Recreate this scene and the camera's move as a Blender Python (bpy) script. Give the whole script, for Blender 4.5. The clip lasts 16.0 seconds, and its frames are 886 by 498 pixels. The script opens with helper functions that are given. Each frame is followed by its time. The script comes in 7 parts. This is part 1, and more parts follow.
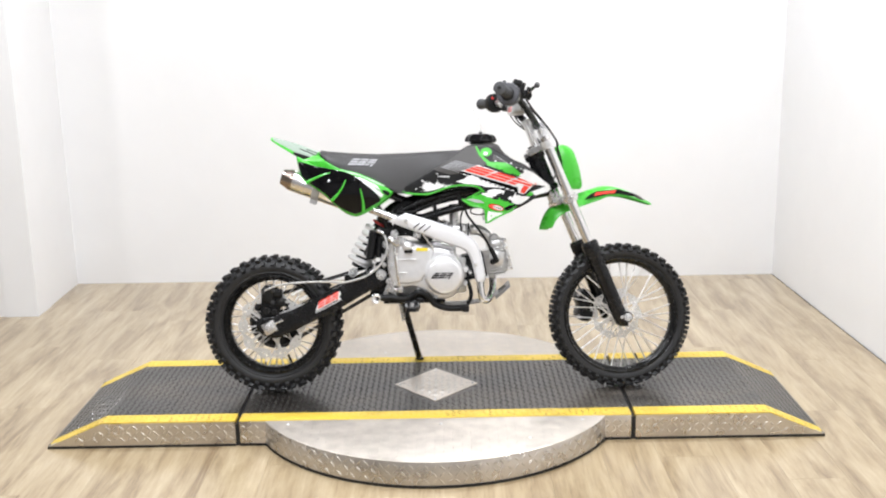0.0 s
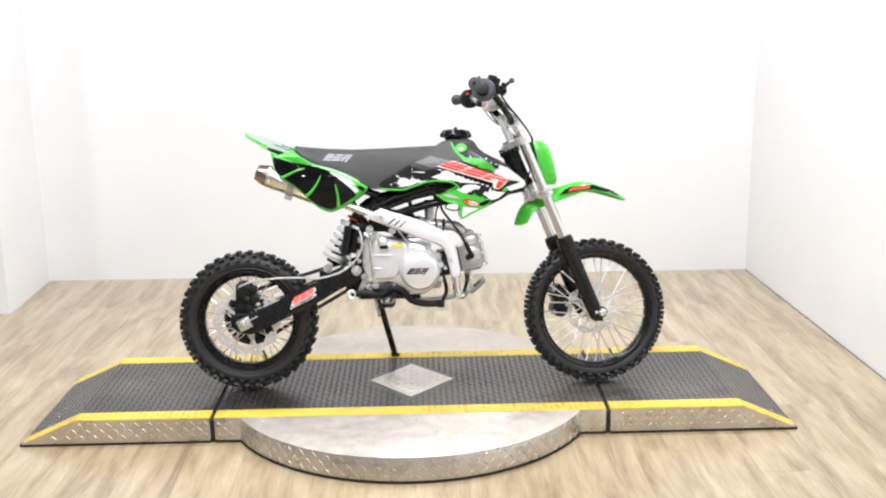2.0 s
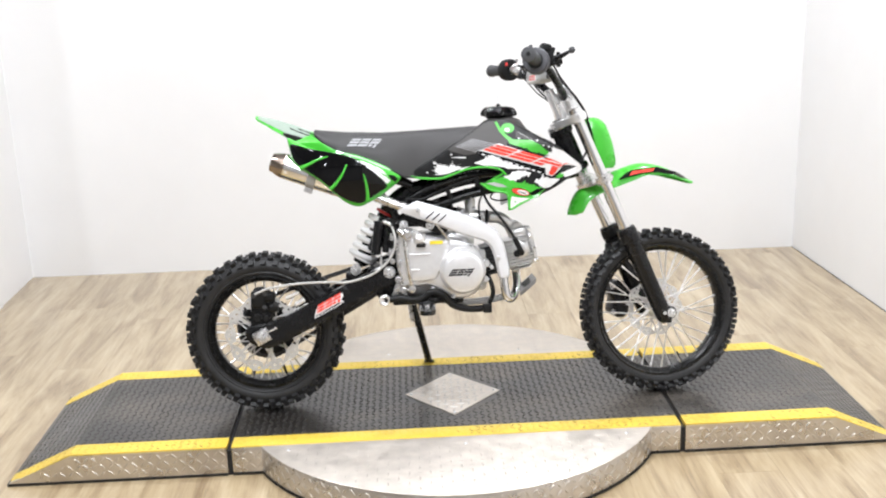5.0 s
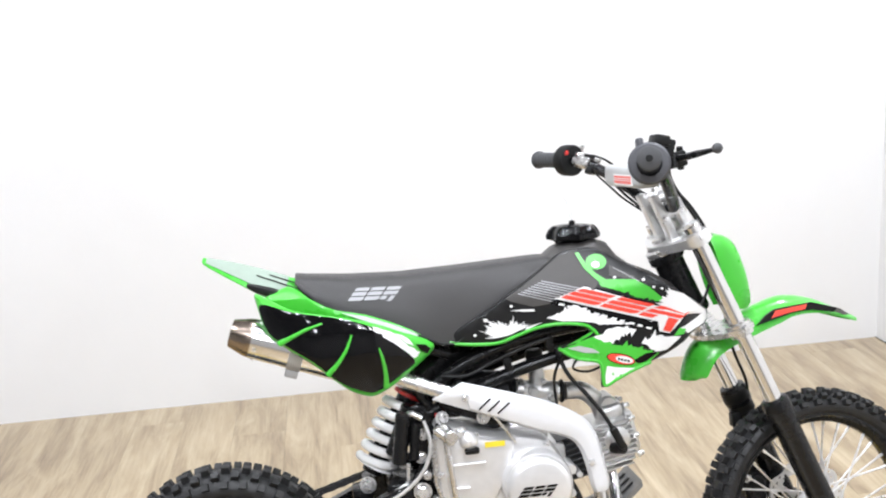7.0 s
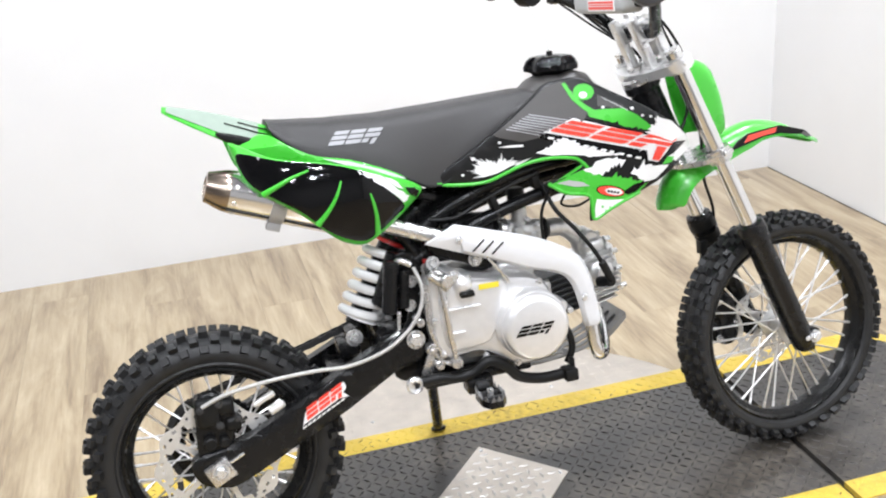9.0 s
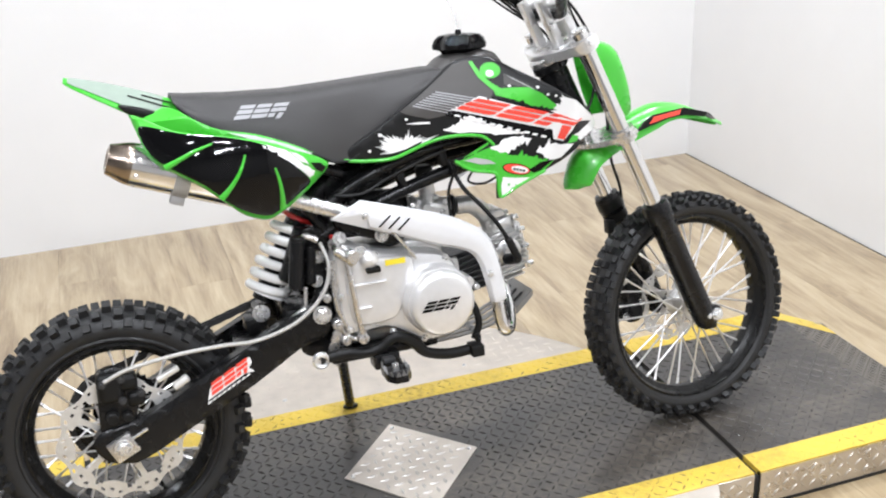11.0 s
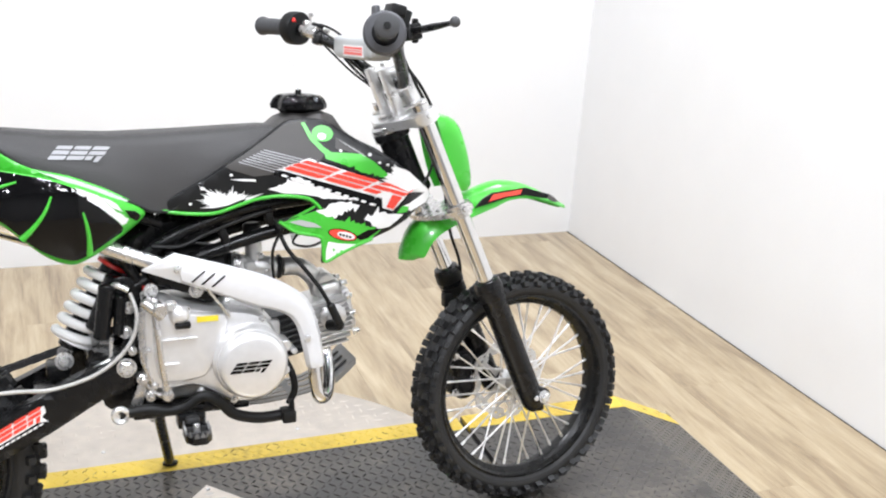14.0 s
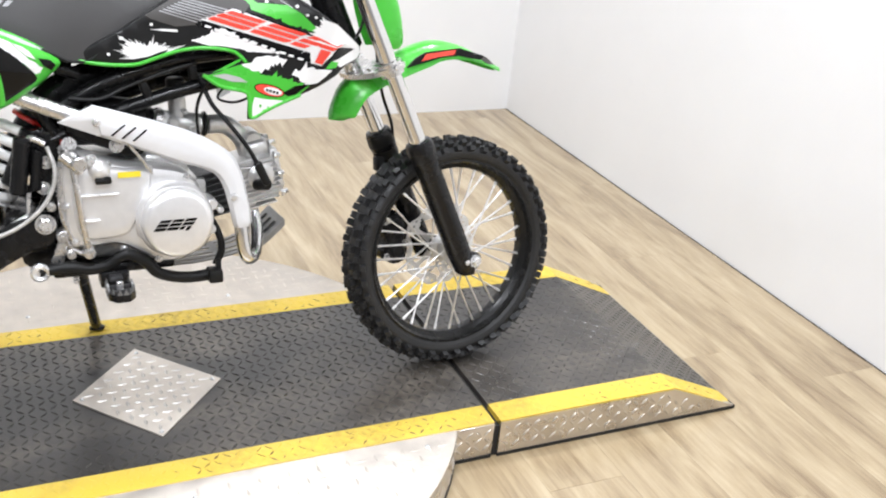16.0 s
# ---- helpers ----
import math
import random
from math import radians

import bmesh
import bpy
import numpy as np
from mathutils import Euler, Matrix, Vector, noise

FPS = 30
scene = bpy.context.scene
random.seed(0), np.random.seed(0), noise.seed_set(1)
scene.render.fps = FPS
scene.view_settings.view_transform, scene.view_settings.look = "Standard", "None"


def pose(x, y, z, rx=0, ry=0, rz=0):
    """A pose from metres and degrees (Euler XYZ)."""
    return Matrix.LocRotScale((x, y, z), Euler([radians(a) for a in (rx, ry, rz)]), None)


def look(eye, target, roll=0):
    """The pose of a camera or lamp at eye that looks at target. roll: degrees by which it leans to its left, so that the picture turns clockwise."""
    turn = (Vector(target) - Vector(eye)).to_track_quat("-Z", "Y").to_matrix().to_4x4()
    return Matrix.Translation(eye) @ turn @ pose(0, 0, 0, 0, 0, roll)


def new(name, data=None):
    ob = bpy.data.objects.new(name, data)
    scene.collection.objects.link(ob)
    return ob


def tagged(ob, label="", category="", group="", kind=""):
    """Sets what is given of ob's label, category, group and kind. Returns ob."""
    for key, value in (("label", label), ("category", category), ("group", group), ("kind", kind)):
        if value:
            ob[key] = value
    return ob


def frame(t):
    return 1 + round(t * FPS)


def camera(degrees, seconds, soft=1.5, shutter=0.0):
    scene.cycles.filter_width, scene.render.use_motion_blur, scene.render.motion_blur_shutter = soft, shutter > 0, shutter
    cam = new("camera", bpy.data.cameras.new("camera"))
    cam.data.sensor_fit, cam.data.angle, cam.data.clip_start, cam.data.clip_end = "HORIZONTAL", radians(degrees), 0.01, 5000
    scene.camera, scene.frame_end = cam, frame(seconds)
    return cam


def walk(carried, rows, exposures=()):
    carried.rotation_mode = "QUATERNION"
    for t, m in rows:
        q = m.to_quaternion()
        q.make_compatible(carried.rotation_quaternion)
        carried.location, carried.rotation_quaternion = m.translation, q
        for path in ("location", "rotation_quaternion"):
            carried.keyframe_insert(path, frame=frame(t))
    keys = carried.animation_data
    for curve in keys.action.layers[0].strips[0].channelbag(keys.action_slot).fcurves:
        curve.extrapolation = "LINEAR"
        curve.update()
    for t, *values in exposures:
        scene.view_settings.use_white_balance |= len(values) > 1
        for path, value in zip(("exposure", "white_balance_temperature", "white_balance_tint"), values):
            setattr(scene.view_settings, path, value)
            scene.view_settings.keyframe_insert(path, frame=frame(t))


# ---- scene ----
cam = camera(45.8, 16.0, soft=2.1)
PATH = [
    (0, (0.055, -3.527, 1.434), (0.044, -1.583, 0.966), -1.1),
    (0.5, (0.052, -3.532, 1.435), (0.06, -1.588, 0.964), -1.1),
    (1, (0.059, -3.535, 1.432), (0.078, -1.591, 0.963), -1.2),
    (1.5, (0.058, -3.533, 1.429), (0.086, -1.591, 0.952), -1.0),
    (2, (0.055, -3.528, 1.43), (0.091, -1.585, 0.955), -0.9),
    (2.5, (0.064, -3.516, 1.428), (0.096, -1.573, 0.952), -1.1),
    (3, (0.064, -3.504, 1.426), (0.129, -1.568, 0.931), -0.0),
    (3.5, (0.056, -3.471, 1.417), (0.107, -1.533, 0.928), -0.2),
    (4, (0.008, -3.374, 1.431), (0.07, -1.439, 0.931), -2.5),
    (4.2, (-0.006, -3.333, 1.418), (0.061, -1.404, 0.891), -1.8),
    (6.3, (-0.290, -2.282, 1.435), (-0.186, -0.363, 0.880), -5.2),
    (6.5, (-0.268, -2.154, 1.432), (-0.155, -0.228, 0.907), -6.2),
    (7, (-0.285, -1.893, 1.465), (-0.095, 0.033, 0.960), -3.9),
    (7.5, (-0.348, -1.787, 1.444), (0.014, 0.058, 0.762), -5.0),
    (8, (-0.498, -1.753, 1.453), (0.005, 0.045, 0.737), -4.2),
    (8.5, (-0.554, -1.742, 1.435), (-0.070, 0.049, 0.689), -2.0),
    (9, (-0.550, -1.758, 1.420), (-0.084, 0.025, 0.642), -4.2),
    (9.2, (-0.545, -1.779, 1.396), (-0.099, 0.007, 0.616), -3.8),
    (11.3, (-0.483, -1.802, 1.403), (0.115, -0.072, 0.597), -2.7),
    (11.5, (-0.458, -1.811, 1.411), (0.147, -0.07, 0.635), -3.4),
    (12, (-0.432, -1.809, 1.424), (0.221, -0.051, 0.73), -2.9),
    (12.5, (-0.419, -1.812, 1.44), (0.254, -0.037, 0.808), -2.4),
    (13, (-0.38, -1.814, 1.441), (0.292, -0.04, 0.808), -0.4),
    (13.5, (-0.34, -1.825, 1.433), (0.385, -0.067, 0.814), 0.7),
    (14, (-0.315, -1.827, 1.408), (0.41, -0.099, 0.709), 4.1),
    (14.5, (-0.309, -1.828, 1.386), (0.459, -0.148, 0.619), 6.3),
    (15, (-0.297, -1.835, 1.37), (0.49, -0.179, 0.569), 6.3),
    (15.5, (-0.294, -1.836, 1.355), (0.516, -0.216, 0.507), 6.8),
    (16, (-0.289, -1.834, 1.346), (0.52, -0.23, 0.466), 6.2),
]
walk(cam, [(t, look(eye, target, roll)) for t, eye, target, roll in PATH], exposures=[(0, 0.02, 6420, 10), (1.5, 0.11, 6420, 10), (4, 0.06, 6450, 10), (6.5, 0.09, 6260, 10), (9, 0.08, 6260, 10), (11.5, 0.0, 6280, 10), (13, 0.10, 6260, 10), (16, 0.04, 6300, 10)])

# ---------------------------------------------------------------- world, lamps
world = bpy.data.worlds.new("showroom_world")
scene.world = world
world.use_nodes = True
world.node_tree.nodes["Background"].inputs[0].default_value = (1.0, 0.98, 0.95, 1)
world.node_tree.nodes["Background"].inputs[1].default_value = 0.05


def ceiling_lamp(x, y, size, watts):
    """A small square spot at ceiling height: a lamp of the bay or an added fill."""
    data = bpy.data.lights.new("ceiling_lamp", "AREA")
    data.shape, data.size, data.energy = "SQUARE", size, watts
    data.color = (0.945, 0.955, 0.99)
    ob = new("ceiling_lamp", data)
    ob.matrix_world = pose(x, y, 2.78)
    return ob


for ly, row in ((-3.4, (21, 34, 9)), (-2.0, (18, 34, 7)), (-0.6, (16, 30, 8)), (0.62, (17, 12, 0))):
    for lx, watts in zip((-1.2, 0.0, 1.2), row):
        if watts:
            ceiling_lamp(lx, ly, 0.15, watts)
# corner lamp moved and strengthened to even out the right and back walls
ceiling_lamp(1.2, 0.5, 0.15, 32)
# unseen fill, added to brighten the left return wall
ceiling_lamp(-2.6, -0.3, 0.15, 22)

# ---------------------------------------------------------------- materials


def material(name, color, rough=0.5, metal=0.0, vary=0.0, scale=40.0, bump=0.0, bump_scale=200.0, coat=0.0, stretch=(1, 1, 1), spec=0.5):
    """A surface with two scales of colour and roughness variation and a fine relief."""
    m = bpy.data.materials.new(name)
    m.use_nodes = True
    nt = m.node_tree
    b = nt.nodes["Principled BSDF"]
    b.inputs["Roughness"].default_value = rough
    b.inputs["Metallic"].default_value = metal
    b.inputs["Coat Weight"].default_value = coat
    b.inputs["Coat Roughness"].default_value = 0.05
    b.inputs["Specular IOR Level"].default_value = spec
    b.inputs["Base Color"].default_value = (*color, 1)
    tc = nt.nodes.new("ShaderNodeTexCoord")
    mp = nt.nodes.new("ShaderNodeMapping")
    mp.inputs["Scale"].default_value = stretch
    nt.links.new(tc.outputs["Object"], mp.inputs["Vector"])
    if vary > 0:
        n1 = nt.nodes.new("ShaderNodeTexNoise")
        n1.inputs["Scale"].default_value, n1.inputs["Detail"].default_value = scale, 6
        n2 = nt.nodes.new("ShaderNodeTexNoise")
        n2.inputs["Scale"].default_value, n2.inputs["Detail"].default_value = scale / 9, 3
        nt.links.new(mp.outputs[0], n1.inputs["Vector"])
        nt.links.new(mp.outputs[0], n2.inputs["Vector"])
        add = nt.nodes.new("ShaderNodeMath")
        add.operation = "ADD"
        nt.links.new(n1.outputs[0], add.inputs[0])
        nt.links.new(n2.outputs[0], add.inputs[1])
        ramp = nt.nodes.new("ShaderNodeMapRange")
        ramp.inputs[1].default_value, ramp.inputs[2].default_value = 0.6, 1.4
        ramp.inputs[3].default_value, ramp.inputs[4].default_value = 1 - vary, 1 + vary
        nt.links.new(add.outputs[0], ramp.inputs[0])
        mix = nt.nodes.new("ShaderNodeVectorMath")
        mix.operation = "SCALE"
        mix.inputs[0].default_value = color
        nt.links.new(ramp.outputs[0], mix.inputs["Scale"])
        nt.links.new(mix.outputs[0], b.inputs["Base Color"])
        rr = nt.nodes.new("ShaderNodeMapRange")
        rr.inputs[1].default_value, rr.inputs[2].default_value = 0.3, 0.7
        rr.inputs[3].default_value, rr.inputs[4].default_value = max(0.02, rough * (1 - vary)), min(1, rough * (1 + vary))
        nt.links.new(n1.outputs[0], rr.inputs[0])
        nt.links.new(rr.outputs[0], b.inputs["Roughness"])
    if bump > 0:
        n3 = nt.nodes.new("ShaderNodeTexNoise")
        n3.inputs["Scale"].default_value, n3.inputs["Detail"].default_value = bump_scale, 4
        nt.links.new(mp.outputs[0], n3.inputs["Vector"])
        bp = nt.nodes.new("ShaderNodeBump")
        bp.inputs["Strength"].default_value, bp.inputs["Distance"].default_value = bump, 0.002
        nt.links.new(n3.outputs[0], bp.inputs["Height"])
        nt.links.new(bp.outputs[0], b.inputs["Normal"])
    return m


def wood_material():
    """Pale washed-oak vinyl: long streaks along y, a tone of its own for each plank."""
    m = bpy.data.materials.new("washed_oak")
    m.use_nodes = True
    nt = m.node_tree
    b = nt.nodes["Principled BSDF"]
    tc, info = nt.nodes.new("ShaderNodeTexCoord"), nt.nodes.new("ShaderNodeObjectInfo")
    off = nt.nodes.new("ShaderNodeVectorMath")
    off.operation = "SCALE"
    nt.links.new(info.outputs["Location"], off.inputs[0])
    off.inputs["Scale"].default_value = 3.7
    add = nt.nodes.new("ShaderNodeVectorMath")
    nt.links.new(tc.outputs["Object"], add.inputs[0])
    nt.links.new(off.outputs[0], add.inputs[1])

    def streaks(sx, sy, detail, rough):
        mp = nt.nodes.new("ShaderNodeMapping")
        mp.inputs["Scale"].default_value = (sx, sy, 1)
        nt.links.new(add.outputs[0], mp.inputs["Vector"])
        n = nt.nodes.new("ShaderNodeTexNoise")
        n.inputs["Scale"].default_value, n.inputs["Detail"].default_value, n.inputs["Roughness"].default_value = 1, detail, rough
        n.inputs["Distortion"].default_value = 0.6
        nt.links.new(mp.outputs[0], n.inputs["Vector"])
        return n

    big, fine = streaks(14, 2.2, 6, 0.62), streaks(95, 5, 6, 0.7)
    r1 = nt.nodes.new("ShaderNodeValToRGB")
    els = r1.color_ramp.elements
    els[0].position, els[0].color = 0.28, (0.200, 0.133, 0.066, 1)
    els[1].position, els[1].color = 0.74, (0.530, 0.425, 0.272, 1)
    mid = els.new(0.5)
    mid.color = (0.390, 0.297, 0.172, 1)
    sum1 = nt.nodes.new("ShaderNodeMath")
    sum1.operation = "MULTIPLY_ADD"
    nt.links.new(fine.outputs[0], sum1.inputs[0])
    sum1.inputs[1].default_value = 0.42
    nt.links.new(big.outputs[0], sum1.inputs[2])
    tone = nt.nodes.new("ShaderNodeMath")
    tone.operation = "MULTIPLY_ADD"
    nt.links.new(info.outputs["Random"], tone.inputs[0])
    tone.inputs[1].default_value = 0.05
    tone.inputs[2].default_value = -0.235
    sum2 = nt.nodes.new("ShaderNodeMath")
    nt.links.new(sum1.outputs[0], sum2.inputs[0])
    nt.links.new(tone.outputs[0], sum2.inputs[1])
    nt.links.new(sum2.outputs[0], r1.inputs[0])
    nt.links.new(r1.outputs[0], b.inputs["Base Color"])
    b.inputs["Roughness"].default_value = 0.36
    b.inputs["Coat Weight"].default_value, b.inputs["Coat Roughness"].default_value = 1.0, 0.24
    bp = nt.nodes.new("ShaderNodeBump")
    bp.inputs["Strength"].default_value, bp.inputs["Distance"].default_value = 0.25, 0.001
    nt.links.new(fine.outputs[0], bp.inputs["Height"])
    nt.links.new(bp.outputs[0], b.inputs["Normal"])
    return m


def deck_material(name, clean, dirt, low, high, wide):
    """Deck paint with drifts of dust or grime over it, broken up into flecks."""
    m = material(name, clean, 0.42, bump=0.25, bump_scale=160)
    nt = m.node_tree
    b = nt.nodes["Principled BSDF"]
    geo = nt.nodes.new("ShaderNodeNewGeometry")

    def noise(scale, detail, lo, hi, stretch=(1, 1, 1)):
        mp = nt.nodes.new("ShaderNodeMapping")
        mp.inputs["Scale"].default_value = stretch
        nt.links.new(geo.outputs["Position"], mp.inputs["Vector"])
        n = nt.nodes.new("ShaderNodeTexNoise")
        n.inputs["Scale"].default_value, n.inputs["Detail"].default_value, n.inputs["Roughness"].default_value = scale, detail, 0.6
        nt.links.new(mp.outputs[0], n.inputs["Vector"])
        r = nt.nodes.new("ShaderNodeMapRange")
        r.inputs[1].default_value, r.inputs[2].default_value = lo, hi
        nt.links.new(n.outputs[0], r.inputs[0])
        return r.outputs[0]

    drift, fleck = noise(4.5, 4, low, high, wide), noise(70, 5, 0.35, 0.75)
    mul = nt.nodes.new("ShaderNodeMath")
    mul.operation = "MULTIPLY"
    nt.links.new(drift, mul.inputs[0])
    nt.links.new(fleck, mul.inputs[1])
    both = nt.nodes.new("ShaderNodeMath")
    both.operation = "MULTIPLY_ADD"
    nt.links.new(drift, both.inputs[0])
    both.inputs[1].default_value = 0.22
    nt.links.new(mul.outputs[0], both.inputs[2])
    mix = nt.nodes.new("ShaderNodeMix")
    mix.data_type = "RGBA"
    nt.links.new(both.outputs[0], mix.inputs["Factor"])
    mix.inputs[6].default_value = (*clean, 1)
    mix.inputs[7].default_value = (*dirt, 1)
    nt.links.new(mix.outputs[2], b.inputs["Base Color"])
    rough = nt.nodes.new("ShaderNodeMapRange")
    rough.inputs[3].default_value, rough.inputs[4].default_value = 0.36, 0.75
    nt.links.new(both.outputs[0], rough.inputs[0])
    nt.links.new(rough.outputs[0], b.inputs["Roughness"])
    return m


def worn_tread_material():
    """Yellow paint on raised lozenges, rubbed through to dark metal on some of them, in drifts."""
    m = deck_material("worn_yellow_tread", (0.72, 0.515, 0.065), (0.24, 0.165, 0.045), 0.50, 0.80, (0.8, 0.8, 1))
    nt = m.node_tree
    b = nt.nodes["Principled BSDF"]
    paint = b.inputs["Base Color"].links[0].from_socket
    geo = nt.nodes.new("ShaderNodeNewGeometry")
    n = nt.nodes.new("ShaderNodeTexNoise")
    n.inputs["Scale"].default_value, n.inputs["Detail"].default_value = 2.6, 3
    nt.links.new(geo.outputs["Position"], n.inputs["Vector"])
    odds = nt.nodes.new("ShaderNodeMapRange")
    odds.inputs[1].default_value, odds.inputs[2].default_value = 0.5, 0.7
    odds.inputs[3].default_value, odds.inputs[4].default_value = 0.0, 0.5
    nt.links.new(n.outputs[0], odds.inputs[0])
    less = nt.nodes.new("ShaderNodeMath")
    less.operation = "LESS_THAN"
    nt.links.new(geo.outputs["Random Per Island"], less.inputs[0])
    nt.links.new(odds.outputs[0], less.inputs[1])
    mix = nt.nodes.new("ShaderNodeMix")
    mix.data_type = "RGBA"
    nt.links.new(less.outputs[0], mix.inputs["Factor"])
    nt.links.new(paint, mix.inputs[6])
    mix.inputs[7].default_value = (0.19, 0.125, 0.025, 1)
    nt.links.new(mix.outputs[2], b.inputs["Base Color"])
    return m


WALL = material("white_wall_paint", (0.80, 0.80, 0.80), 0.75, vary=0.02, scale=6, bump=0.12, bump_scale=90)
CEIL = material("dark_ceiling_paint", (0.10, 0.10, 0.10), 0.8, vary=0.05, scale=5)
# grey of the unseen hall walls, chosen for the fill they bounce back
HALL = material("grey_hall_paint", (0.36, 0.36, 0.36), 0.8, vary=0.05, scale=5)
OAK = wood_material()
SUBFLOOR = material("dark_joint", (0.36, 0.27, 0.165), 0.8, vary=0.1)
DECK = deck_material("worn_black_deck_paint", (0.0165, 0.0143, 0.0124), (0.160, 0.137, 0.110), 0.45, 0.73, (0.6, 1.3, 1))
YELLOW = deck_material("yellow_safety_paint", (0.72, 0.515, 0.065), (0.24, 0.165, 0.045), 0.50, 0.80, (0.8, 0.8, 1))
deck_coat = DECK.node_tree.nodes["Principled BSDF"]
deck_coat.inputs["Coat Weight"].default_value, deck_coat.inputs["Coat Roughness"].default_value = 0.6, 0.28  # a clear coat for more sheen at grazing angles
WORN_TREAD = worn_tread_material()
ALU_PLATE = material("brushed_aluminium_plate", (0.66, 0.605, 0.54), 0.40, 0.72, vary=0.2, scale=22, bump=0.2, bump_scale=120)
# worn tops of the deck treads, with their highlights put into the paler colour
DTREAD = material("worn_tread_tops", (0.041, 0.0375, 0.033), 0.38, vary=0.6, scale=14, coat=0.3)
ALU_TREAD = material("polished_tread", (0.56, 0.535, 0.50), 0.42, 0.65, vary=0.12, scale=60)
SIDE_TREAD = material("dull_aluminium_tread", (0.58, 0.54, 0.48), 0.40, 0.85, vary=0.2, scale=30)
ALU_SIDE = material("scuffed_aluminium_side", (0.60, 0.56, 0.51), 0.3, 0.9, vary=0.22, scale=18, bump=0.2, bump_scale=110)
GAP = material("black_rubber_edge", (0.012, 0.012, 0.012), 0.7, vary=0.1)
RUBBER = material("tyre_rubber", (0.017, 0.017, 0.0175), 0.47, vary=0.3, scale=60, bump=0.35, bump_scale=260, spec=0.42)
HOUSING = material("blue_grey_throttle_plastic", (0.062, 0.063, 0.071), 0.5, vary=0.12, scale=60)
GRIP = material("dark_grey_grip_rubber", (0.052, 0.053, 0.056), 0.7, vary=0.15, scale=80, bump=0.3, bump_scale=500)
BLACK = material("satin_black_paint", (0.007, 0.007, 0.0075), 0.26, vary=0.2, scale=40, spec=0.3)
RIMBLK = material("gloss_black_rim", (0.007, 0.007, 0.007), 0.26, vary=0.2, scale=40, spec=0.3)
BLACKPL = material("black_plastic", (0.007, 0.007, 0.007), 0.45, vary=0.2, scale=50, bump=0.15, bump_scale=400, spec=0.25)
GLOSSBLK = material("gloss_black_vinyl", (0.003, 0.003, 0.0035), 0.05, vary=0.1, scale=20, spec=0.25)
INSERTBLK = material("gloss_black_moulding", (0.004, 0.004, 0.0045), 0.06, vary=0.1, scale=20, bump=0.4, bump_scale=26, spec=0.22)
GRAPHITE = material("graphite_vinyl", (0.006, 0.006, 0.0063), 0.36, vary=0.2, scale=60, spec=0.35)
TANKGREY = material("grey_tank_plastic", (0.056, 0.0525, 0.050), 0.46, vary=0.12, scale=60, bump=0.25, bump_scale=420)
GREEN = material("lime_green_plastic", (0.06, 0.47, 0.035), 0.28, vary=0.05, scale=20, coat=0.35)
WHITEV = material("white_vinyl", (0.82, 0.82, 0.82), 0.3, vary=0.03, scale=40, coat=0.3)
PALEV = material("pale_translucent_sticker", (0.27, 0.33, 0.275), 0.6, vary=0.10, scale=50, spec=0.3)
GREYV = material("silver_grey_vinyl", (0.42, 0.43, 0.43), 0.35, vary=0.08, scale=40, coat=0.2)
REDV = material("red_vinyl", (0.83, 0.065, 0.04), 0.3, vary=0.04, scale=40, coat=0.3)
SEATV = material("charcoal_seat_vinyl", (0.029, 0.0275, 0.027), 0.5, vary=0.12, scale=90, bump=0.5, bump_scale=520)
SILVERV = material("silver_seat_print", (0.31, 0.31, 0.32), 0.45, vary=0.06, scale=80)
WHITEP = material("white_powder_coat", (0.68, 0.68, 0.69), 0.3, vary=0.03, scale=30, coat=0.3)
CHROME = material("polished_steel", (0.78, 0.775, 0.77), 0.14, 1.0, vary=0.03, scale=60)
DISCM = material("ground_disc_steel", (0.76, 0.75, 0.73), 0.32, 0.62, vary=0.12, scale=90, bump=0.1, bump_scale=500)
SPOKE = material("bright_zinc_spoke", (0.82, 0.81, 0.80), 0.3, 0.7, vary=0.1, scale=90)
STEEL = material("brushed_steel", (0.66, 0.65, 0.64), 0.27, 0.9, vary=0.07, scale=70, bump=0.05, bump_scale=500)
CAST = material("cast_aluminium", (0.68, 0.675, 0.665), 0.34, 0.85, vary=0.14, scale=90, bump=0.45, bump_scale=300)
SATIN = material("satin_aluminium_cover", (0.82, 0.815, 0.815), 0.32, 0.64, vary=0.06, scale=70, bump=0.15, bump_scale=500)
DARKFIN = material("dark_cylinder_casting", (0.04, 0.04, 0.041), 0.5, 0.3, vary=0.2, scale=80, bump=0.3, bump_scale=300)
BOLT = material("zinc_bolt", (0.78, 0.78, 0.78), 0.28, 0.8, vary=0.1, scale=120)
TITAN = material("bronze_tinted_steel", (0.34, 0.28, 0.23), 0.22, 1.0, vary=0.15, scale=40)
REDP = material("red_anodised_paint", (0.62, 0.025, 0.02), 0.32, vary=0.1, scale=60, coat=0.3)
STRAP = material("grey_strap_metal", (0.42, 0.42, 0.43), 0.5, 0.3, vary=0.1, scale=60)
SKID = material("grey_skid_plate", (0.24, 0.24, 0.24), 0.38, 0.7, vary=0.15, scale=40, bump=0.2, bump_scale=240)
YELL = material("yellow_sticker", (0.78, 0.62, 0.03), 0.4, vary=0.04, scale=40)
POLISH = material("polished_aluminium", (0.86, 0.855, 0.85), 0.3, 0.8, vary=0.12, scale=50)
HOSE = material("braided_hose", (0.52, 0.51, 0.49), 0.42, 0.35, vary=0.2, scale=300, bump=0.4, bump_scale=900)
SPRINGW = material("white_spring_enamel", (0.88, 0.88, 0.88), 0.3, vary=0.03, scale=60, coat=0.3)
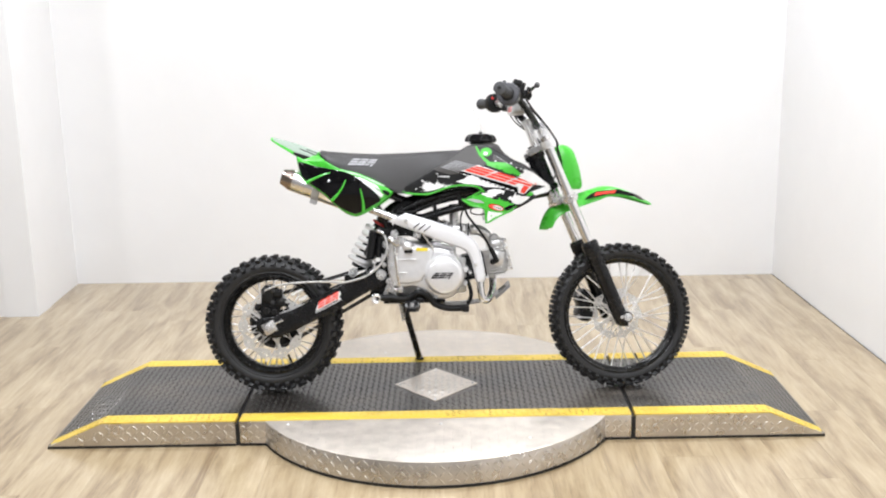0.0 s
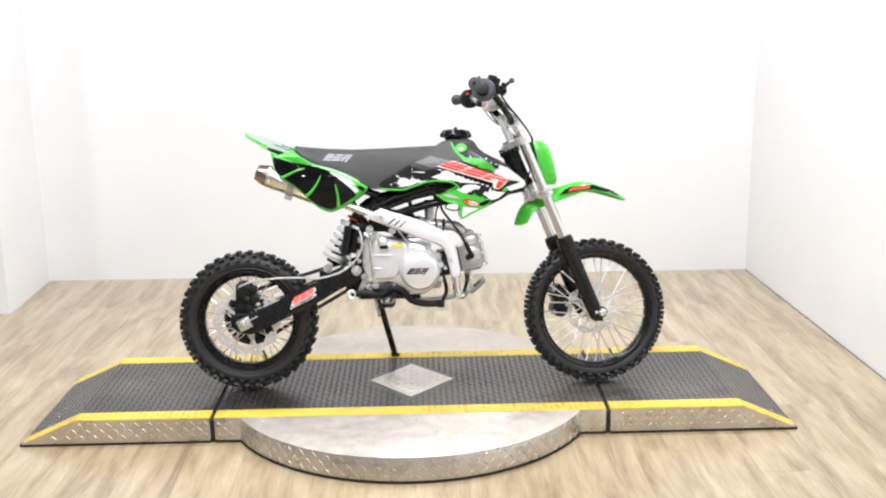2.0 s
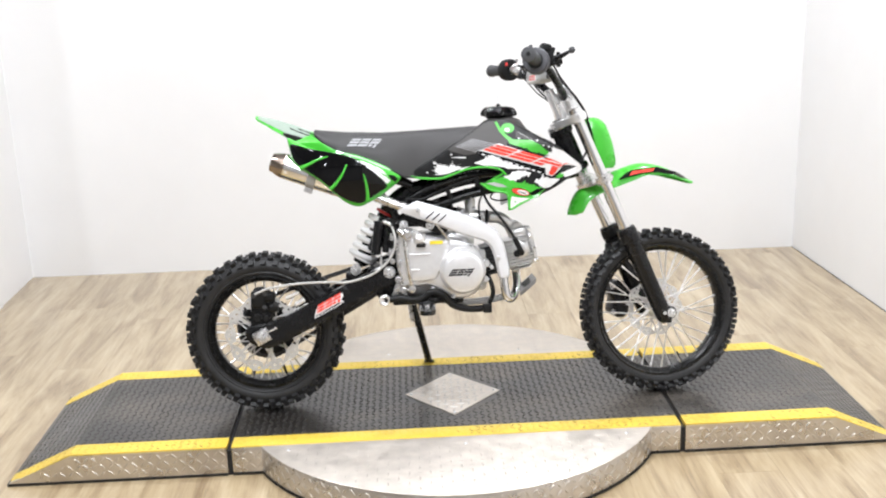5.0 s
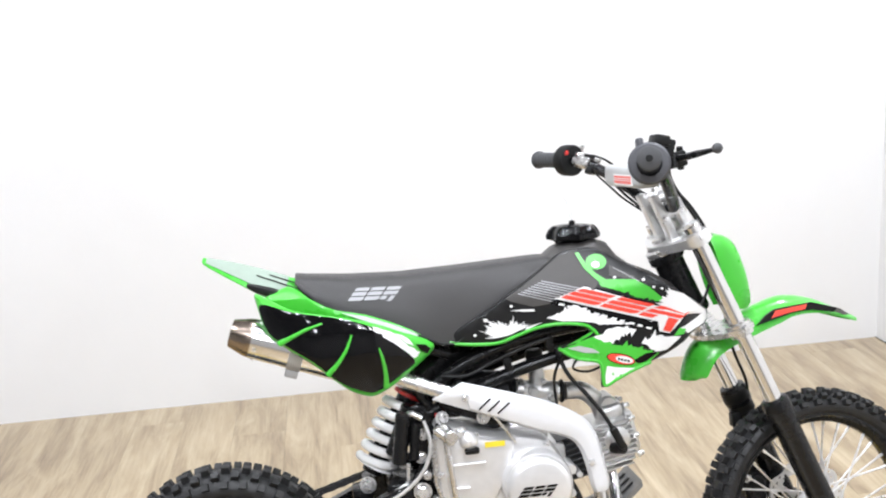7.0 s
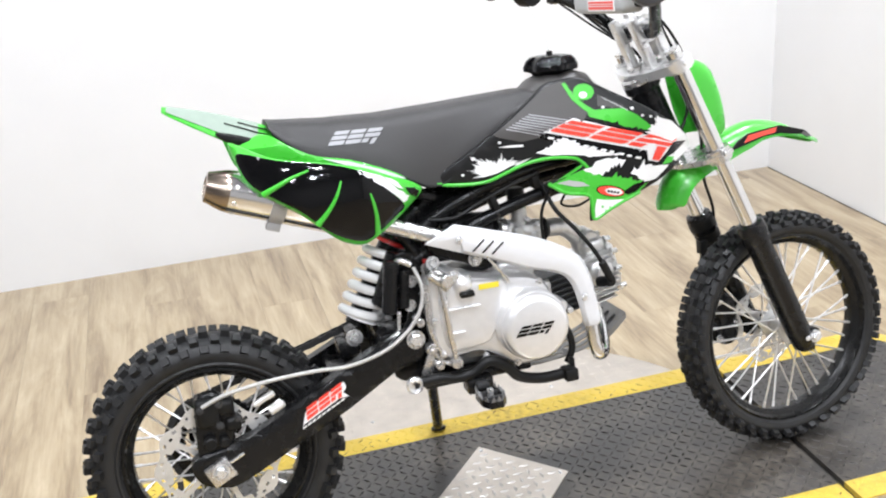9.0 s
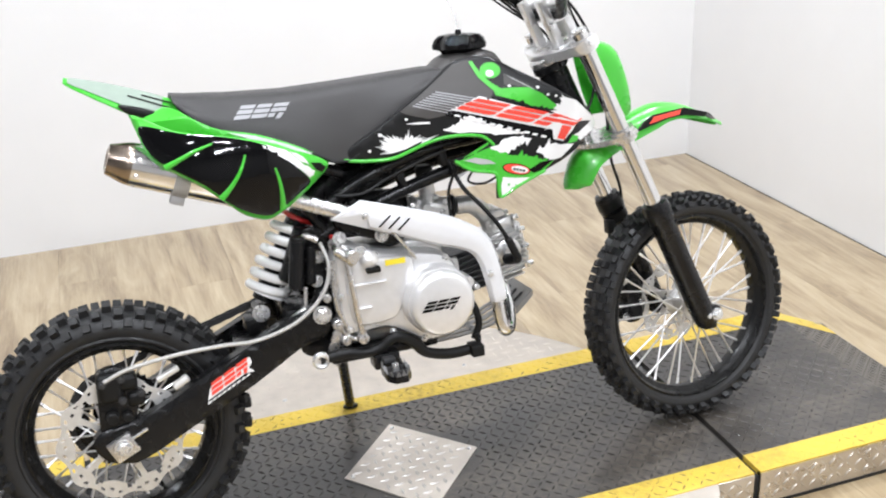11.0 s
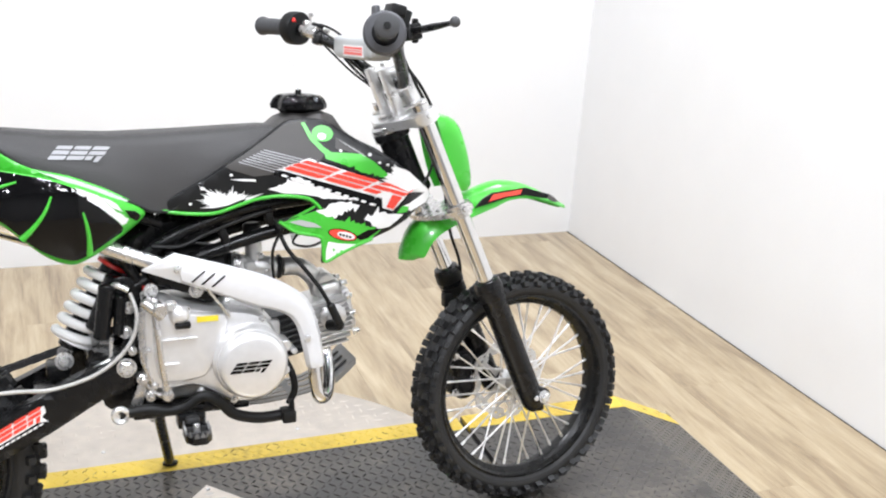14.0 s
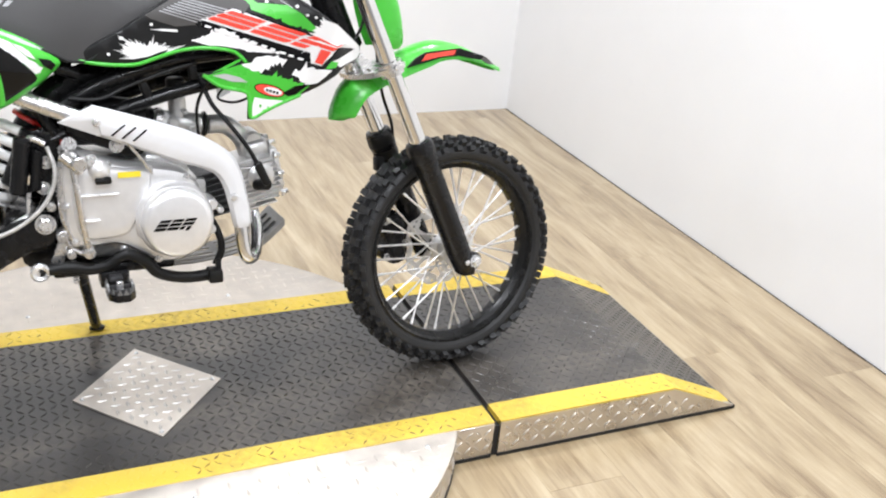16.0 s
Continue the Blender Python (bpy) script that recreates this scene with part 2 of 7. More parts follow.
CLEAR = material("clear_vinyl_hose", (0.8, 0.8, 0.8), 0.2)
CLEAR.node_tree.nodes["Principled BSDF"].inputs["Alpha"].default_value = 0.3

# ---------------------------------------------------------------- builders
from mathutils.geometry import delaunay_2d_cdt


def part(name, bm, mat, parent=None, label="", sharp=38, kind=""):
    """Links a bmesh as one mesh object under a thing or a part."""
    bmesh.ops.remove_doubles(bm, verts=bm.verts, dist=1e-6)
    bmesh.ops.recalc_face_normals(bm, faces=bm.faces)
    me = bpy.data.meshes.new(name)
    bm.to_mesh(me)
    bm.free()
    me.materials.append(mat)
    me.shade_smooth()
    me.set_sharp_from_angle(angle=radians(sharp))
    ob = new(name, me)
    if parent is not None:
        ob.parent = parent
    tagged(ob, label, kind=kind)
    return ob


def twin(ob, name=None, move=(0, 0, 0), parent=None):
    """Another object on the same mesh, moved."""
    o = new(name or ob.name.split(".")[0], ob.data)
    o.parent = parent or ob.parent
    o.location = move
    if "label" in ob:
        o["label"] = ob["label"]
    return o


def B():
    return bmesh.new()


def box(bm, lo, hi, bevel=0.0, m=None, seg=2):
    c = [(a + b) / 2 for a, b in zip(lo, hi)]
    s = [abs(b - a) for a, b in zip(lo, hi)]
    mat = (m or Matrix()) @ Matrix.Translation(c) @ Matrix.Diagonal((*s, 1))
    t = bmesh.new()
    bmesh.ops.create_cube(t, size=1, matrix=Matrix.Translation(c) @ Matrix.Diagonal((*s, 1)))
    if bevel:
        bmesh.ops.bevel(t, geom=t.edges[:], offset=bevel, segments=seg, affect="EDGES", profile=0.5)
    if m is not None:
        bmesh.ops.transform(t, matrix=m, verts=t.verts)
    join(bm, t)


def join(bm, t):
    me = bpy.data.meshes.new("tmp")
    t.to_mesh(me)
    t.free()
    bm.from_mesh(me)
    bpy.data.meshes.remove(me)


def basis(d):
    d = Vector(d).normalized()
    a = Vector((0, 0, 1)) if abs(d.z) < 0.9 else Vector((1, 0, 0))
    u = d.cross(a).normalized()
    return u, d.cross(u).normalized(), d


def lathe(bm, prof, centre, axis, seg=32, wave=0.0, waves=0):
    """Revolves (radius, height along axis) pairs."""
    u, v, d = basis(axis)
    centre = Vector(centre)
    rows = []
    for r, h in prof:
        if r < 1e-5:
            rows.append([bm.verts.new(centre + d * h)])
        else:
            row = []
            for k in range(seg):
                a = 2 * math.pi * k / seg
                rr = r * (1 + wave * math.cos(a * waves)) if waves else r
                row.append(bm.verts.new(centre + d * h + (u * math.cos(a) + v * math.sin(a)) * rr))
            rows.append(row)
    for p, q in zip(rows, rows[1:]):
        for k in range(seg):
            n = (k + 1) % seg
            if len(p) == 1 and len(q) == 1:
                continue
            if len(p) == 1:
                bm.faces.new((p[0], q[n], q[k]))
            elif len(q) == 1:
                bm.faces.new((p[k], p[n], q[0]))
            else:
                bm.faces.new((p[k], p[n], q[n], q[k]))


def rod(bm, a, b, r, seg=16, r2=None, edge=0.0):
    a, b = Vector(a), Vector(b)
    h = (b - a).length
    r2 = r if r2 is None else r2
    e = min(edge, h / 3)
    prof = [(0, 0), (r - e, 0), (r, e), (r2, h - e), (r2 - e, h), (0, h)] if e else [(0, 0), (r, 0), (r2, h), (0, h)]
    lathe(bm, prof, a, b - a, seg)


def bolt(bm, at, axis, r=0.008, h=0.006, washer=1.5):
    """A hexagon head on a washer."""
    d = Vector(axis).normalized()
    at = Vector(at)
    lathe(bm, [(0, 0), (r * washer, 0), (r * washer, h * 0.3), (r, h * 0.3)], at, d, 18)
    lathe(bm, [(r, h * 0.3), (r, h * 0.9), (r * 0.8, h * 1.1), (0, h * 1.1)], at, d, 6)


def curve_pts(pts, n=8, closed=False):
    """Catmull-Rom through points."""
    P = [Vector(p) for p in pts]
    out = []
    m = len(P)
    for i in range(m if closed else m - 1):
        if closed:
            a, b, c, d = P[i - 1], P[i], P[(i + 1) % m], P[(i + 2) % m]
        else:
            a, b, c, d = P[max(i - 1, 0)], P[i], P[i + 1], P[min(i + 2, m - 1)]
        for k in range(n):
            t = k / n
            out.append(0.5 * ((2 * b) + (c - a) * t + (2 * a - 5 * b + 4 * c - d) * t * t + (3 * b - a - 3 * c + d) * t**3))
    if not closed:
        out.append(P[-1])
    return out


def tube(bm, pts, r, seg=10, n=6, flat=1.0):
    """Sweeps a round section along a smooth path; r may be a list, one radius a point."""
    path = curve_pts(pts, n) if n > 1 else [Vector(p) for p in pts]
    radii = [r] * len(path) if not isinstance(r, (list, tuple)) else list(np.interp(np.linspace(0, len(r) - 1, len(path)), range(len(r)), r))
    u = None
    rows = []
    for i, p in enumerate(path):
        d = (path[min(i + 1, len(path) - 1)] - path[max(i - 1, 0)]).normalized()
        if u is None:
            u = basis(d)[0]
        u = (u - d * u.dot(d)).normalized()
        v = d.cross(u)
        rows.append([bm.verts.new(p + (u * math.cos(2 * math.pi * k / seg) + v * math.sin(2 * math.pi * k / seg) * flat) * radii[i]) for k in range(seg)])
    for p, q in zip(rows, rows[1:]):
        for k in range(seg):
            bm.faces.new((p[k], p[(k + 1) % seg], q[(k + 1) % seg], q[k]))
    bm.faces.new(rows[0])
    bm.faces.new(rows[-1])


def loft(bm, rings, caps=True):
    rows = [[bm.verts.new(p) for p in ring] for ring in rings]
    n = len(rows[0])
    for p, q in zip(rows, rows[1:]):
        for k in range(n):
            bm.faces.new((p[k], p[(k + 1) % n], q[(k + 1) % n], q[k]))
    if caps:
        bm.faces.new(rows[0])
        bm.faces.new(rows[-1])


def soft(pts, n=6):
    """A smooth closed outline through (x, z) points."""
    return [(p.x, p.y) for p in curve_pts([(a, b, 0) for a, b in pts], n, True)]


def sheet(bm, outline, yf, thick, roll=0.0, reach=0.012, res=0.014, far=False):
    """A moulded panel: an (x, z) outline, its outer face at y = yf(x, z), its rim rolled inwards. far mirrors it to the other side."""
    n = len(outline)
    o = np.array(outline)
    a, b = o, np.roll(o, -1, 0)

    def away(p):
        ab, ap = b - a, p - a
        t = np.clip((ap * ab).sum(1) / np.maximum((ab * ab).sum(1), 1e-12), 0, 1)
        return float(np.sqrt(((ap - ab * t[:, None]) ** 2).sum(1)).min())

    def inside(p):
        c = (a[:, 1] > p[1]) != (b[:, 1] > p[1])
        with np.errstate(divide="ignore", invalid="ignore"):
            xs = a[:, 0] + (p[1] - a[:, 1]) / (b[:, 1] - a[:, 1]) * (b[:, 0] - a[:, 0])
        return bool((c & (p[0] < xs)).sum() % 2)

    pts = [Vector(p) for p in outline]
    lo, hi = o.min(0), o.max(0)
    grid = [np.array((x, z)) for x in np.arange(lo[0], hi[0], res) for z in np.arange(lo[1], hi[1], res)]
    if roll:
        c = o.mean(0)
        for p, q, s in zip(o, b, np.roll(o, 1, 0)):
            t = (q - s) / max(np.linalg.norm(q - s), 1e-9)
            for w in (reach * 0.35, reach):
                for g in (p + np.array((-t[1], t[0])) * w, p - np.array((-t[1], t[0])) * w):
                    if inside(g) and away(g) > w * 0.9:
                        pts.append(Vector(g))
    pts += [Vector(g) for g in grid if inside(g) and away(g) > max(res * 0.45, reach * 1.2 if roll else 0)]
    vs, _, fs, *_ = delaunay_2d_cdt(pts, [], [list(range(n))], 1, 1e-6)
    side = -1 if far else 1

    def depth(p):
        y = yf(p.x, p.y)
        if roll:
            d = away(np.array(p))
            if d < reach:
                k = 1 - d / reach
                y += roll * (1 - math.sqrt(max(0.0, 1 - k * k)))
        return y

    ys = [depth(p) for p in vs]
    front = [bm.verts.new((p.x, y * side, p.y)) for p, y in zip(vs, ys)]
    back = [bm.verts.new((p.x, (max(y, yf(p.x, p.y)) + thick) * side, p.y)) for p, y in zip(vs, ys)]
    count = {}
    for f in fs:
        bm.faces.new([front[i] for i in f])
        bm.faces.new([back[i] for i in reversed(f)])
        for i, j in zip(f, f[1:] + f[:1]):
            count[(i, j)] = 1
    for i, j in list(count):
        if (j, i) not in count:
            bm.faces.new((front[i], front[j], back[j], back[i]))


def prism(bm, outline, z0, z1):
    """A plate in the xy plane between two heights."""
    n = len(outline)
    lo = [bm.verts.new((x, y, z0)) for x, y in outline]
    hi = [bm.verts.new((x, y, z1)) for x, y in outline]
    for k in range(n):
        bm.faces.new((lo[k], lo[(k + 1) % n], hi[(k + 1) % n], hi[k]))
    bm.faces.new(hi)
    bm.faces.new(lo[::-1])


def empty(name, m=None):
    ob = new(name)
    ob.empty_display_size = 0.1
    if m is not None:
        ob.matrix_world = m
    return ob

# ---------------------------------------------------------------- the room
def wall(name, a, b, thick, height=3.0, z0=0.0, mat=None, label="white painted showroom wall, slightly warm and soft-lit"):
    """A wall whose room side runs from a to b; its thickness lies to the left of that way."""
    a, b = Vector((*a, 0)), Vector((*b, 0))
    d = (b - a).normalized()
    n = Vector((-d.y, d.x, 0)) * thick
    bm = B()
    prism(bm, [(p.x, p.y) for p in (a, b, b + n, a + n)], z0, height)
    return tagged(part(name, bm, mat or WALL), label, "wall", kind="structure")


BL, BR = (-1.90, 1.795), (1.732, 1.745)          # back corners
RF = (1.88, -4.9)                                # front end of the right wall
PL = (-1.888, 1.215)                             # outer corner of the pillar
wall("wall_back", (BR[0] + 0.06, BR[1] - 0.001), BL, -0.15)
wall("wall_right", RF, (BR[0], BR[1] + 0.1), -0.15)
wall("wall_pillar_side", BL, PL, -0.15)
wall("wall_left_return", PL, (-3.4, 1.235), -0.15)
# unseen walls, added behind the camera side to close the room and give fill
wall("wall_left", (-3.4, 1.2), (-3.4, -4.9), -0.15, mat=HALL, label="unseen grey hall wall, added to close the room and bounce fill light")
wall("wall_front", (-3.4, -4.9), RF, -0.15, mat=HALL, label="unseen grey hall wall, added to close the room and bounce fill light")

# ceiling never in view, added to close the room; kept dark for reflections
bm = B()
box(bm, (-3.6, -5.1, 3.0), (2.1, 2.0, 3.1))
tagged(part("ceiling", bm, CEIL), "unseen dark hall ceiling, added to close the room", "ceiling", kind="structure")

bm = B()
box(bm, (-3.6, -5.1, -0.08), (2.1, 2.0, -0.003))
floor = tagged(part("floor", bm, SUBFLOOR), "pale washed-oak vinyl plank floor with long streaks", "floor", kind="structure")

# a thin black strip that draws the shadow gap under the right wall
for name, a, b in (("trim", (RF[0] - 0.003, RF[1]), (BR[0] - 0.003, BR[1])),):
    bm = B()
    d = Vector((b[0] - a[0], b[1] - a[1], 0)).normalized()
    n = Vector((d.y, -d.x, 0)) * 0.003
    prism(bm, [a, b, (b[0] + n.x, b[1] + n.y), (a[0] + n.x, a[1] + n.y)], 0, 0.0015)
    tagged(part(name, bm, GAP), "thin dark strip standing in for the shadow gap at the wall's foot", "trim", kind="structure")

# ---------------------------------------------------------------- display platform
H, HALF = 0.088, 0.302                            # deck height and half width
SEAM, CREST, TIP, DISC = 0.652, 1.10, 1.285, 0.638
STRIPE = 0.062


def tread(bm, spots, size=0.026, wide=0.0062, high=0.0011):
    """Raised lozenges; spots are (place, along, up)."""
    for p, d, up in spots:
        p, d, up = Vector(p), Vector(d).normalized(), Vector(up).normalized()
        s = up.cross(d)
        e = [p + d * size / 2, p + s * wide / 2, p - d * size / 2, p - s * wide / 2]
        lo = [bm.verts.new(q) for q in e]
        t = [bm.verts.new(p + (q - p) * 0.5 + up * high) for q in e]
        for k in range(4):
            bm.faces.new((lo[k], lo[(k + 1) % 4], t[(k + 1) % 4], t[k]))
        bm.faces.new(t)


def lozenges(x0, x1, y0, y1, keep, place, pitch=0.031, turn=0.0):
    """Rows of lozenges lying crosswise in turn, placed by place(x, y)."""
    out = []
    ny, nx = int((y1 - y0) / pitch), int((x1 - x0) / pitch)
    for j in range(ny + 1):
        for i in range(nx + 1):
            x, y = x0 + (i + 0.5) * (x1 - x0) / (nx + 1), y0 + (j + 0.5) * (y1 - y0) / (ny + 1)
            if keep(x, y):
                a = (math.pi / 4 if (i + j) % 2 else -math.pi / 4) + turn
                p, ux, uy = place(x, y)
                ux, uy = Vector(ux), Vector(uy)
                out.append((p, ux * math.cos(a) + uy * math.sin(a), ux.cross(uy)))
    return out


def deck_place(z):
    return lambda x, y: ((x, y, z), (1, 0, 0), (0, 1, 0))


turntable = tagged(empty("motorcycle_turntable"), "low diamond-plate turntable with black deck, yellow edges and aluminium disc", "turntable")

# the round base plate
# first a black band at floor level, then the rim
bm = B()
lathe(bm, [(DISC + 0.002, 0.0), (DISC + 0.002, 0.008), (DISC - 0.01, 0.008)], (0, 0, 0.001), (0, 0, 1), 128)
part("rubber_foot", bm, GAP, turntable, "black edge under the disc")
bm = B()
lathe(bm, [(DISC, 0.008), (DISC, H - 0.006), (DISC - 0.002, H - 0.003)], (0, 0, 0), (0, 0, 1), 128)
part("disc_rim", bm, ALU_SIDE, turntable, "shiny aluminium tread-plate rim")
bm = B()
lathe(bm, [(DISC - 0.001, H - 0.006), (DISC - 0.001, H - 0.0035), (DISC - 0.004, H - 0.002), (0, H - 0.002)], (0, 0, 0), (0, 0, 1), 128)
disc_top = part("disc_top", bm, ALU_PLATE, turntable, "aluminium diamond-plate disc top")
on_disc = lambda x, y: x * x + y * y < (DISC - 0.02) ** 2 and abs(y) > HALF + 0.02
bm = B()
tread(bm, lozenges(-DISC, DISC, -DISC, DISC, on_disc, deck_place(H - 0.002), 0.0285, math.pi / 4), 0.0265, 0.0075, 0.0007)
part("disc_tread", bm, ALU_PLATE, disc_top, "raised diamond tread", kind="stuff")
bm = B()
spots = []
for k in range(172):
    a = 2 * math.pi * k / 172
    for j in range(3):
        if abs(DISC * math.sin(a)) > HALF:
            t = Vector((-math.sin(a), math.cos(a), 0))
            up = Vector((math.cos(a), math.sin(a), 0))
            tilt = 0.8 if (k + j) % 2 else -0.8
            spots.append((up * DISC + Vector((0, 0, 0.022 + 0.0235 * j)), t * math.cos(tilt) + Vector((0, 0, 1)) * math.sin(tilt), up))
tread(bm, spots, 0.0235, 0.0072, 0.0018)
part("rim_tread", bm, SIDE_TREAD, turntable, "raised diamond tread", kind="stuff")
for x, y in ((-0.48, -0.335), (0.48, -0.335), (0.02, -0.35), (-0.2, 0.36), (0.25, 0.35), (0.3, -0.47)):
    bm = B()
    lathe(bm, [(0, 0.003), (0.004, 0.002), (0.0055, 0)], (x, y, H - 0.002), (0, 0, 1), 10)
    part("rivet", bm, BOLT, disc_top)


def flat_deck(owner, x0, x1):
    """The level black deck with its two yellow edges and aluminium side skirts between two seams."""
    bm = B()
    box(bm, (x0, -HALF + STRIPE, 0.012), (x1, HALF - STRIPE, H))
    deck = part("deck", bm, DECK, owner, "worn black diamond-plate deck")
    bm = B()
    tread(bm, lozenges(x0 + 0.006, x1 - 0.006, -HALF + STRIPE, HALF - STRIPE, lambda x, y: abs(x) + abs(y) * 0.93 > 0.17 or abs(x) > 0.3, deck_place(H), 0.0205), 0.0212, 0.0054, 0.0018)
    part("deck_tread", bm, DTREAD, deck, "raised diamond tread", kind="stuff")
    for s in (-1, 1):
        bm = B()
        y0, y1 = sorted((s * (HALF - STRIPE), s * HALF))
        box(bm, (x0, y0, 0.014), (x1, y1, H + 0.0006), 0.0015)
        stripe = part("edge_stripe", bm, YELLOW, owner, "yellow painted deck edge")
        bm = B()
        tread(bm, lozenges(x0 + 0.006, x1 - 0.006, y0 + 0.004, y1 - 0.004, lambda x, y: True, deck_place(H + 0.0006), 0.0205), 0.0212, 0.0054, 0.0011)
        part("stripe_tread", bm, WORN_TREAD, stripe, "raised diamond tread", kind="stuff")


flat_deck(turntable, -SEAM + 0.006, SEAM - 0.006)
for s in (-1, 1):
    for e in (-1, 1):
        xa, xb = sorted((e * 0.553, e * (SEAM - 0.007)))
        bm = B()
        y0, y1 = sorted((s * (HALF + 0.003), s * (HALF - 0.01)))
        box(bm, (xa, y0, 0.008), (xb, y1, H - 0.003), 0.001)
        skirt = part("side_skirt", bm, ALU_SIDE, turntable, "aluminium tread-plate side skirt")
        bm = B()
        tread(bm, lozenges(xa + 0.004, xb - 0.004, 0.02, H - 0.012, lambda x, y: True, lambda x, y: ((x, s * (HALF + 0.003), y), (-s, 0, 0), (0, 0, 1)), 0.0235), 0.0235, 0.0072, 0.0018)
        part("skirt_tread", bm, SIDE_TREAD, skirt, "raised diamond tread", kind="stuff")
        bm = B()
        box(bm, (xa, y0 - 0.001, 0.001), (xb, y1, 0.009))
        part("rubber_foot", bm, GAP, turntable)

# the bright diamond plate screwed to the deck
bm = B()
DIA = [(0.0, 0.160), (-0.146, 0.0), (0.0, -0.164), (0.150, 0.0)]
prism(bm, DIA, H - 0.001, H + 0.003)
badge = part("diamond_cover", bm, ALU_PLATE, turntable, "bright aluminium diamond-shaped cover plate")
bm = B()
tread(bm, lozenges(-0.15, 0.15, -0.17, 0.16, lambda x, y: abs(x) / 0.146 + abs(y) / 0.16 < 0.88, deck_place(H + 0.003), 0.0245, math.pi / 4), 0.0245, 0.0085, 0.0022)
part("cover_tread", bm, ALU_TREAD, badge, "raised diamond tread", kind="stuff")
for x, y in ((0.132, 0.002), (-0.128, -0.002), (0.0, 0.142), (0.0, -0.15)):
    bm = B()
    lathe(bm, [(0, 0.0035), (0.0035, 0.003), (0.005, 0)], (x, y, H + 0.003), (0, 0, 1), 12)
    part("screw", bm, BOLT, badge)


def ramp(s):
    """An end ramp with a level part and a slope down to the floor; s is the way it points along x."""
    owner = tagged(empty("platform_ramp"), "black diamond-plate ramp with yellow edges sloping to the floor", "ramp", group="ramps of the turntable")
    xa, xb, xc = SEAM + 0.008, CREST, TIP
    tip = 0.006

    def strip(y0, y1, lift, low):
        bm = B()
        prof = [(xa, low), (xa, H + lift), (xb, H + lift), (xc, tip + lift), (xc, 0.002)]
        ring = lambda y: [(s * x, y, z) for x, z in prof]
        loft(bm, [ring(y0), ring(y1)])
        return bm

    def on_slope(x, y):
        if abs(x) < xb:
            return ((x, y, H), (1, 0, 0), (0, 1, 0))
        k = (abs(x) - xb) / (xc - xb)
        d = Vector((s * (xc - xb), 0, tip - H)).normalized() * s
        return ((x, y, H + (tip - H) * k), d, (0, 1, 0))

    x0, x1 = sorted((s * xa, s * (xc - 0.006)))
    deck = part("deck", strip(-HALF + STRIPE, HALF - STRIPE, 0, 0.012), DECK, owner, "worn black diamond-plate deck", sharp=10)
    bm = B()
    tread(bm, lozenges(x0 + 0.004, x1, -HALF + STRIPE, HALF - STRIPE, lambda x, y: True, on_slope, 0.0205), 0.0212, 0.0054, 0.0016)
    part("deck_tread", bm, DTREAD, deck, "raised diamond tread", kind="stuff")
    for e in (-1, 1):
        y0, y1 = sorted((e * (HALF - STRIPE), e * HALF))
        stripe = part("edge_stripe", strip(y0, y1, 0.0006, 0.014), YELLOW, owner, "yellow painted deck edge", sharp=10)
        bm = B()
        tread(bm, lozenges(x0 + 0.004, x1, y0 + 0.004, y1 - 0.004, lambda x, y: True, on_slope, 0.0205), 0.0212, 0.0054, 0.0016)
        part("stripe_tread", bm, WORN_TREAD, stripe, "raised diamond tread", kind="stuff")
        bm = B()
        prof = [(xa, 0.008), (xa, H - 0.003), (xb, H - 0.003), (xc - 0.004, 0.009)]
        rings = [[(s * x, e * (HALF - 0.01), z) for x, z in prof], [(s * x, e * (HALF + 0.003), z) for x, z in prof]]
        loft(bm, rings)
        skirt = part("side_skirt", bm, ALU_SIDE, owner, "aluminium tread-plate side skirt", sharp=10)
        bm = B()
        inside = lambda x, z: z < (H - 0.012 if abs(x) < xb else (H - 0.012) * (xc - 0.03 - abs(x)) / (xc - xb))
        tread(bm, lozenges(x0 + 0.006, x1, 0.018, H - 0.008, inside, lambda x, z: ((x, e * (HALF + 0.003), z), (-e, 0, 0), (0, 0, 1)), 0.0235), 0.0235, 0.0072, 0.0018)
        part("skirt_tread", bm, SIDE_TREAD, skirt, "raised diamond tread", kind="stuff")
        bm = B()
        ya, yb = sorted((e * (HALF - 0.02), e * (HALF + 0.004)))
        xs = sorted((s * xa, s * xc))
        box(bm, (xs[0], ya, 0.0005), (xs[1], yb, 0.0085))
        part("rubber_foot", bm, GAP, owner)
    bm = B()
    xs = sorted((s * (SEAM - 0.006), s * (SEAM + 0.009)))
    box(bm, (xs[0], -HALF + 0.002, 0.001), (xs[1], HALF - 0.002, H - 0.012))
    part("seam_strip", bm, GAP, owner, "black rubber strip in the joint")
    return owner


ramp(-1)
ramp(1)

# ---------------------------------------------------------------- the dirt bike
# Local axes: x forwards, y to the bike's left, z up its own centre plane; it leans on its stand.
LEANED = 9.5
bike = tagged(empty("dirt_bike", pose(0, -0.049, H + 0.002, -LEANED, 0, 0)), "lime green, black and white dirt bike on its side stand", "motorcycle")

FW, RW = Vector((0.650, 0, 0.2525)), Vector((-0.560, 0, 0.2435))   # wheel centres
rnd = random.Random(7)


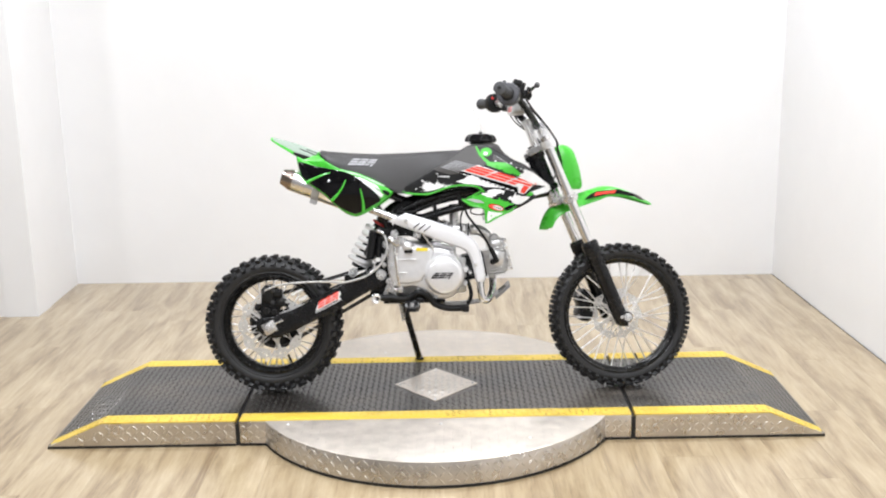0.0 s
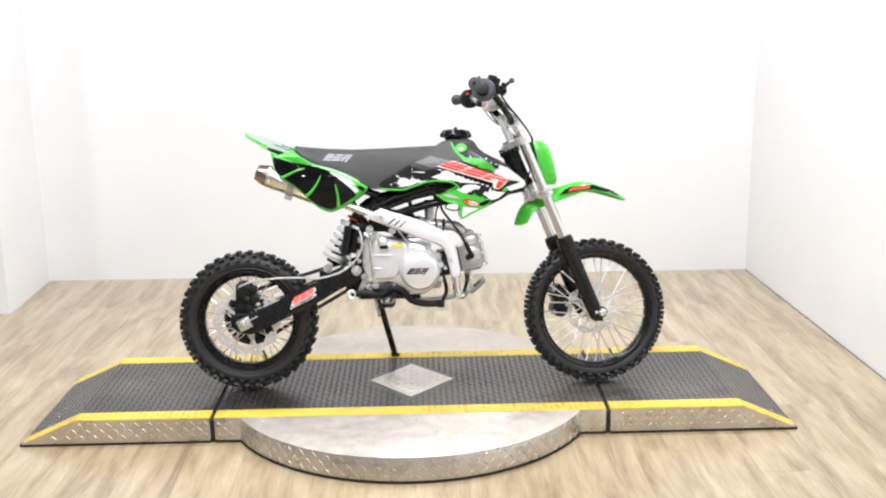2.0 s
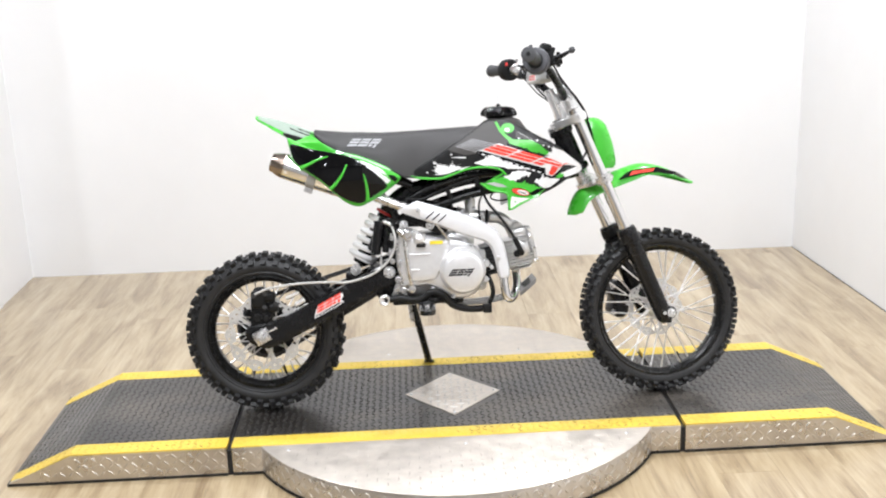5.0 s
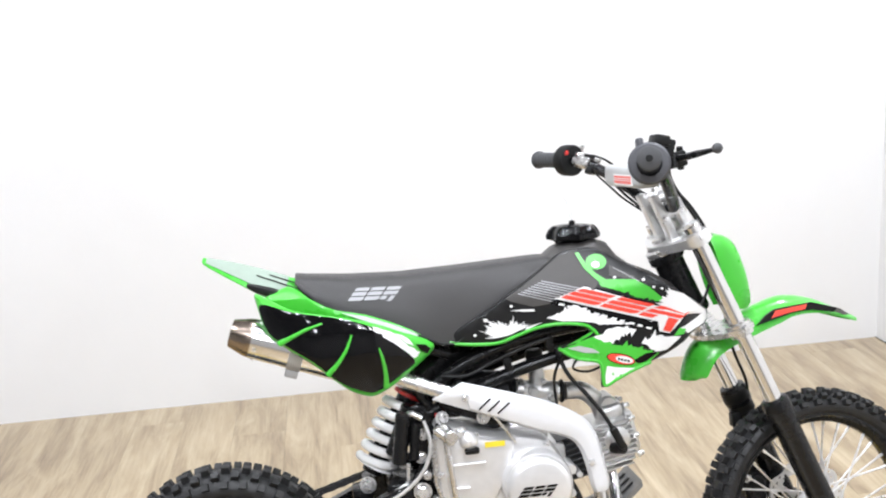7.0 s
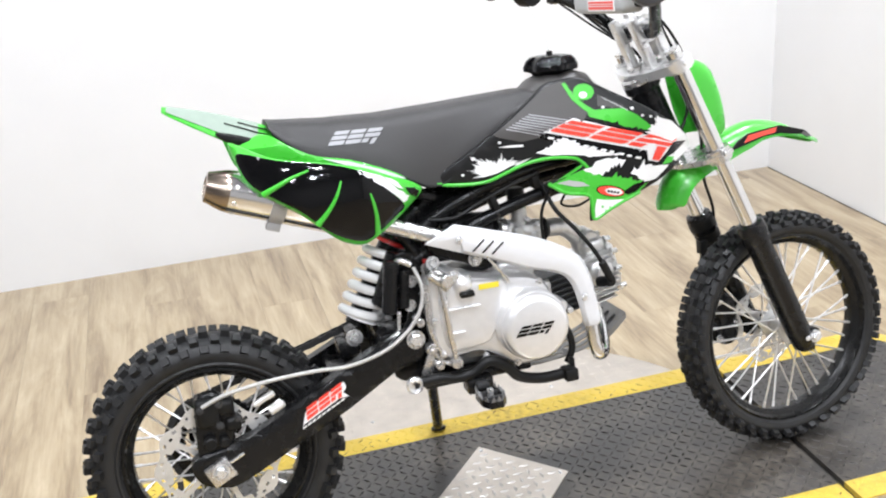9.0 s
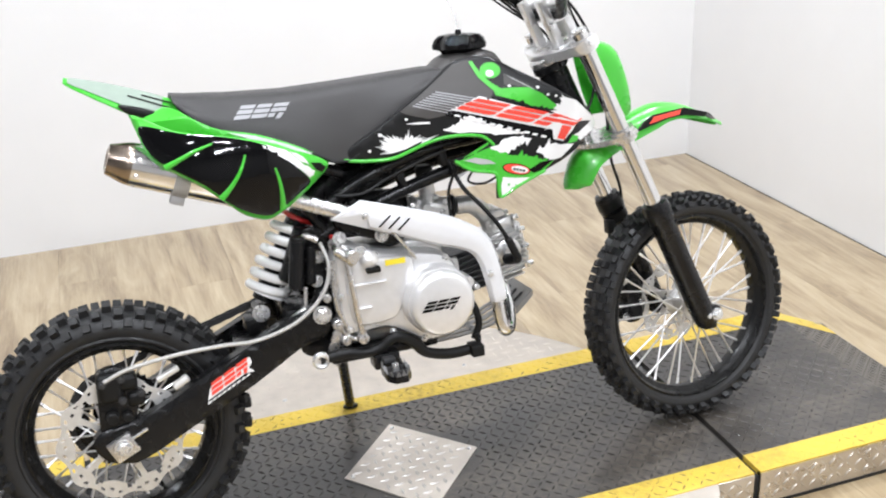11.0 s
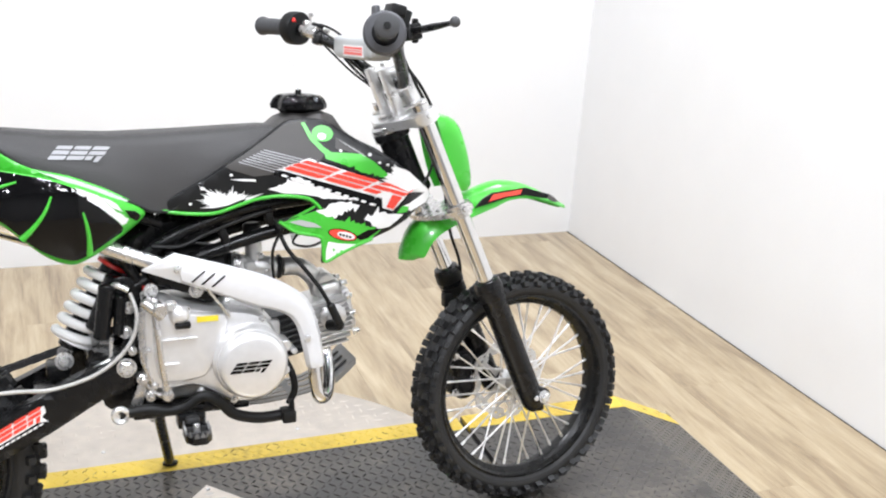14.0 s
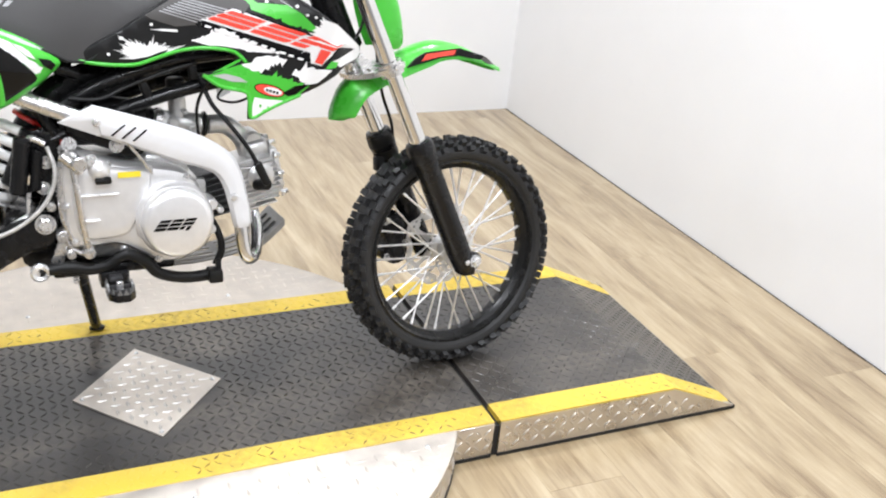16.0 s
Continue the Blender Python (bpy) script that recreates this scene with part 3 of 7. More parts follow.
def knob(bm, c, out, along, side, l, w, h):
    """A tapered rubber block standing on the casing."""
    lo, hi = [], []
    for a, b in ((-1, -1), (1, -1), (1, 1), (-1, 1)):
        lo.append(bm.verts.new(c + along * a * l / 2 + side * b * w / 2 - out * 0.004))
        hi.append(bm.verts.new(c + along * a * l * 0.42 + side * b * w * 0.42 + out * h))
    for k in range(4):
        bm.faces.new((lo[k], lo[(k + 1) % 4], hi[(k + 1) % 4], hi[k]))
    bm.faces.new(hi)


def tyre(centre, R, half, bead, count, parent):
    """A knobbly tyre: casing with blocks in a centre row, two middle rows and two shoulder rows."""
    bm = B()
    kh = 0.0125
    rc = R - kh
    mid = (rc + bead) / 2
    prof = []
    for k in range(25):
        a = -2.35 + 4.7 * k / 24
        cy = math.sin(a) * half * (1.0 if abs(a) < 1.6 else 1.0 - 0.12 * (abs(a) - 1.6))
        cr = mid + math.cos(a) * (rc - mid) * (1.0 if abs(a) < 1.57 else 1.25)
        prof.append((cr, cy))
    prof = [(bead - 0.004, prof[0][1] * 0.75)] + prof + [(bead - 0.004, prof[-1][1] * 0.75)]
    lathe(bm, prof, centre, (0, 1, 0), 96)
    for k in range(count):
        base = 2 * math.pi * k / count
        l = 2 * math.pi * rc / count * 0.47
        rows = []
        for e in (-1, 1):
            rows += [(e * 0.27, 0.0, l, half * 0.30, kh), (e * 0.70, 0.5, l * 0.95, half * 0.31, kh), (e * 1.15, 0.04, l * 0.92, half * 0.33, kh)]
        for a, shift, l, w, h in rows:
            t = base + shift * 2 * math.pi / count
            radial = Vector((math.cos(t), 0, math.sin(t)))
            along = Vector((-math.sin(t), 0, math.cos(t)))
            out = (radial * math.cos(a) + Vector((0, 1, 0)) * math.sin(a)).normalized()
            side = out.cross(along)
            c = Vector(centre) + radial * (mid + math.cos(a) * (rc - mid)) + Vector((0, 1, 0)) * math.sin(a) * half
            knob(bm, c, out, along, side, l * rnd.uniform(0.95, 1.05), w, h)
    # raised rings on the side walls
    for s in (-1, 1):
        rr = bead + 0.012
        lathe(bm, [(rr - 0.003, s * half * 0.80), (rr, s * half * 0.93), (rr + 0.004, s * half * 0.97), (rr + 0.009, s * half * 0.88)], centre, (0, 1, 0), 96)
    return part("tyre", bm, RUBBER, parent, "black knobbly off-road tyre", sharp=30)


def wheel(name, c, R, half, bead, hub_r, flange, knobs, label):
    bm = B()
    w = half * 0.70
    lathe(bm, [(bead + 0.002, -w - 0.004), (bead + 0.007, -w - 0.003), (bead + 0.008, -w + 0.001), (bead - 0.003, -w + 0.005), (bead - 0.013, -w * 0.45), (bead - 0.015, 0), (bead - 0.013, w * 0.45), (bead - 0.003, w - 0.005), (bead + 0.008, w - 0.001), (bead + 0.007, w + 0.003), (bead + 0.002, w + 0.004), (bead - 0.007, w * 0.5), (bead - 0.009, 0), (bead - 0.007, -w * 0.5), (bead + 0.002, -w - 0.004)], c, (0, 1, 0), 96)
    rim = part(name, bm, RIMBLK, bike, label, sharp=30)
    tyre(c, R, half, bead, knobs, rim)
    bm = B()
    lathe(bm, [(0, -flange - 0.006), (hub_r * 0.5, -flange - 0.006), (hub_r * 0.55, -flange), (hub_r, -flange), (hub_r, -flange + 0.005), (hub_r * 0.62, -flange + 0.012), (hub_r * 0.55, 0), (hub_r * 0.62, flange - 0.012), (hub_r, flange - 0.005), (hub_r, flange), (hub_r * 0.55, flange), (0, flange)], c, (0, 1, 0), 40)
    part("hub", bm, CAST, rim, "cast aluminium hub")
    n = 36
    for k in range(n):
        s = -1 if k % 2 else 1
        a = 2 * math.pi * k / n
        lean = (0.95 if (k // 2) % 2 else -0.95)
        p = c + Vector((math.cos(a + lean) * hub_r * 0.9, s * flange * 0.92, math.sin(a + lean) * hub_r * 0.9))
        q = c + Vector((math.cos(a) * (bead - 0.013), s * 0.004, math.sin(a) * (bead - 0.013)))
        d = (q - p).normalized()
        bm = B()
        rod(bm, p, q, 0.0021, 6)
        rod(bm, q - d * 0.014, q, 0.0031, 6)
        part("spoke", bm, SPOKE, rim)
    bm = B()
    v = c + Vector((math.cos(-1.2) * (bead - 0.016), 0.006, math.sin(-1.2) * (bead - 0.016)))
    d = (c - v).normalized()
    rod(bm, v, v + d * 0.03, 0.004, 10)
    part("valve_stem", bm, BLACKPL, rim, "black rubber valve stem")
    return rim


def wave_disc(parent, c, y, r_out, label):
    """A petal brake disc: wavy edge, windows right through, a carrier with arms."""
    bm = B()
    petals, per = 10, 8
    n = petals * per
    t = 0.0035
    radii = [(r_out, 0.045), (r_out * 0.95, 0.03), (r_out * 0.90, 0.02), (r_out * 0.85, 0.02), (r_out * 0.77, 0.035)]
    grid = {}
    for s in (0, 1):
        for j, (r, wv) in enumerate(radii):
            for k in range(n):
                a = 2 * math.pi * k / n
                rr = r * (1 + wv * math.cos(a * petals) * (1 if j < 4 else -1))
                grid[s, j, k] = bm.verts.new((c.x + rr * math.cos(a), y + s * t, c.z + rr * math.sin(a)))
    hole = lambda j, k: (j == 1 and k % 4 in (1,)) or (j == 2 and k % 4 in (3,)) or (j == 3 and k % per in (3, 4))
    for j in range(len(radii) - 1):
        for k in range(n):
            if hole(j, k):
                continue
            m = (k + 1) % n
            for s in (0, 1):
                bm.faces.new((grid[s, j, k], grid[s, j, m], grid[s, j + 1, m], grid[s, j + 1, k]))
            for e, (p, q) in enumerate((((j, k), (j, m)), ((j + 1, k), (j + 1, m)))):
                jj = j - 1 if e == 0 else j + 1
                if jj < 0 or jj >= len(radii) - 1 or hole(jj, k):
                    bm.faces.new((grid[0, p[0], p[1]], grid[0, q[0], q[1]], grid[1, q[0], q[1]], grid[1, p[0], p[1]]))
            for kk, edge in (((k - 1) % n, k), (m, m)):
                if hole(j, kk):
                    bm.faces.new((grid[0, j, edge], grid[0, j + 1, edge], grid[1, j + 1, edge], grid[1, j, edge]))
    for k in range(5):
        a = 2 * math.pi * k / 5
        d = Vector((math.cos(a), 0, math.sin(a)))
        sd = Vector((-math.sin(a), 0, math.cos(a)))
        p0, p1 = Vector((c.x, y + 0.0005, c.z)) + d * 0.026, Vector((c.x, y + 0.0005, c.z)) + d * r_out * 0.80
        ring = lambda p, w: [p + sd * w, p + sd * w + Vector((0, 0.003, 0)), p - sd * w + Vector((0, 0.003, 0)), p - sd * w]
        loft(bm, [ring(p0, 0.009), ring(p0 + (p1 - p0) * 0.5, 0.0045), ring(p1, 0.0055)])
    ob = part("brake_disc", bm, DISCM, parent, label)
    return ob


front = wheel("front_wheel", FW, 0.2515, 0.036, 0.196, 0.030, 0.032, 44, "black spoked front rim")
wave_disc(front, FW, 0.044, 0.088, "wavy perforated steel brake disc")
rear = wheel("rear_wheel", RW, 0.2425, 0.046, 0.166, 0.034, 0.040, 37, "black spoked rear rim")
wave_disc(rear, RW, -0.062, 0.112, "wavy perforated steel brake disc")
# sprocket on the left of the rear wheel
bm = B()
lathe(bm, [(0.058, 0), (0.089, 0), (0.089, 0.005), (0.058, 0.005), (0.058, 0)], (RW.x, 0.052, RW.z), (0, 1, 0), 84, 0.03, 42)
part("sprocket", bm, BLACK, rear, "black toothed rear sprocket")

# ---------------------------------------------------------------- front fork
FT, FB = Vector((0.383, 0, 0.852)), Vector((0.640, 0, 0.225))      # line of the fork legs
fd = (FB - FT).normalized()
fn = Vector((-fd.z, 0, fd.x))                                       # forwards, square to the legs
FY = 0.088
at = lambda k, y=0.0, off=0.0: FT + (FB - FT) * k + fn * -off + Vector((0, y, 0))
for s in (-1, 1):
    bm = B()
    lathe(bm, [(0.0, 0.0), (0.014, 0.0), (0.0225, 0.012), (0.0255, 0.05), (0.0255, 0.262), (0.029, 0.272), (0.029, 0.300), (0.026, 0.310), (0.018, 0.312)], at(1.0, s * FY), -fd, 28)
    lug = FW + Vector((0, s * FY, 0))
    rod(bm, lug + Vector((0, -0.018, 0)), lug + Vector((0, 0.018, 0)), 0.0185, 20, edge=0.003)
    box(bm, (-0.012, -0.016, -0.02), (0.02, 0.016, 0.02), 0.004, Matrix.Translation(at(0.975, s * FY)))
    leg = part("fork_leg", bm, BLACK, bike, "black lower fork leg")
    bm = B()
    rod(bm, at(-0.03, s * FY), at(0.60, s * FY), 0.0168, 28, edge=0.002)
    part("stanchion", bm, CHROME, leg, "polished steel fork tube")
    bm = B()
    lathe(bm, [(0.0, -0.003), (0.012, -0.003), (0.0165, 0.0), (0.0165, 0.004), (0, 0.006)], at(-0.03, s * FY), -fd, 6)
    part("fork_cap", bm, BOLT, leg)
    if s > 0:
        bm = B()
        lathe(bm, [(0.020, -0.002), (0.029, 0.0), (0.030, 0.022), (0.0275, 0.026), (0.0275, 0.052), (0.020, 0.054)], at(0.555, FY), fd, 24)
        box(bm, (-0.016, -0.010, -0.020), (0.004, 0.010, 0.010), 0.003, Matrix.Translation(at(0.632, FY - 0.012, 0.022)))
        lathe(bm, [(0.0035, -0.003), (0.0075, -0.003), (0.0075, 0.003), (0.0035, 0.003), (0.0035, -0.003)], at(0.660, FY - 0.012, 0.034), (0, 1, 0), 16)
        part("hose_bracket", bm, BLACKPL, leg, "black hose bracket with an eye")
# axle
bm = B()
rod(bm, FW + Vector((0, -0.115, 0)), FW + Vector((0, 0.115, 0)), 0.006, 12)
bolt(bm, FW + Vector((0, -0.107, 0)), (0, -1, 0), 0.010, 0.010, 1.35)
bolt(bm, FW + Vector((0, 0.107, 0)), (0, 1, 0), 0.010, 0.010, 1.35)
part("front_axle", bm, BOLT, bike, "zinc-plated axle with nuts")
# clearly smaller brace bolt on the leg
bm = B()
bolt(bm, at(0.955, -FY - 0.02), (0, -1, 0), 0.006, 0.006)
part("pinch_bolt", bm, BOLT, bike)


def triple(k, label, mat, wide, name):
    """A fork clamp: a waisted plate round both legs and the steering stem."""
    bm = B()
    m = Matrix.Translation(at(k)) @ Matrix(((fn.x, 0, -fd.x), (0, 1, 0), (fn.z, 0, -fd.z))).to_4x4()
    ring = []
    out = [(-0.022, -FY - 0.016), (0.022, -FY - 0.020), (0.024, -FY + 0.02), (0.010, -0.03), (0.008, 0.03), (0.024, FY - 0.02), (0.022, FY + 0.020), (-0.022, FY + 0.016), (-0.056, 0.030), (-0.056, -0.030)]
    t = bmesh.new()
    prism(t, [(x, y) for x, y in soft(out, 4)], -wide, wide)
    for s in (-1, 1):
        lathe(t, [(0.018, -0.013), (0.0245, -0.013), (0.0245, 0.013), (0.018, 0.013)], (0, s * FY, 0), (0, 0, 1), 28)
        bolt(t, (-0.028, s * (FY - 0.035), 0), (-1, 0, 0), 0.006, 0.008)
        bolt(t, (0.0, s * (FY + 0.024), 0.003), (0, s, 0), 0.006, 0.006)
    bmesh.ops.transform(t, matrix=m, verts=t.verts)
    join(bm, t)
    return part(name, bm, mat, bike, label)


triple(0.012, "machined aluminium upper fork clamp", POLISH, 0.009, "upper_triple_clamp")
triple(0.305, "machined aluminium lower fork clamp", STEEL, 0.0055, "lower_triple_clamp")
bm = B()
a, b = at(0.03, 0, 0.038), at(0.235, 0, 0.038)
rod(bm, a, b, 0.030, 28, edge=0.004)
rod(bm, a, a + (b - a) * 0.14, 0.036, 28, edge=0.003)
rod(bm, b - (b - a) * 0.14, b, 0.036, 28, edge=0.003)
part("head_tube", bm, BLACK, bike, "black steering head")
bm = B()
rod(bm, at(0.23, 0, 0.038), at(0.30, 0, 0.038), 0.016, 20, edge=0.002)
part("steering_stem", bm, STEEL, bike, "steel steering stem")
bm = B()
rod(bm, at(-0.012, 0, 0.038), at(0.028, 0, 0.038), 0.014, 6)
lathe(bm, [(0.033, 0), (0.036, 0.004), (0.036, 0.012), (0.03, 0.016)], at(0.034, 0, 0.038), -fd, 28)
part("stem_nut", bm, STEEL, bike)
# a second black gusset plate from the head to the frame
bm = B()
sheet(bm, [(0.385, 0.755), (0.405, 0.705), (0.385, 0.68), (0.30, 0.69), (0.29, 0.735)], lambda x, z: -0.026, 0.052)
part("head_gusset", bm, BLACK, bike, "black frame gusset")

# ---------------------------------------------------------------- number plate and front fender
bm = B()
rings = []
for xf, zf, xb, zb, w in ((0.452, 0.8475, 0.432, 0.842, 0.046), (0.466, 0.844, 0.434, 0.838, 0.051), (0.480, 0.836, 0.437, 0.827, 0.055), (0.490, 0.822, 0.441, 0.811, 0.058), (0.4975, 0.802, 0.446, 0.790, 0.060), (0.506, 0.775, 0.451, 0.764, 0.060), (0.5125, 0.748, 0.456, 0.741, 0.058), (0.517, 0.722, 0.462, 0.718, 0.055), (0.5175, 0.704, 0.468, 0.702, 0.052), (0.511, 0.694, 0.470, 0.694, 0.049)):
    def row(inset):
        hw, front, r = w - inset, xf - inset, min(0.026, (xf - xb) * 0.6)
        half = [(xb + (front - r - xb) * k, hw - 0.002 * (1 - k) ** 2) for k in (0.0, 0.33, 0.66, 1.0)]
        half += [(front - r + r * math.sin(a), hw - r + r * math.cos(a)) for a in np.linspace(0.2, 1.5, 8)]
        half += [(front + 0.002, (hw - r) * 0.5), (front + 0.003, 0.0)]
        out = []
        for x, y in half:
            k = (x - xb) / (front - xb)
            out.append((x, -y, zb + (zf - zb) * k))
        return out + [(x, -y, z) for x, y, z in reversed(out[:-1])]
    rings.append(row(0) + row(0.0035)[::-1])
loft(bm, rings)
part("front_plate", bm, GREEN, bike, "lime green wrap-round front number plate")


def fender(name, spine, widths, drop, mat, label, thick=0.003, crown=0.0, power=3.2, owner=None, reach=1.0, lift=0.0, skip=(0, 0)):
    """A moulded guard swept along a spine of (x, z); its sides turn down by drop."""
    bm = B()
    path = curve_pts([(x, 0, z) for x, z in spine], 5)
    ws = np.interp(np.linspace(0, 1, len(path)), np.linspace(0, 1, len(widths)), widths)
    ds = np.interp(np.linspace(0, 1, len(path)), np.linspace(0, 1, len(drop)), drop)
    rings = []
    for i, p in list(enumerate(path))[skip[0]:len(path) - skip[1]]:
        d = (path[min(i + 1, len(path) - 1)] - path[max(i - 1, 0)]).normalized()
        up = Vector((-d.z, 0, d.x))
        if up.z < 0 and abs(up.z) > abs(up.x):
            up = -up
        o = []
        for j in range(-10, 11):
            u = j / 10 * reach
            e = abs(u) ** power
            o.append(p + Vector((0, ws[i] * u * (1 - 0.10 * e), 0)) - up * (ds[i] * e + crown * (1 - u * u) * -1 - lift) + Vector((0, math.copysign(lift, u) if u else 0, 0)))
        rings.append(o + [q - up * thick for q in reversed(o)])
    loft(bm, rings)
    return part(name, bm, mat, owner or bike, label)


spine_f = [(0.374, 0.556), (0.378, 0.576), (0.402, 0.622), (0.455, 0.655), (0.540, 0.686), (0.600, 0.700), (0.660, 0.690), (0.715, 0.665), (0.768, 0.638)]
ff = fender("front_fender", spine_f, [0.020, 0.045, 0.051, 0.053, 0.048, 0.050, 0.052, 0.050, 0.042, 0.012], [0.016, 0.030, 0.034, 0.034, 0.038, 0.038, 0.030, 0.020, 0.010, 0.002], GREEN, "lime green high front mudguard", crown=0.004, power=2.2)


def block_mark(parent, origin, tilt, scale, yf, mats, backing=True, lift=0.0012, long=1.0, slant=0.5, tail=((2.62, -0.14), (2.90, -0.14), (2.98, 0.28), (2.66, 0.28))):
    """An abstract slanted mark: stacks of forward-leaning bars, on a bordered ground."""
    o = Vector(origin)
    d, u = Vector((math.cos(tilt), math.sin(tilt))), Vector((-math.sin(tilt), math.cos(tilt)))
    P = lambda a, b: tuple(o + d * (a * long + slant * b) * scale + u * b * scale)
    if backing:
        low = tail[0][1]
        for grow, m, dl in ((0.30, mats[2], 0.3), (0.17, mats[1], 0.6)):
            g = 1.4 * grow / long
            ring = [P(-g, -grow), P(tail[3][0] - g * 0.5, -grow), P(tail[0][0] - g * 0.4, low - grow * 0.7), P(tail[1][0] + g * 0.5, low - grow * 0.7), P(3.10 + g, -0.02), P(3.0 + g, 1 + grow), P(0.08 - g * 0.4, 1 + grow)]
            bm = B()
            sheet(bm, ring, lambda x, z, q=dl: yf(x, z) - lift * q, 0.0004, res=0.012)
            part("mark_ground", bm, m, parent)
    for k in range(3):
        a = k * 1.035
        bars = [[(a + 0.04, 0.745), (a + 0.93, 0.745), (a + 0.97, 1.0), (a + 0.09, 1.0)], [(a, 0.375), (a + 0.95, 0.375), (a + 0.95, 0.655), (a + 0.03, 0.655)], [(a, 0.0), (a + 0.86, 0.0), (a + 0.95, 0.10), (a + 0.95, 0.285), (a, 0.285)]]
        if k == 2:
            bars[2] = [(a, 0.0), (a + 0.36, 0.0), (a + 0.40, 0.285), (a, 0.285)]
            bars.append(list(tail))
        for ring in bars:
            bm = B()
            sheet(bm, [P(*q) for q in ring], lambda x, z: yf(x, z) - lift, 0.0005, res=0.012)
            part("mark_bar", bm, mats[0], parent)


# stickers on the front fender's near side
side_f = lambda x, z: -0.0515
bm = B()
sheet(bm, [(0.518, 0.655), (0.538, 0.673), (0.560, 0.684), (0.640, 0.690), (0.700, 0.672), (0.690, 0.664), (0.640, 0.674), (0.600, 0.673), (0.555, 0.663)], side_f, 0.004, res=0.02)
part("fender_decal", bm, GLOSSBLK, ff, "black and red fender sticker")
bm = B()
sheet(bm, [(0.551, 0.667), (0.562, 0.681), (0.632, 0.687), (0.626, 0.677), (0.590, 0.674)], lambda x, z: -0.0525, 0.003, res=0.02)
part("fender_mark", bm, REDV, ff)
bm = B()
sheet(bm, [(0.690, 0.6745), (0.712, 0.668), (0.735, 0.656), (0.752, 0.6475), (0.742, 0.648), (0.715, 0.656), (0.694, 0.664)], lambda x, z: -0.0515 + 0.75 * max(0.0, x - 0.70), 0.003, res=0.012)
part("fender_decal", bm, TANKGREY, ff, "grey end of the fender sticker")

# ---------------------------------------------------------------- handlebar
bar_pts = lambda s: [(0.358, s * 0.0, 0.912), (0.360, s * 0.055, 0.911 + s * 0.001), (0.350, s * 0.085, 0.925 + s * 0.002), (0.308, s * 0.165, 0.972 + s * 0.005), (0.275, s * 0.215, 1.000 + s * 0.006), (0.2504, s * 0.25, 1.0095 + s * 0.0075), (0.2107, s * 0.365, 1.0165 + s * 0.0077)]
bm = B()
pts = [Vector(p) for p in reversed(bar_pts(-1))] + [Vector(p) for p in bar_pts(1)[1:]]
tube(bm, pts, 0.0115, 14, 6)
bars = part("handlebar", bm, BLACK, bike, "black steel handlebar")
for s in (-1, 1):
    p0, p1 = Vector((0.2435, s * 0.270, 1.0107 + s * 0.0076)), Vector((0.2045, s * 0.383, 1.0176 + s * 0.0077))
    d = (p1 - p0).normalized()
    L = (p1 - p0).length
    prof = [(0.0, -0.001), (0.020, 0.0), (0.0215, 0.004), (0.0165, 0.008)]
    for k in range(9):
        h = 0.012 + k * (L - 0.028) / 9
        prof += [(0.0165, h), (0.0175, h + 0.003), (0.0175, h + 0.006), (0.0165, h + 0.009)]
    prof += [(0.0175, L - 0.012), (0.0205, L - 0.006), (0.0205, L - 0.001), (0.016, L + 0.002), (0.0, L + 0.002)]
    bm = B()
    lathe(bm, prof, p0, d, 24)
    part("grip", bm, GRIP, bars, "ribbed dark grey rubber grip")
    if s < 0:
        bm = B()
        lathe(bm, [(0, L + 0.002), (0.006, L + 0.002), (0.006, L + 0.004), (0, L + 0.004)], p0, d, 12)
        part("grip_end", bm, BLACKPL, bars)
# throttle housing with its big flange on the right, switch housing on the left
d = Vector((-0.043, -0.124, 0.0073)).normalized()
bm = B()
lathe(bm, [(0.012, -0.004), (0.034, -0.004), (0.037, 0.0), (0.037, 0.022), (0.033, 0.027), (0.022, 0.028)], Vector((0.2485, -0.256, 0.9995)), d, 30)
box(bm, (-0.022, -0.010, 0.0), (-0.011, 0.010, 0.047), 0.004, Matrix.Translation((0.2475, -0.262, 0.999)))
part("throttle_housing", bm, HOUSING, bars, "dark grey throttle housing")
bm = B()
box(bm, (-0.016, -0.020, -0.010), (0.012, 0.020, 0.010), 0.004, Matrix.Translation((0.277, -0.240, 1.038)) @ pose(0, 0, 0, 0, 14, 0))
box(bm, (-0.010, -0.012, -0.022), (0.012, 0.012, 0.034), 0.004, Matrix.Translation((0.282, -0.240, 1.008)) @ pose(0, 0, 0, 0, 18, 0))
box(bm, (-0.018, -0.012, -0.016), (0.016, 0.010, 0.012), 0.004, Matrix.Translation((0.305, -0.238, 1.005)) @ pose(0, 0, 0, 0, -8, 0))
rod(bm, (0.312, -0.238, 1.026), (0.312, -0.238, 0.984), 0.006, 10, edge=0.002)
rod(bm, (0.298, -0.246, 1.010), (0.296, -0.252, 0.990), 0.005, 10, edge=0.001)
rod(bm, (0.255, -0.245, 1.002), (0.278, -0.208, 0.992), 0.016, 18, edge=0.002)
part("brake_reservoir", bm, BLACKPL, bars, "black front brake reservoir")
bm = B()
tube(bm, [(0.300, -0.236, 1.006), (0.306, -0.27, 1.006), (0.310, -0.32, 1.010), (0.319, -0.378, 1.0155)], [0.006, 0.0065, 0.0065, 0.0035], 10, 6)
lever = part("brake_lever", bm, BLACK, bars, "black brake lever with a ball end")
bm = B()
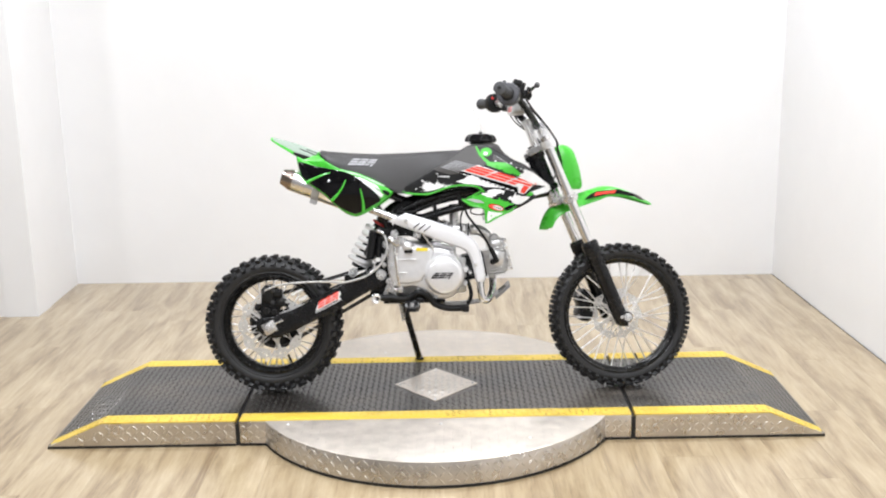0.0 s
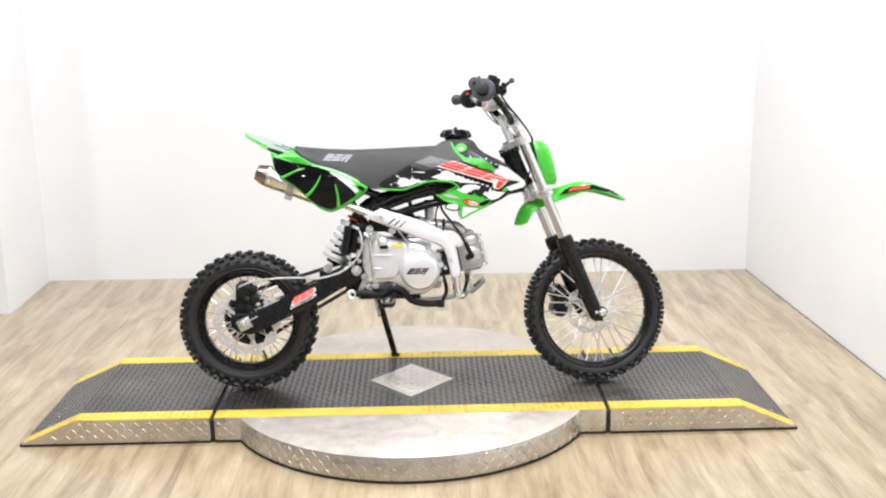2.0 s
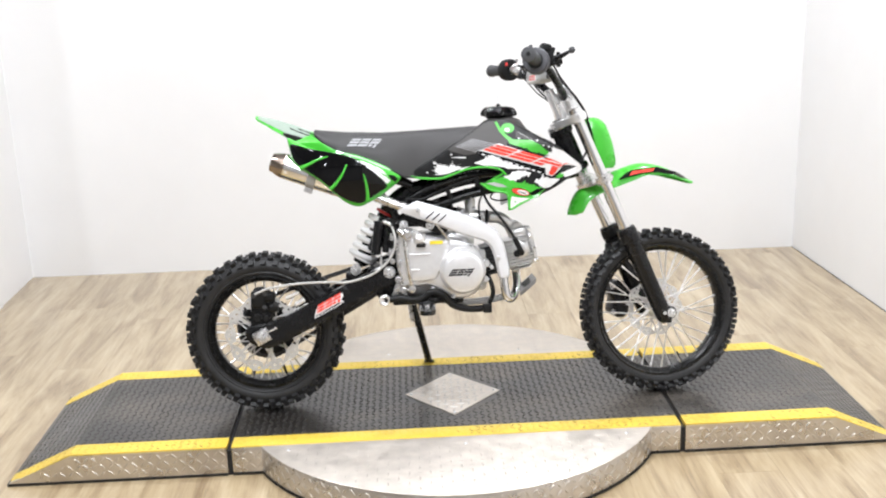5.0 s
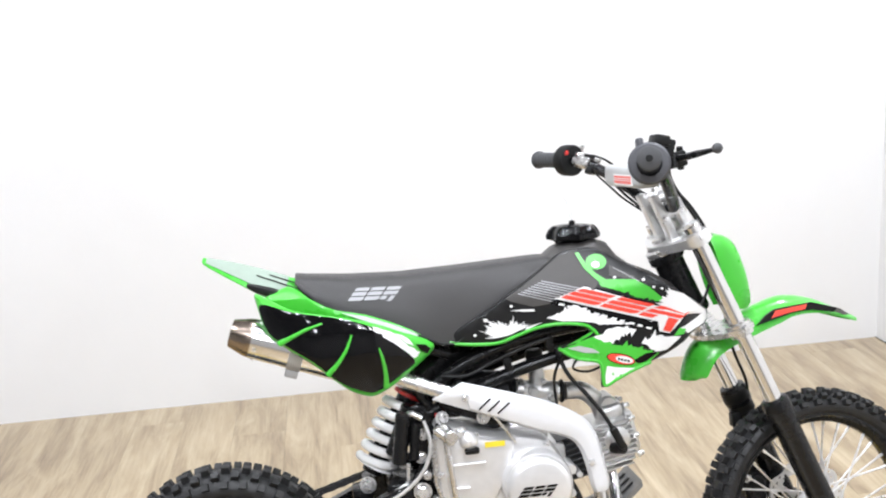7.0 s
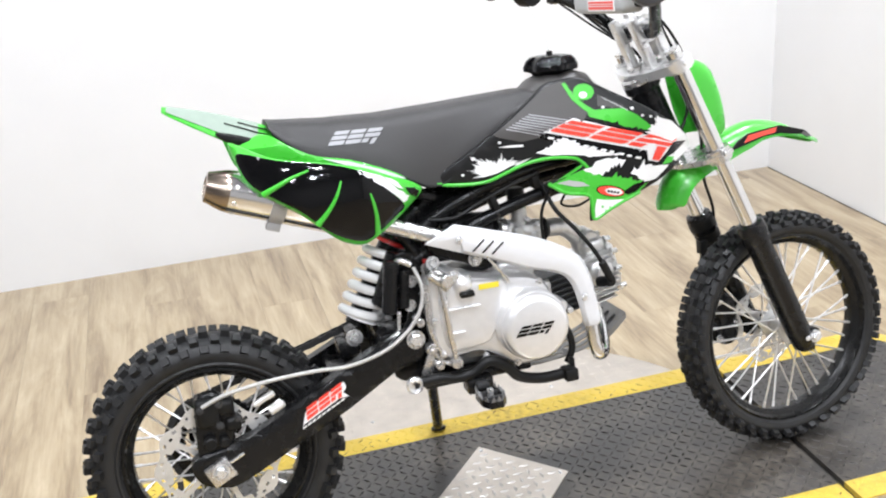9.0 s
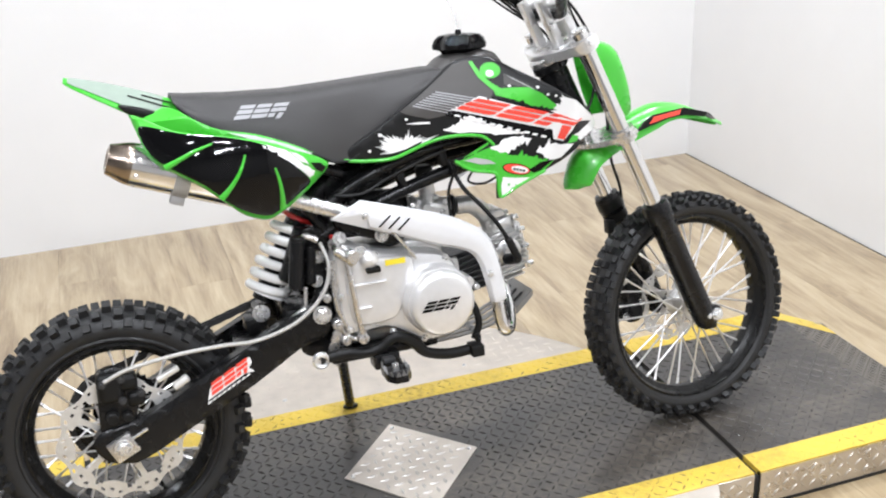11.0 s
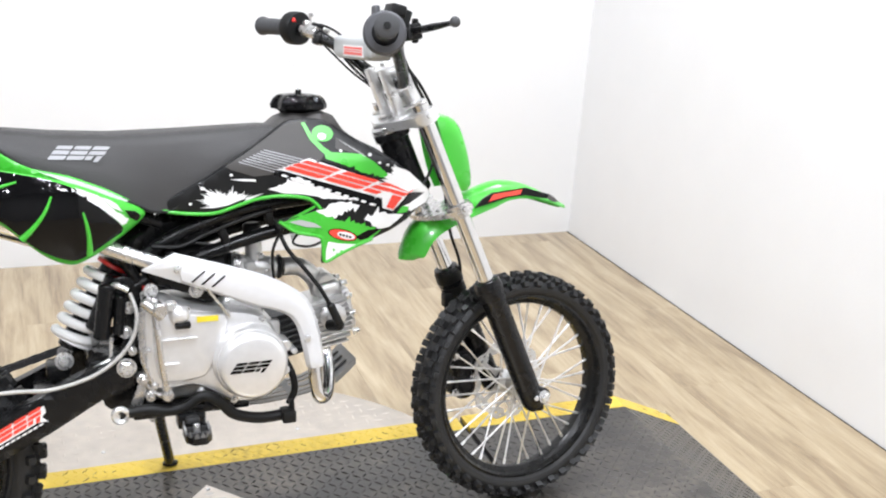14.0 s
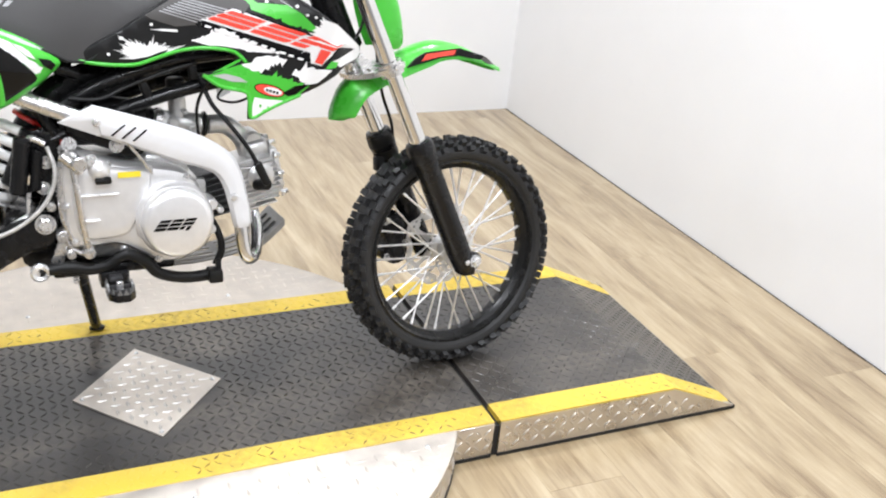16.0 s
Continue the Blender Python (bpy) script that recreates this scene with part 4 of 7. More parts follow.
lathe(bm, [(0, -0.009)] + [(0.009 * math.cos(a), 0.009 * math.sin(a)) for a in np.linspace(-1.4, 1.4, 9)] + [(0, 0.009)], (0.3205, -0.384, 1.0168), (0, 0, 1), 14)
part("lever_ball", bm, GRIP, lever)
bm = B()
lathe(bm, [(0.012, -0.004), (0.032, -0.004), (0.035, 0.0), (0.035, 0.024), (0.031, 0.028), (0.012, 0.028)], Vector((0.2495, 0.252, 1.0175)), Vector((-0.043, 0.124, 0.0073)), 28)
sw = part("switch_housing", bm, BLACKPL, bars, "black switch housing with a red stop button")
bm = B()
rod(bm, (0.237, 0.250, 1.033), (0.230, 0.243, 1.037), 0.007, 16, edge=0.002)
part("stop_button", bm, REDP, sw, "red engine stop button")
bm = B()
rod(bm, (0.256, 0.244, 1.016), (0.276, 0.205, 1.006), 0.0145, 16, edge=0.002)
box(bm, (-0.010, -0.008, -0.006), (0.012, 0.008, 0.010), 0.003, Matrix.Translation((0.262, 0.225, 1.024)))
rod(bm, (0.268, 0.226, 1.024), (0.296, 0.190, 1.010), 0.0042, 10)
rod(bm, (0.270, 0.218, 1.000), (0.282, 0.200, 0.984), 0.005, 10, edge=0.001)
tube(bm, [(0.264, 0.225, 1.022), (0.266, 0.222, 1.034), (0.267, 0.220, 1.044)], 0.0034, 8)
lathe(bm, [(0, 0.0), (0.0055, 0.0), (0.0055, 0.006), (0, 0.007)], (0.267, 0.220, 1.042), (0, 0, 1), 12)
part("choke_lever", bm, STEEL, bars, "small silver lever bracket")
bm = B()
box(bm, (-0.008, -0.010, -0.012), (0.010, 0.010, 0.006), 0.003, Matrix.Translation((0.276, 0.205, 0.996)) @ pose(0, 0, 0, 0, 20, 30))
rod(bm, (0.262, 0.235, 1.030), (0.284, 0.196, 1.020), 0.0045, 10, edge=0.001)
part("lever_clamp", bm, BLACKPL, bars, "black clamp of the left lever")
for pts in ([(0.268, 0.226, 1.026), (0.286, 0.190, 1.022), (0.306, 0.150, 1.004), (0.322, 0.110, 0.975), (0.345, 0.070, 0.930)], [(0.270, 0.215, 0.998), (0.290, 0.165, 0.985), (0.312, 0.120, 0.958), (0.350, 0.070, 0.905)]):
    bm = B()
    tube(bm, pts, 0.0026, 8, 6)
    part("control_cable", bm, BLACKPL, bars, "thin black control cable")
# crossbar pad
bm = B()
rod(bm, (0.308, -0.165, 0.967), (0.308, 0.165, 0.977), 0.008, 12)
part("crossbar", bm, BLACK, bars)
bm = B()
box(bm, (-0.026, -0.105, -0.022), (0.026, 0.105, 0.022), 0.013, Matrix.Translation((0.300, 0, 0.977)) @ pose(0, 0, 0, 1.7, 0, 0), seg=4)
pad = part("bar_pad", bm, GREYV, bars, "silver-grey crossbar pad with a red print")
bm = B()
box(bm, (-0.0270, -0.078, -0.016), (-0.0245, 0.033, 0.005), 0, Matrix.Translation((0.300, 0, 0.977)) @ pose(0, 0, 0, 1.7, 0, 0))
pad_print = part("pad_print", bm, WHITEV, pad, "white-edged red print")
for za, zb in ((-0.0130, -0.0075), (-0.0060, -0.0035), (-0.0020, 0.0022)):
    bm = B()
    box(bm, (-0.0276, -0.074, za), (-0.0262, 0.029, zb), 0, Matrix.Translation((0.300, 0, 0.977)) @ pose(0, 0, 0, 1.7, 0, 0))
    part("print_bar", bm, REDV, pad_print)
# risers and clamps
for s in (-1, 1):
    bm = B()
    m = Matrix.Translation((0.356, s * 0.038, 0.914)) @ Matrix(((fn.x, 0, -fd.x), (0, 1, 0), (fn.z, 0, -fd.z))).to_4x4()
    box(bm, (-0.027, -0.012, -0.070), (-0.010, 0.012, 0.032), 0.003, m)
    box(bm, (0.010, -0.012, -0.070), (0.027, 0.012, 0.032), 0.003, m)
    box(bm, (-0.027, -0.012, -0.020), (0.027, 0.012, -0.011), 0.002, m)
    box(bm, (-0.024, -0.012, 0.011), (0.024, 0.012, 0.024), 0.003, m)
    box(bm, (-0.030, -0.018, -0.076), (0.030, 0.018, -0.064), 0.003, m)
    part("handlebar_riser", bm, POLISH, bike, "tall machined aluminium bar riser")
bm = B()
m = Matrix.Translation((0.356, 0, 0.914)) @ Matrix(((fn.x, 0, -fd.x), (0, 1, 0), (fn.z, 0, -fd.z))).to_4x4()
box(bm, (0.0275, -0.035, -0.070), (0.0315, 0.035, 0.02), 0.002, m)
part("riser_plate", bm, POLISH, bike, "plain aluminium plate between the risers")
# cables
for name, pts, r, mat in (
    ("throttle_cable", [(0.268, -0.22, 0.998), (0.305, -0.14, 0.985), (0.355, -0.075, 0.950), (0.402, -0.055, 0.900), (0.432, -0.045, 0.84), (0.425, -0.05, 0.75), (0.388, -0.055, 0.69)], 0.003, BLACKPL),
    ("brake_hose", [(0.300, -0.21, 1.0), (0.34, -0.11, 0.965), (0.395, -0.03, 0.915), (0.440, 0.0, 0.85), (0.448, -0.035, 0.76), (0.452, -0.05, 0.70), (0.50, 0.03, 0.60), (0.545, 0.075, 0.50), (0.52, 0.098, 0.40), (0.525, 0.085, 0.32)], 0.0034, BLACKPL),
    ("switch_wire", [(0.285, 0.20, 1.0), (0.300, 0.14, 0.968), (0.315, 0.09, 0.935), (0.345, 0.06, 0.90), (0.385, 0.05, 0.86), (0.395, 0.045, 0.78)], 0.0028, BLACKPL),
    ("clutch_wire", [(0.282, 0.20, 0.988), (0.296, 0.12, 0.950), (0.31, 0.075, 0.925), (0.36, 0.055, 0.885)], 0.0022, BLACKPL),
):
    bm = B()
    tube(bm, pts, r, 8, 8)
    part(name, bm, mat, bike)

# the whole front end stands turned a little to the left about the steering stem
STEER, BAR_STEER = 6.8, 2.6                      # the bar is clamped a little askew
stem = FT - fn * 0.038
steered = lambda deg: Matrix.Translation(stem) @ Matrix.Rotation(radians(deg), 4, -fd) @ Matrix.Translation(-stem)
turn_m = steered(STEER)
LOWER = ("front_wheel", "fork_leg", "front_axle", "pinch_bolt", "upper_triple_clamp", "lower_triple_clamp", "stem_nut", "front_fender")
UPPER = ("front_plate", "handlebar", "handlebar_riser", "riser_plate", "throttle_cable", "brake_hose", "switch_wire", "clutch_wire")
for ob in bike.children:
    kind_name = ob.name.split(".")[0]
    if kind_name in LOWER + UPPER:
        ob.matrix_basis = steered(STEER if kind_name in LOWER else BAR_STEER) @ ob.matrix_basis

# ---------------------------------------------------------------- seat, tank, rear fender
def seat_ring(x):
    zt = np.interp(x, [-0.39, -0.36, -0.28, -0.18, -0.08, 0.02, 0.10, 0.127], [0.844, 0.839, 0.831, 0.826, 0.828, 0.832, 0.835, 0.831])
    zb = np.interp(x, [-0.39, -0.376, -0.347, -0.31, -0.252, -0.194, -0.155, -0.115, -0.085, -0.012, 0.045, 0.10, 0.127], [0.842, 0.826, 0.798, 0.775, 0.758, 0.736, 0.715, 0.694, 0.694, 0.752, 0.786, 0.812, 0.826])
    wt = np.interp(x, [-0.39, -0.30, -0.1, 0.05, 0.127], [0.045, 0.060, 0.068, 0.058, 0.048])
    wb = np.interp(x, [-0.39, -0.30, -0.15, 0.0, 0.127], [0.058, 0.085, 0.098, 0.088, 0.066])
    zt, zb, wt, wb = map(float, (zt, zb, wt, wb))
    r = min(0.016, (zt - zb) * 0.4)
    half = [(0.0, zt + 0.002), (wt * 0.5, zt + 0.0015), (wt * 0.82, zt - r * 0.12), (wt * 0.96, zt - r * 0.5), (wt + (wb - wt) * 0.12 + 0.002, zt - r - 0.004)]
    half += [(wt + (wb - wt) * k + 0.006 * math.sin(math.pi * k), zt - r + (zb - zt + r) * k) for k in (0.3, 0.55, 0.8, 1.0)]
    ring = [(x, -y, z) for y, z in half] + [(x, y, z) for y, z in reversed(half)][:-1]
    return ring


bm = B()
xs = list(np.linspace(-0.380, 0.127, 48))
loft(bm, [seat_ring(x) for x in xs])
seat = part("seat", bm, SEATV, bike, "long charcoal vinyl seat with grained cover", sharp=50)


def seat_y(x, z):
    ring = [p for p in seat_ring(x)[:9]]
    zs = [p[2] for p in reversed(ring)]
    return float(np.interp(z, zs, [p[1] for p in reversed(ring)]))


block_mark(seat, (-0.284, 0.792), -0.05, 0.0225, seat_y, (SILVERV, SILVERV, SILVERV), backing=False, lift=0.0022, long=1.28, slant=0.7)
# welt along the seat's edge
bm = B()
tube(bm, [(float(x), seat_ring(float(x))[8][1] - 0.001, seat_ring(float(x))[8][2]) for x in np.linspace(-0.376, 0.122, 30)], 0.0028, 8, 2)
part("seat_welt", bm, BLACKPL, seat)

bm = B()
tube(bm, [(p[0] + 0.001, p[1], p[2]) for p in seat_ring(0.126)[8::-1]] + [(p[0] + 0.001, -p[1], p[2]) for p in seat_ring(0.126)[1:9]], 0.0042, 8, 2)
part("seat_front_welt", bm, BLACKPL, seat, "black rolled front edge of the seat")

bm = B()
rings = []
for x, zt, zb, w, r in ((0.105, 0.835, 0.70, 0.052, 0.5), (0.125, 0.850, 0.70, 0.060, 0.5), (0.15, 0.860, 0.70, 0.064, 0.5), (0.20, 0.864, 0.70, 0.066, 0.5), (0.232, 0.852, 0.70, 0.064, 0.5), (0.250, 0.826, 0.70, 0.060, 0.5), (0.275, 0.806, 0.70, 0.056, 0.5), (0.320, 0.785, 0.70, 0.050, 0.5), (0.360, 0.758, 0.70, 0.045, 0.5), (0.378, 0.735, 0.70, 0.040, 0.5)):
    half = []
    for k in range(9):
        a = math.pi / 2 * k / 8
        half.append((w * math.sin(a) ** 0.7, zb + (zt - zb) * (0.45 + 0.55 * math.cos(a) ** 0.6)))
    half.append((w * 1.12, zb))
    rings.append([(x, -y, z) for y, z in half] + [(x, y, z) for y, z in reversed(half)][:-1])
loft(bm, rings)
tank = part("fuel_tank", bm, TANKGREY, bike, "textured dark grey plastic fuel tank", sharp=50)
# tank cap with lobes
bm = B()
cx, cz = 0.172, 0.861
ca = Vector((0.03, 0, 1)).normalized()
prof = [(0.030, -0.010), (0.040, 0.0), (0.051, 0.003), (0.052, 0.010), (0.047, 0.021), (0.040, 0.028), (0.022, 0.031), (0, 0.032)]
u, v, dd = basis(ca)
rows = []
for r, h in prof:
    row = []
    for k in range(72):
        a = 2 * math.pi * k / 72
        lobes = 1 + (0.07 * math.cos(8 * a) if r > 0.041 else 0.05 * math.cos(8 * a) * (r > 0.03))
        row.append(bm.verts.new(Vector((cx, 0, cz)) + dd * h + (u * math.cos(a) + v * math.sin(a)) * max(r, 0.0005) * lobes))
    rows.append(row)
for p, q in zip(rows, rows[1:]):
    for k in range(72):
        bm.faces.new((p[k], p[(k + 1) % 72], q[(k + 1) % 72], q[k]))
bm.faces.new(rows[-1])
cap = part("tank_cap", bm, GLOSSBLK, tank, "glossy black lobed fuel cap")
bm = B()
rod(bm, (0.172, 0, 0.890), (0.172, 0, 0.899), 0.006, 12, edge=0.001)
part("vent_nipple", bm, BLACKPL, cap)
bm = B()
tube(bm, [(0.172, 0, 0.897), (0.168, 0.004, 0.930), (0.155, 0.010, 0.962), (0.146, 0.014, 0.985)], 0.0022, 8, 6)
part("vent_hose", bm, CLEAR, bike, "thin clear vent hose")

# rear fender
spine_r = [(-0.553, 0.889), (-0.50, 0.875), (-0.44, 0.855), (-0.38, 0.832), (-0.30, 0.806), (-0.22, 0.785)]
rf = fender("rear_fender", spine_r, [0.008, 0.034, 0.050, 0.058, 0.062, 0.066, 0.068], [0.004, 0.022, 0.036, 0.042, 0.044, 0.044], GREEN, "lime green rear mudguard", crown=0.003, power=1.25)
TAILW, TAILD = [0.008, 0.034, 0.050, 0.058, 0.062, 0.066, 0.068], [0.004, 0.022, 0.036, 0.042, 0.044, 0.044]
fender("tail_decal", spine_r, TAILW, TAILD, PALEV, "pale grey-green sticker over the mudguard", 0.0006, 0.003, 1.25, rf, 0.84, 0.0012, (1, 11))
def tail_line(name, u, i0, i1, radius, mat, label):
    """A thin printed line along the rear mudguard, at a share u of its half width."""
    path = curve_pts([(x, 0, z) for x, z in spine_r], 5)
    q = np.linspace(0, 1, len(path))
    w, d = np.interp(q, np.linspace(0, 1, len(TAILW)), TAILW), np.interp(q, np.linspace(0, 1, len(TAILD)), TAILD)
    e = abs(u) ** 1.25
    pts = [path[i] + Vector((0, w[i] * u * (1 - 0.10 * e), 0.0035 - d[i] * e + 0.003 * (1 - u * u))) for i in range(i0, i1)]
    bm = B()
    tube(bm, pts, radius, 8, 2)
    part(name, bm, mat, rf, label)


tail_line("tail_stripe", 0.30, 6, 13, 0.0016, REDV, "thin red printed line")
tail_line("tail_stripe", -0.50, 9, 16, 0.0012, BLACKPL, "thin dark printed line")
tail_line("tail_stripe", -0.30, 11, 16, 0.0012, BLACKPL, "thin dark printed line")
# dark tail insert and the green bracket under the tail
bm = B()
sheet(bm, soft([(-0.470, 0.838), (-0.44, 0.831), (-0.41, 0.820), (-0.385, 0.808), (-0.385, 0.800), (-0.42, 0.808), (-0.458, 0.823)], 4), lambda x, z: -0.062, 0.02, 0.004, 0.006)
part("tail_insert", bm, BLACKPL, bike, "black plastic tail vent")

# ---------------------------------------------------------------- side panel, exhaust side
def panel_y(x, z):
    t = max(0.0, min(1.0, (-0.125 - x) / 0.13))
    tail = max(0.0, min(1.0, (-0.33 - x) / 0.13))
    return -0.088 - 0.052 * (t * t * (3 - 2 * t)) + 0.045 * tail * tail - 0.027 * math.sin(math.pi * max(0, min(1, (z - 0.62) / 0.19)))


PANEL = [(-0.455, 0.822), (-0.449, 0.790), (-0.434, 0.750), (-0.400, 0.722), (-0.354, 0.689), (-0.318, 0.654), (-0.290, 0.630), (-0.256, 0.617), (-0.225, 0.627), (-0.186, 0.648), (-0.149, 0.674), (-0.131, 0.692), (-0.138, 0.704), (-0.160, 0.717), (-0.189, 0.730), (-0.240, 0.755), (-0.315, 0.775), (-0.385, 0.790), (-0.430, 0.812)]
for far in (False, True):
    bm = B()
    sheet(bm, soft(PANEL, 4), panel_y, 0.004, 0.010, 0.012, far=far)
    p = part("side_panel", bm, GREEN, bike, "lime green side panel with gloss black inserts" if not far else "lime green left side panel")
    if not far:
        side_panel = p
over = lambda d: (lambda x, z: panel_y(x, z) - d)
INSERT = [(-0.447, 0.801), (-0.441, 0.772), (-0.427, 0.749), (-0.400, 0.729), (-0.354, 0.697), (-0.320, 0.662), (-0.290, 0.640), (-0.256, 0.627), (-0.232, 0.634), (-0.190, 0.658), (-0.170, 0.674), (-0.198, 0.707), (-0.228, 0.740), (-0.260, 0.758), (-0.312, 0.774), (-0.385, 0.789), (-0.430, 0.803)]
bm = B()
sheet(bm, soft(INSERT, 3), over(0.0016), 0.001, 0.001, 0.004, res=0.010)
part("panel_insert", bm, INSERTBLK, side_panel, "gloss black insert")
for rib in ([(-0.414, 0.735), (-0.390, 0.746), (-0.365, 0.757), (-0.334, 0.766)], [(-0.332, 0.672), (-0.312, 0.692), (-0.295, 0.715), (-0.283, 0.741)], [(-0.228, 0.636), (-0.228, 0.665), (-0.231, 0.690), (-0.236, 0.712)]):
    bm = B()
    tube(bm, [(x, panel_y(x, z) - 0.001, z) for x, z in rib], [0.0062, 0.0042, 0.0032, 0.0018], 10, 6)
    part("panel_rib", bm, GREEN, side_panel, "thin lime green rib")
for o, m in (
    ([(-0.245, 0.752), (-0.238, 0.741), (-0.20, 0.712), (-0.172, 0.680), (-0.163, 0.683), (-0.176, 0.700), (-0.192, 0.718), (-0.21, 0.737)], WHITEV),
    ([(-0.206, 0.734), (-0.185, 0.712), (-0.170, 0.704), (-0.180, 0.719), (-0.192, 0.728)], WHITEV),
    ([(-0.158, 0.692), (-0.146, 0.684), (-0.139, 0.693), (-0.148, 0.702), (-0.166, 0.706)], GLOSSBLK),
):
    bm = B()
    sheet(bm, o, over(0.0024), 0.001, res=0.012)
    part("panel_decal", bm, m, side_panel)

# green tail side that runs forward under the seat, white at its front
TAILS = [(-0.440, 0.809), (-0.418, 0.819), (-0.398, 0.826), (-0.380, 0.822), (-0.364, 0.811), (-0.347, 0.799), (-0.312, 0.780), (-0.254, 0.765), (-0.196, 0.741), (-0.157, 0.720), (-0.128, 0.700), (-0.15, 0.700), (-0.19, 0.718), (-0.24, 0.744), (-0.315, 0.764), (-0.385, 0.778), (-0.432, 0.796)]
bm = B()
tails = lambda x, z: -0.072 - 0.028 * max(0, min(1, (x + 0.44) / 0.12)) + 1.4 * max(0.0, z - 0.808)
sheet(bm, soft(TAILS, 3), tails, 0.003, 0.003, 0.005, res=0.012)
ts = part("tail_side", bm, GREEN, bike, "lime green tail side under the seat")
bm = B()
sheet(bm, [(-0.300, 0.774), (-0.254, 0.7625), (-0.196, 0.7385), (-0.157, 0.718), (-0.165, 0.712), (-0.20, 0.727), (-0.245, 0.7495)], lambda x, z: tails(x, z) - 0.001, 0.001)
part("tail_decal", bm, WHITEV, ts)

# muffler and pipe
mx = Vector((0.935, 0, -0.355)).normalized()
m0 = Vector((-0.489, -0.092, 0.750))
bm = B()
lathe(bm, [(0.016, -0.004), (0.018, -0.018), (0.026, -0.016), (0.035, 0.012), (0.0365, 0.02), (0.0365, 0.024)], m0, mx, 36)
lathe(bm, [(0.016, -0.004), (0.0155, 0.05), (0, 0.05)], m0, mx, 24)
muffler = part("muffler", bm, TITAN, bike, "brushed steel muffler with a tinted end cone")
bm = B()
lathe(bm, [(0.0372, 0.024), (0.0372, 0.215), (0.030, 0.235), (0.020, 0.25), (0.0, 0.25)], m0, mx, 36)
part("muffler_can", bm, CHROME, muffler, "polished steel muffler can")
mu_, mv_, _ = basis(mx)
for k in range(8):
    a = 2 * math.pi * (k + 0.5) / 8
    out = mu_ * math.cos(a) + mv_ * math.sin(a)
    bm = B()
    lathe(bm, [(0, 0.0028), (0.003, 0.002), (0.0042, 0)], m0 + mx * 0.034 + out * 0.0370, out, 10)
    part("rivet", bm, BOLT, muffler)
bm = B()
lathe(bm, [(0.0374, 0.098), (0.0392, 0.099), (0.0392, 0.123), (0.0374, 0.124)], m0, mx, 36)
box(bm, (0.099, -0.012, -0.052), (0.123, 0.008, -0.036), 0.002, Matrix.Translation(m0) @ pose(0, 0, 0, 0, 20.8, 0))
part("muffler_strap", bm, STRAP, muffler, "grey mounting strap")
bm = B()
EX = [(0.204, -0.030, 0.405), (0.203, -0.07, 0.362), (0.188, -0.112, 0.330), (0.168, -0.132, 0.331), (0.160, -0.134, 0.368), (0.157, -0.132, 0.42), (0.146, -0.128, 0.475), (0.110, -0.122, 0.518), (0.03, -0.116, 0.552), (-0.06, -0.112, 0.583), (-0.127, -0.108, 0.608), (-0.205, -0.102, 0.640), (-0.27, -0.098, 0.667)]
tube(bm, EX, 0.0125, 16, 8)
header = part("exhaust_pipe", bm, CHROME, bike, "polished exhaust header pipe")
bm = B()
tube(bm, curve_pts(EX, 8)[72:89], 0.0143, 16, 1)
part("pipe_sleeve", bm, STEEL, header)
# white heat shield
SHIELD = [(-0.088, 0.627), (0.005, 0.598), (0.065, 0.577), (0.112, 0.553), (0.146, 0.526), (0.163, 0.490), (0.172, 0.445), (0.178, 0.405), (0.172, 0.390), (0.155, 0.386), (0.144, 0.394), (0.137, 0.430), (0.127, 0.470), (0.112, 0.494), (0.085, 0.508), (0.048, 0.520), (-0.015, 0.546), (-0.080, 0.573), (-0.146, 0.600)]


def shield_y(x, z):
    return -0.150


SH = [(x, z) for x, z in SHIELD]
bm = B()
out = [SH[0]] + [(p.x, p.y) for p in curve_pts([(a, b, 0) for a, b in SH[1:-1]], 4)] + [SH[-1]]
sheet(bm, out, shield_y, 0.0025, 0.014, 0.018, res=0.009)
shield = part("heat_shield", bm, WHITEP, bike, "white powder-coated exhaust heat shield")
for k in range(3):
    bm = B()
    x0, z0 = -0.062 + 0.0175 * k, 0.576 - 0.0055 * k
    sheet(bm, [(x0 - 0.002, z0), (x0 + 0.002, z0 - 0.001), (x0 + 0.024, z0 + 0.017), (x0 + 0.022, z0 + 0.019)], lambda x, z: -0.1508, 0.001)
    part("shield_slot", bm, GLOSSBLK, shield, "dark slot")
for x, z in ((-0.085, 0.600), (0.143, 0.452)):
    bm = B()
    lathe(bm, [(0, 0.004), (0.005, 0.003), (0.007, 0)], (x, -0.150, z), (0, -1, 0), 14)
    part("shield_screw", bm, BOLT, shield)

# ---------------------------------------------------------------- tank shroud with its graphics
def shroud_y(x, z):
    y = -0.092 - 0.058 * max(0.0, min(1.0, (x + 0.10) / 0.40))
    y += 0.33 * max(0.0, z - 0.775)
    y += 0.10 * max(0.0, 0.66 - z)
    y += 0.8 * max(0.0, x - 0.340) + 6.0 * max(0.0, x - 0.370) ** 2
    return y


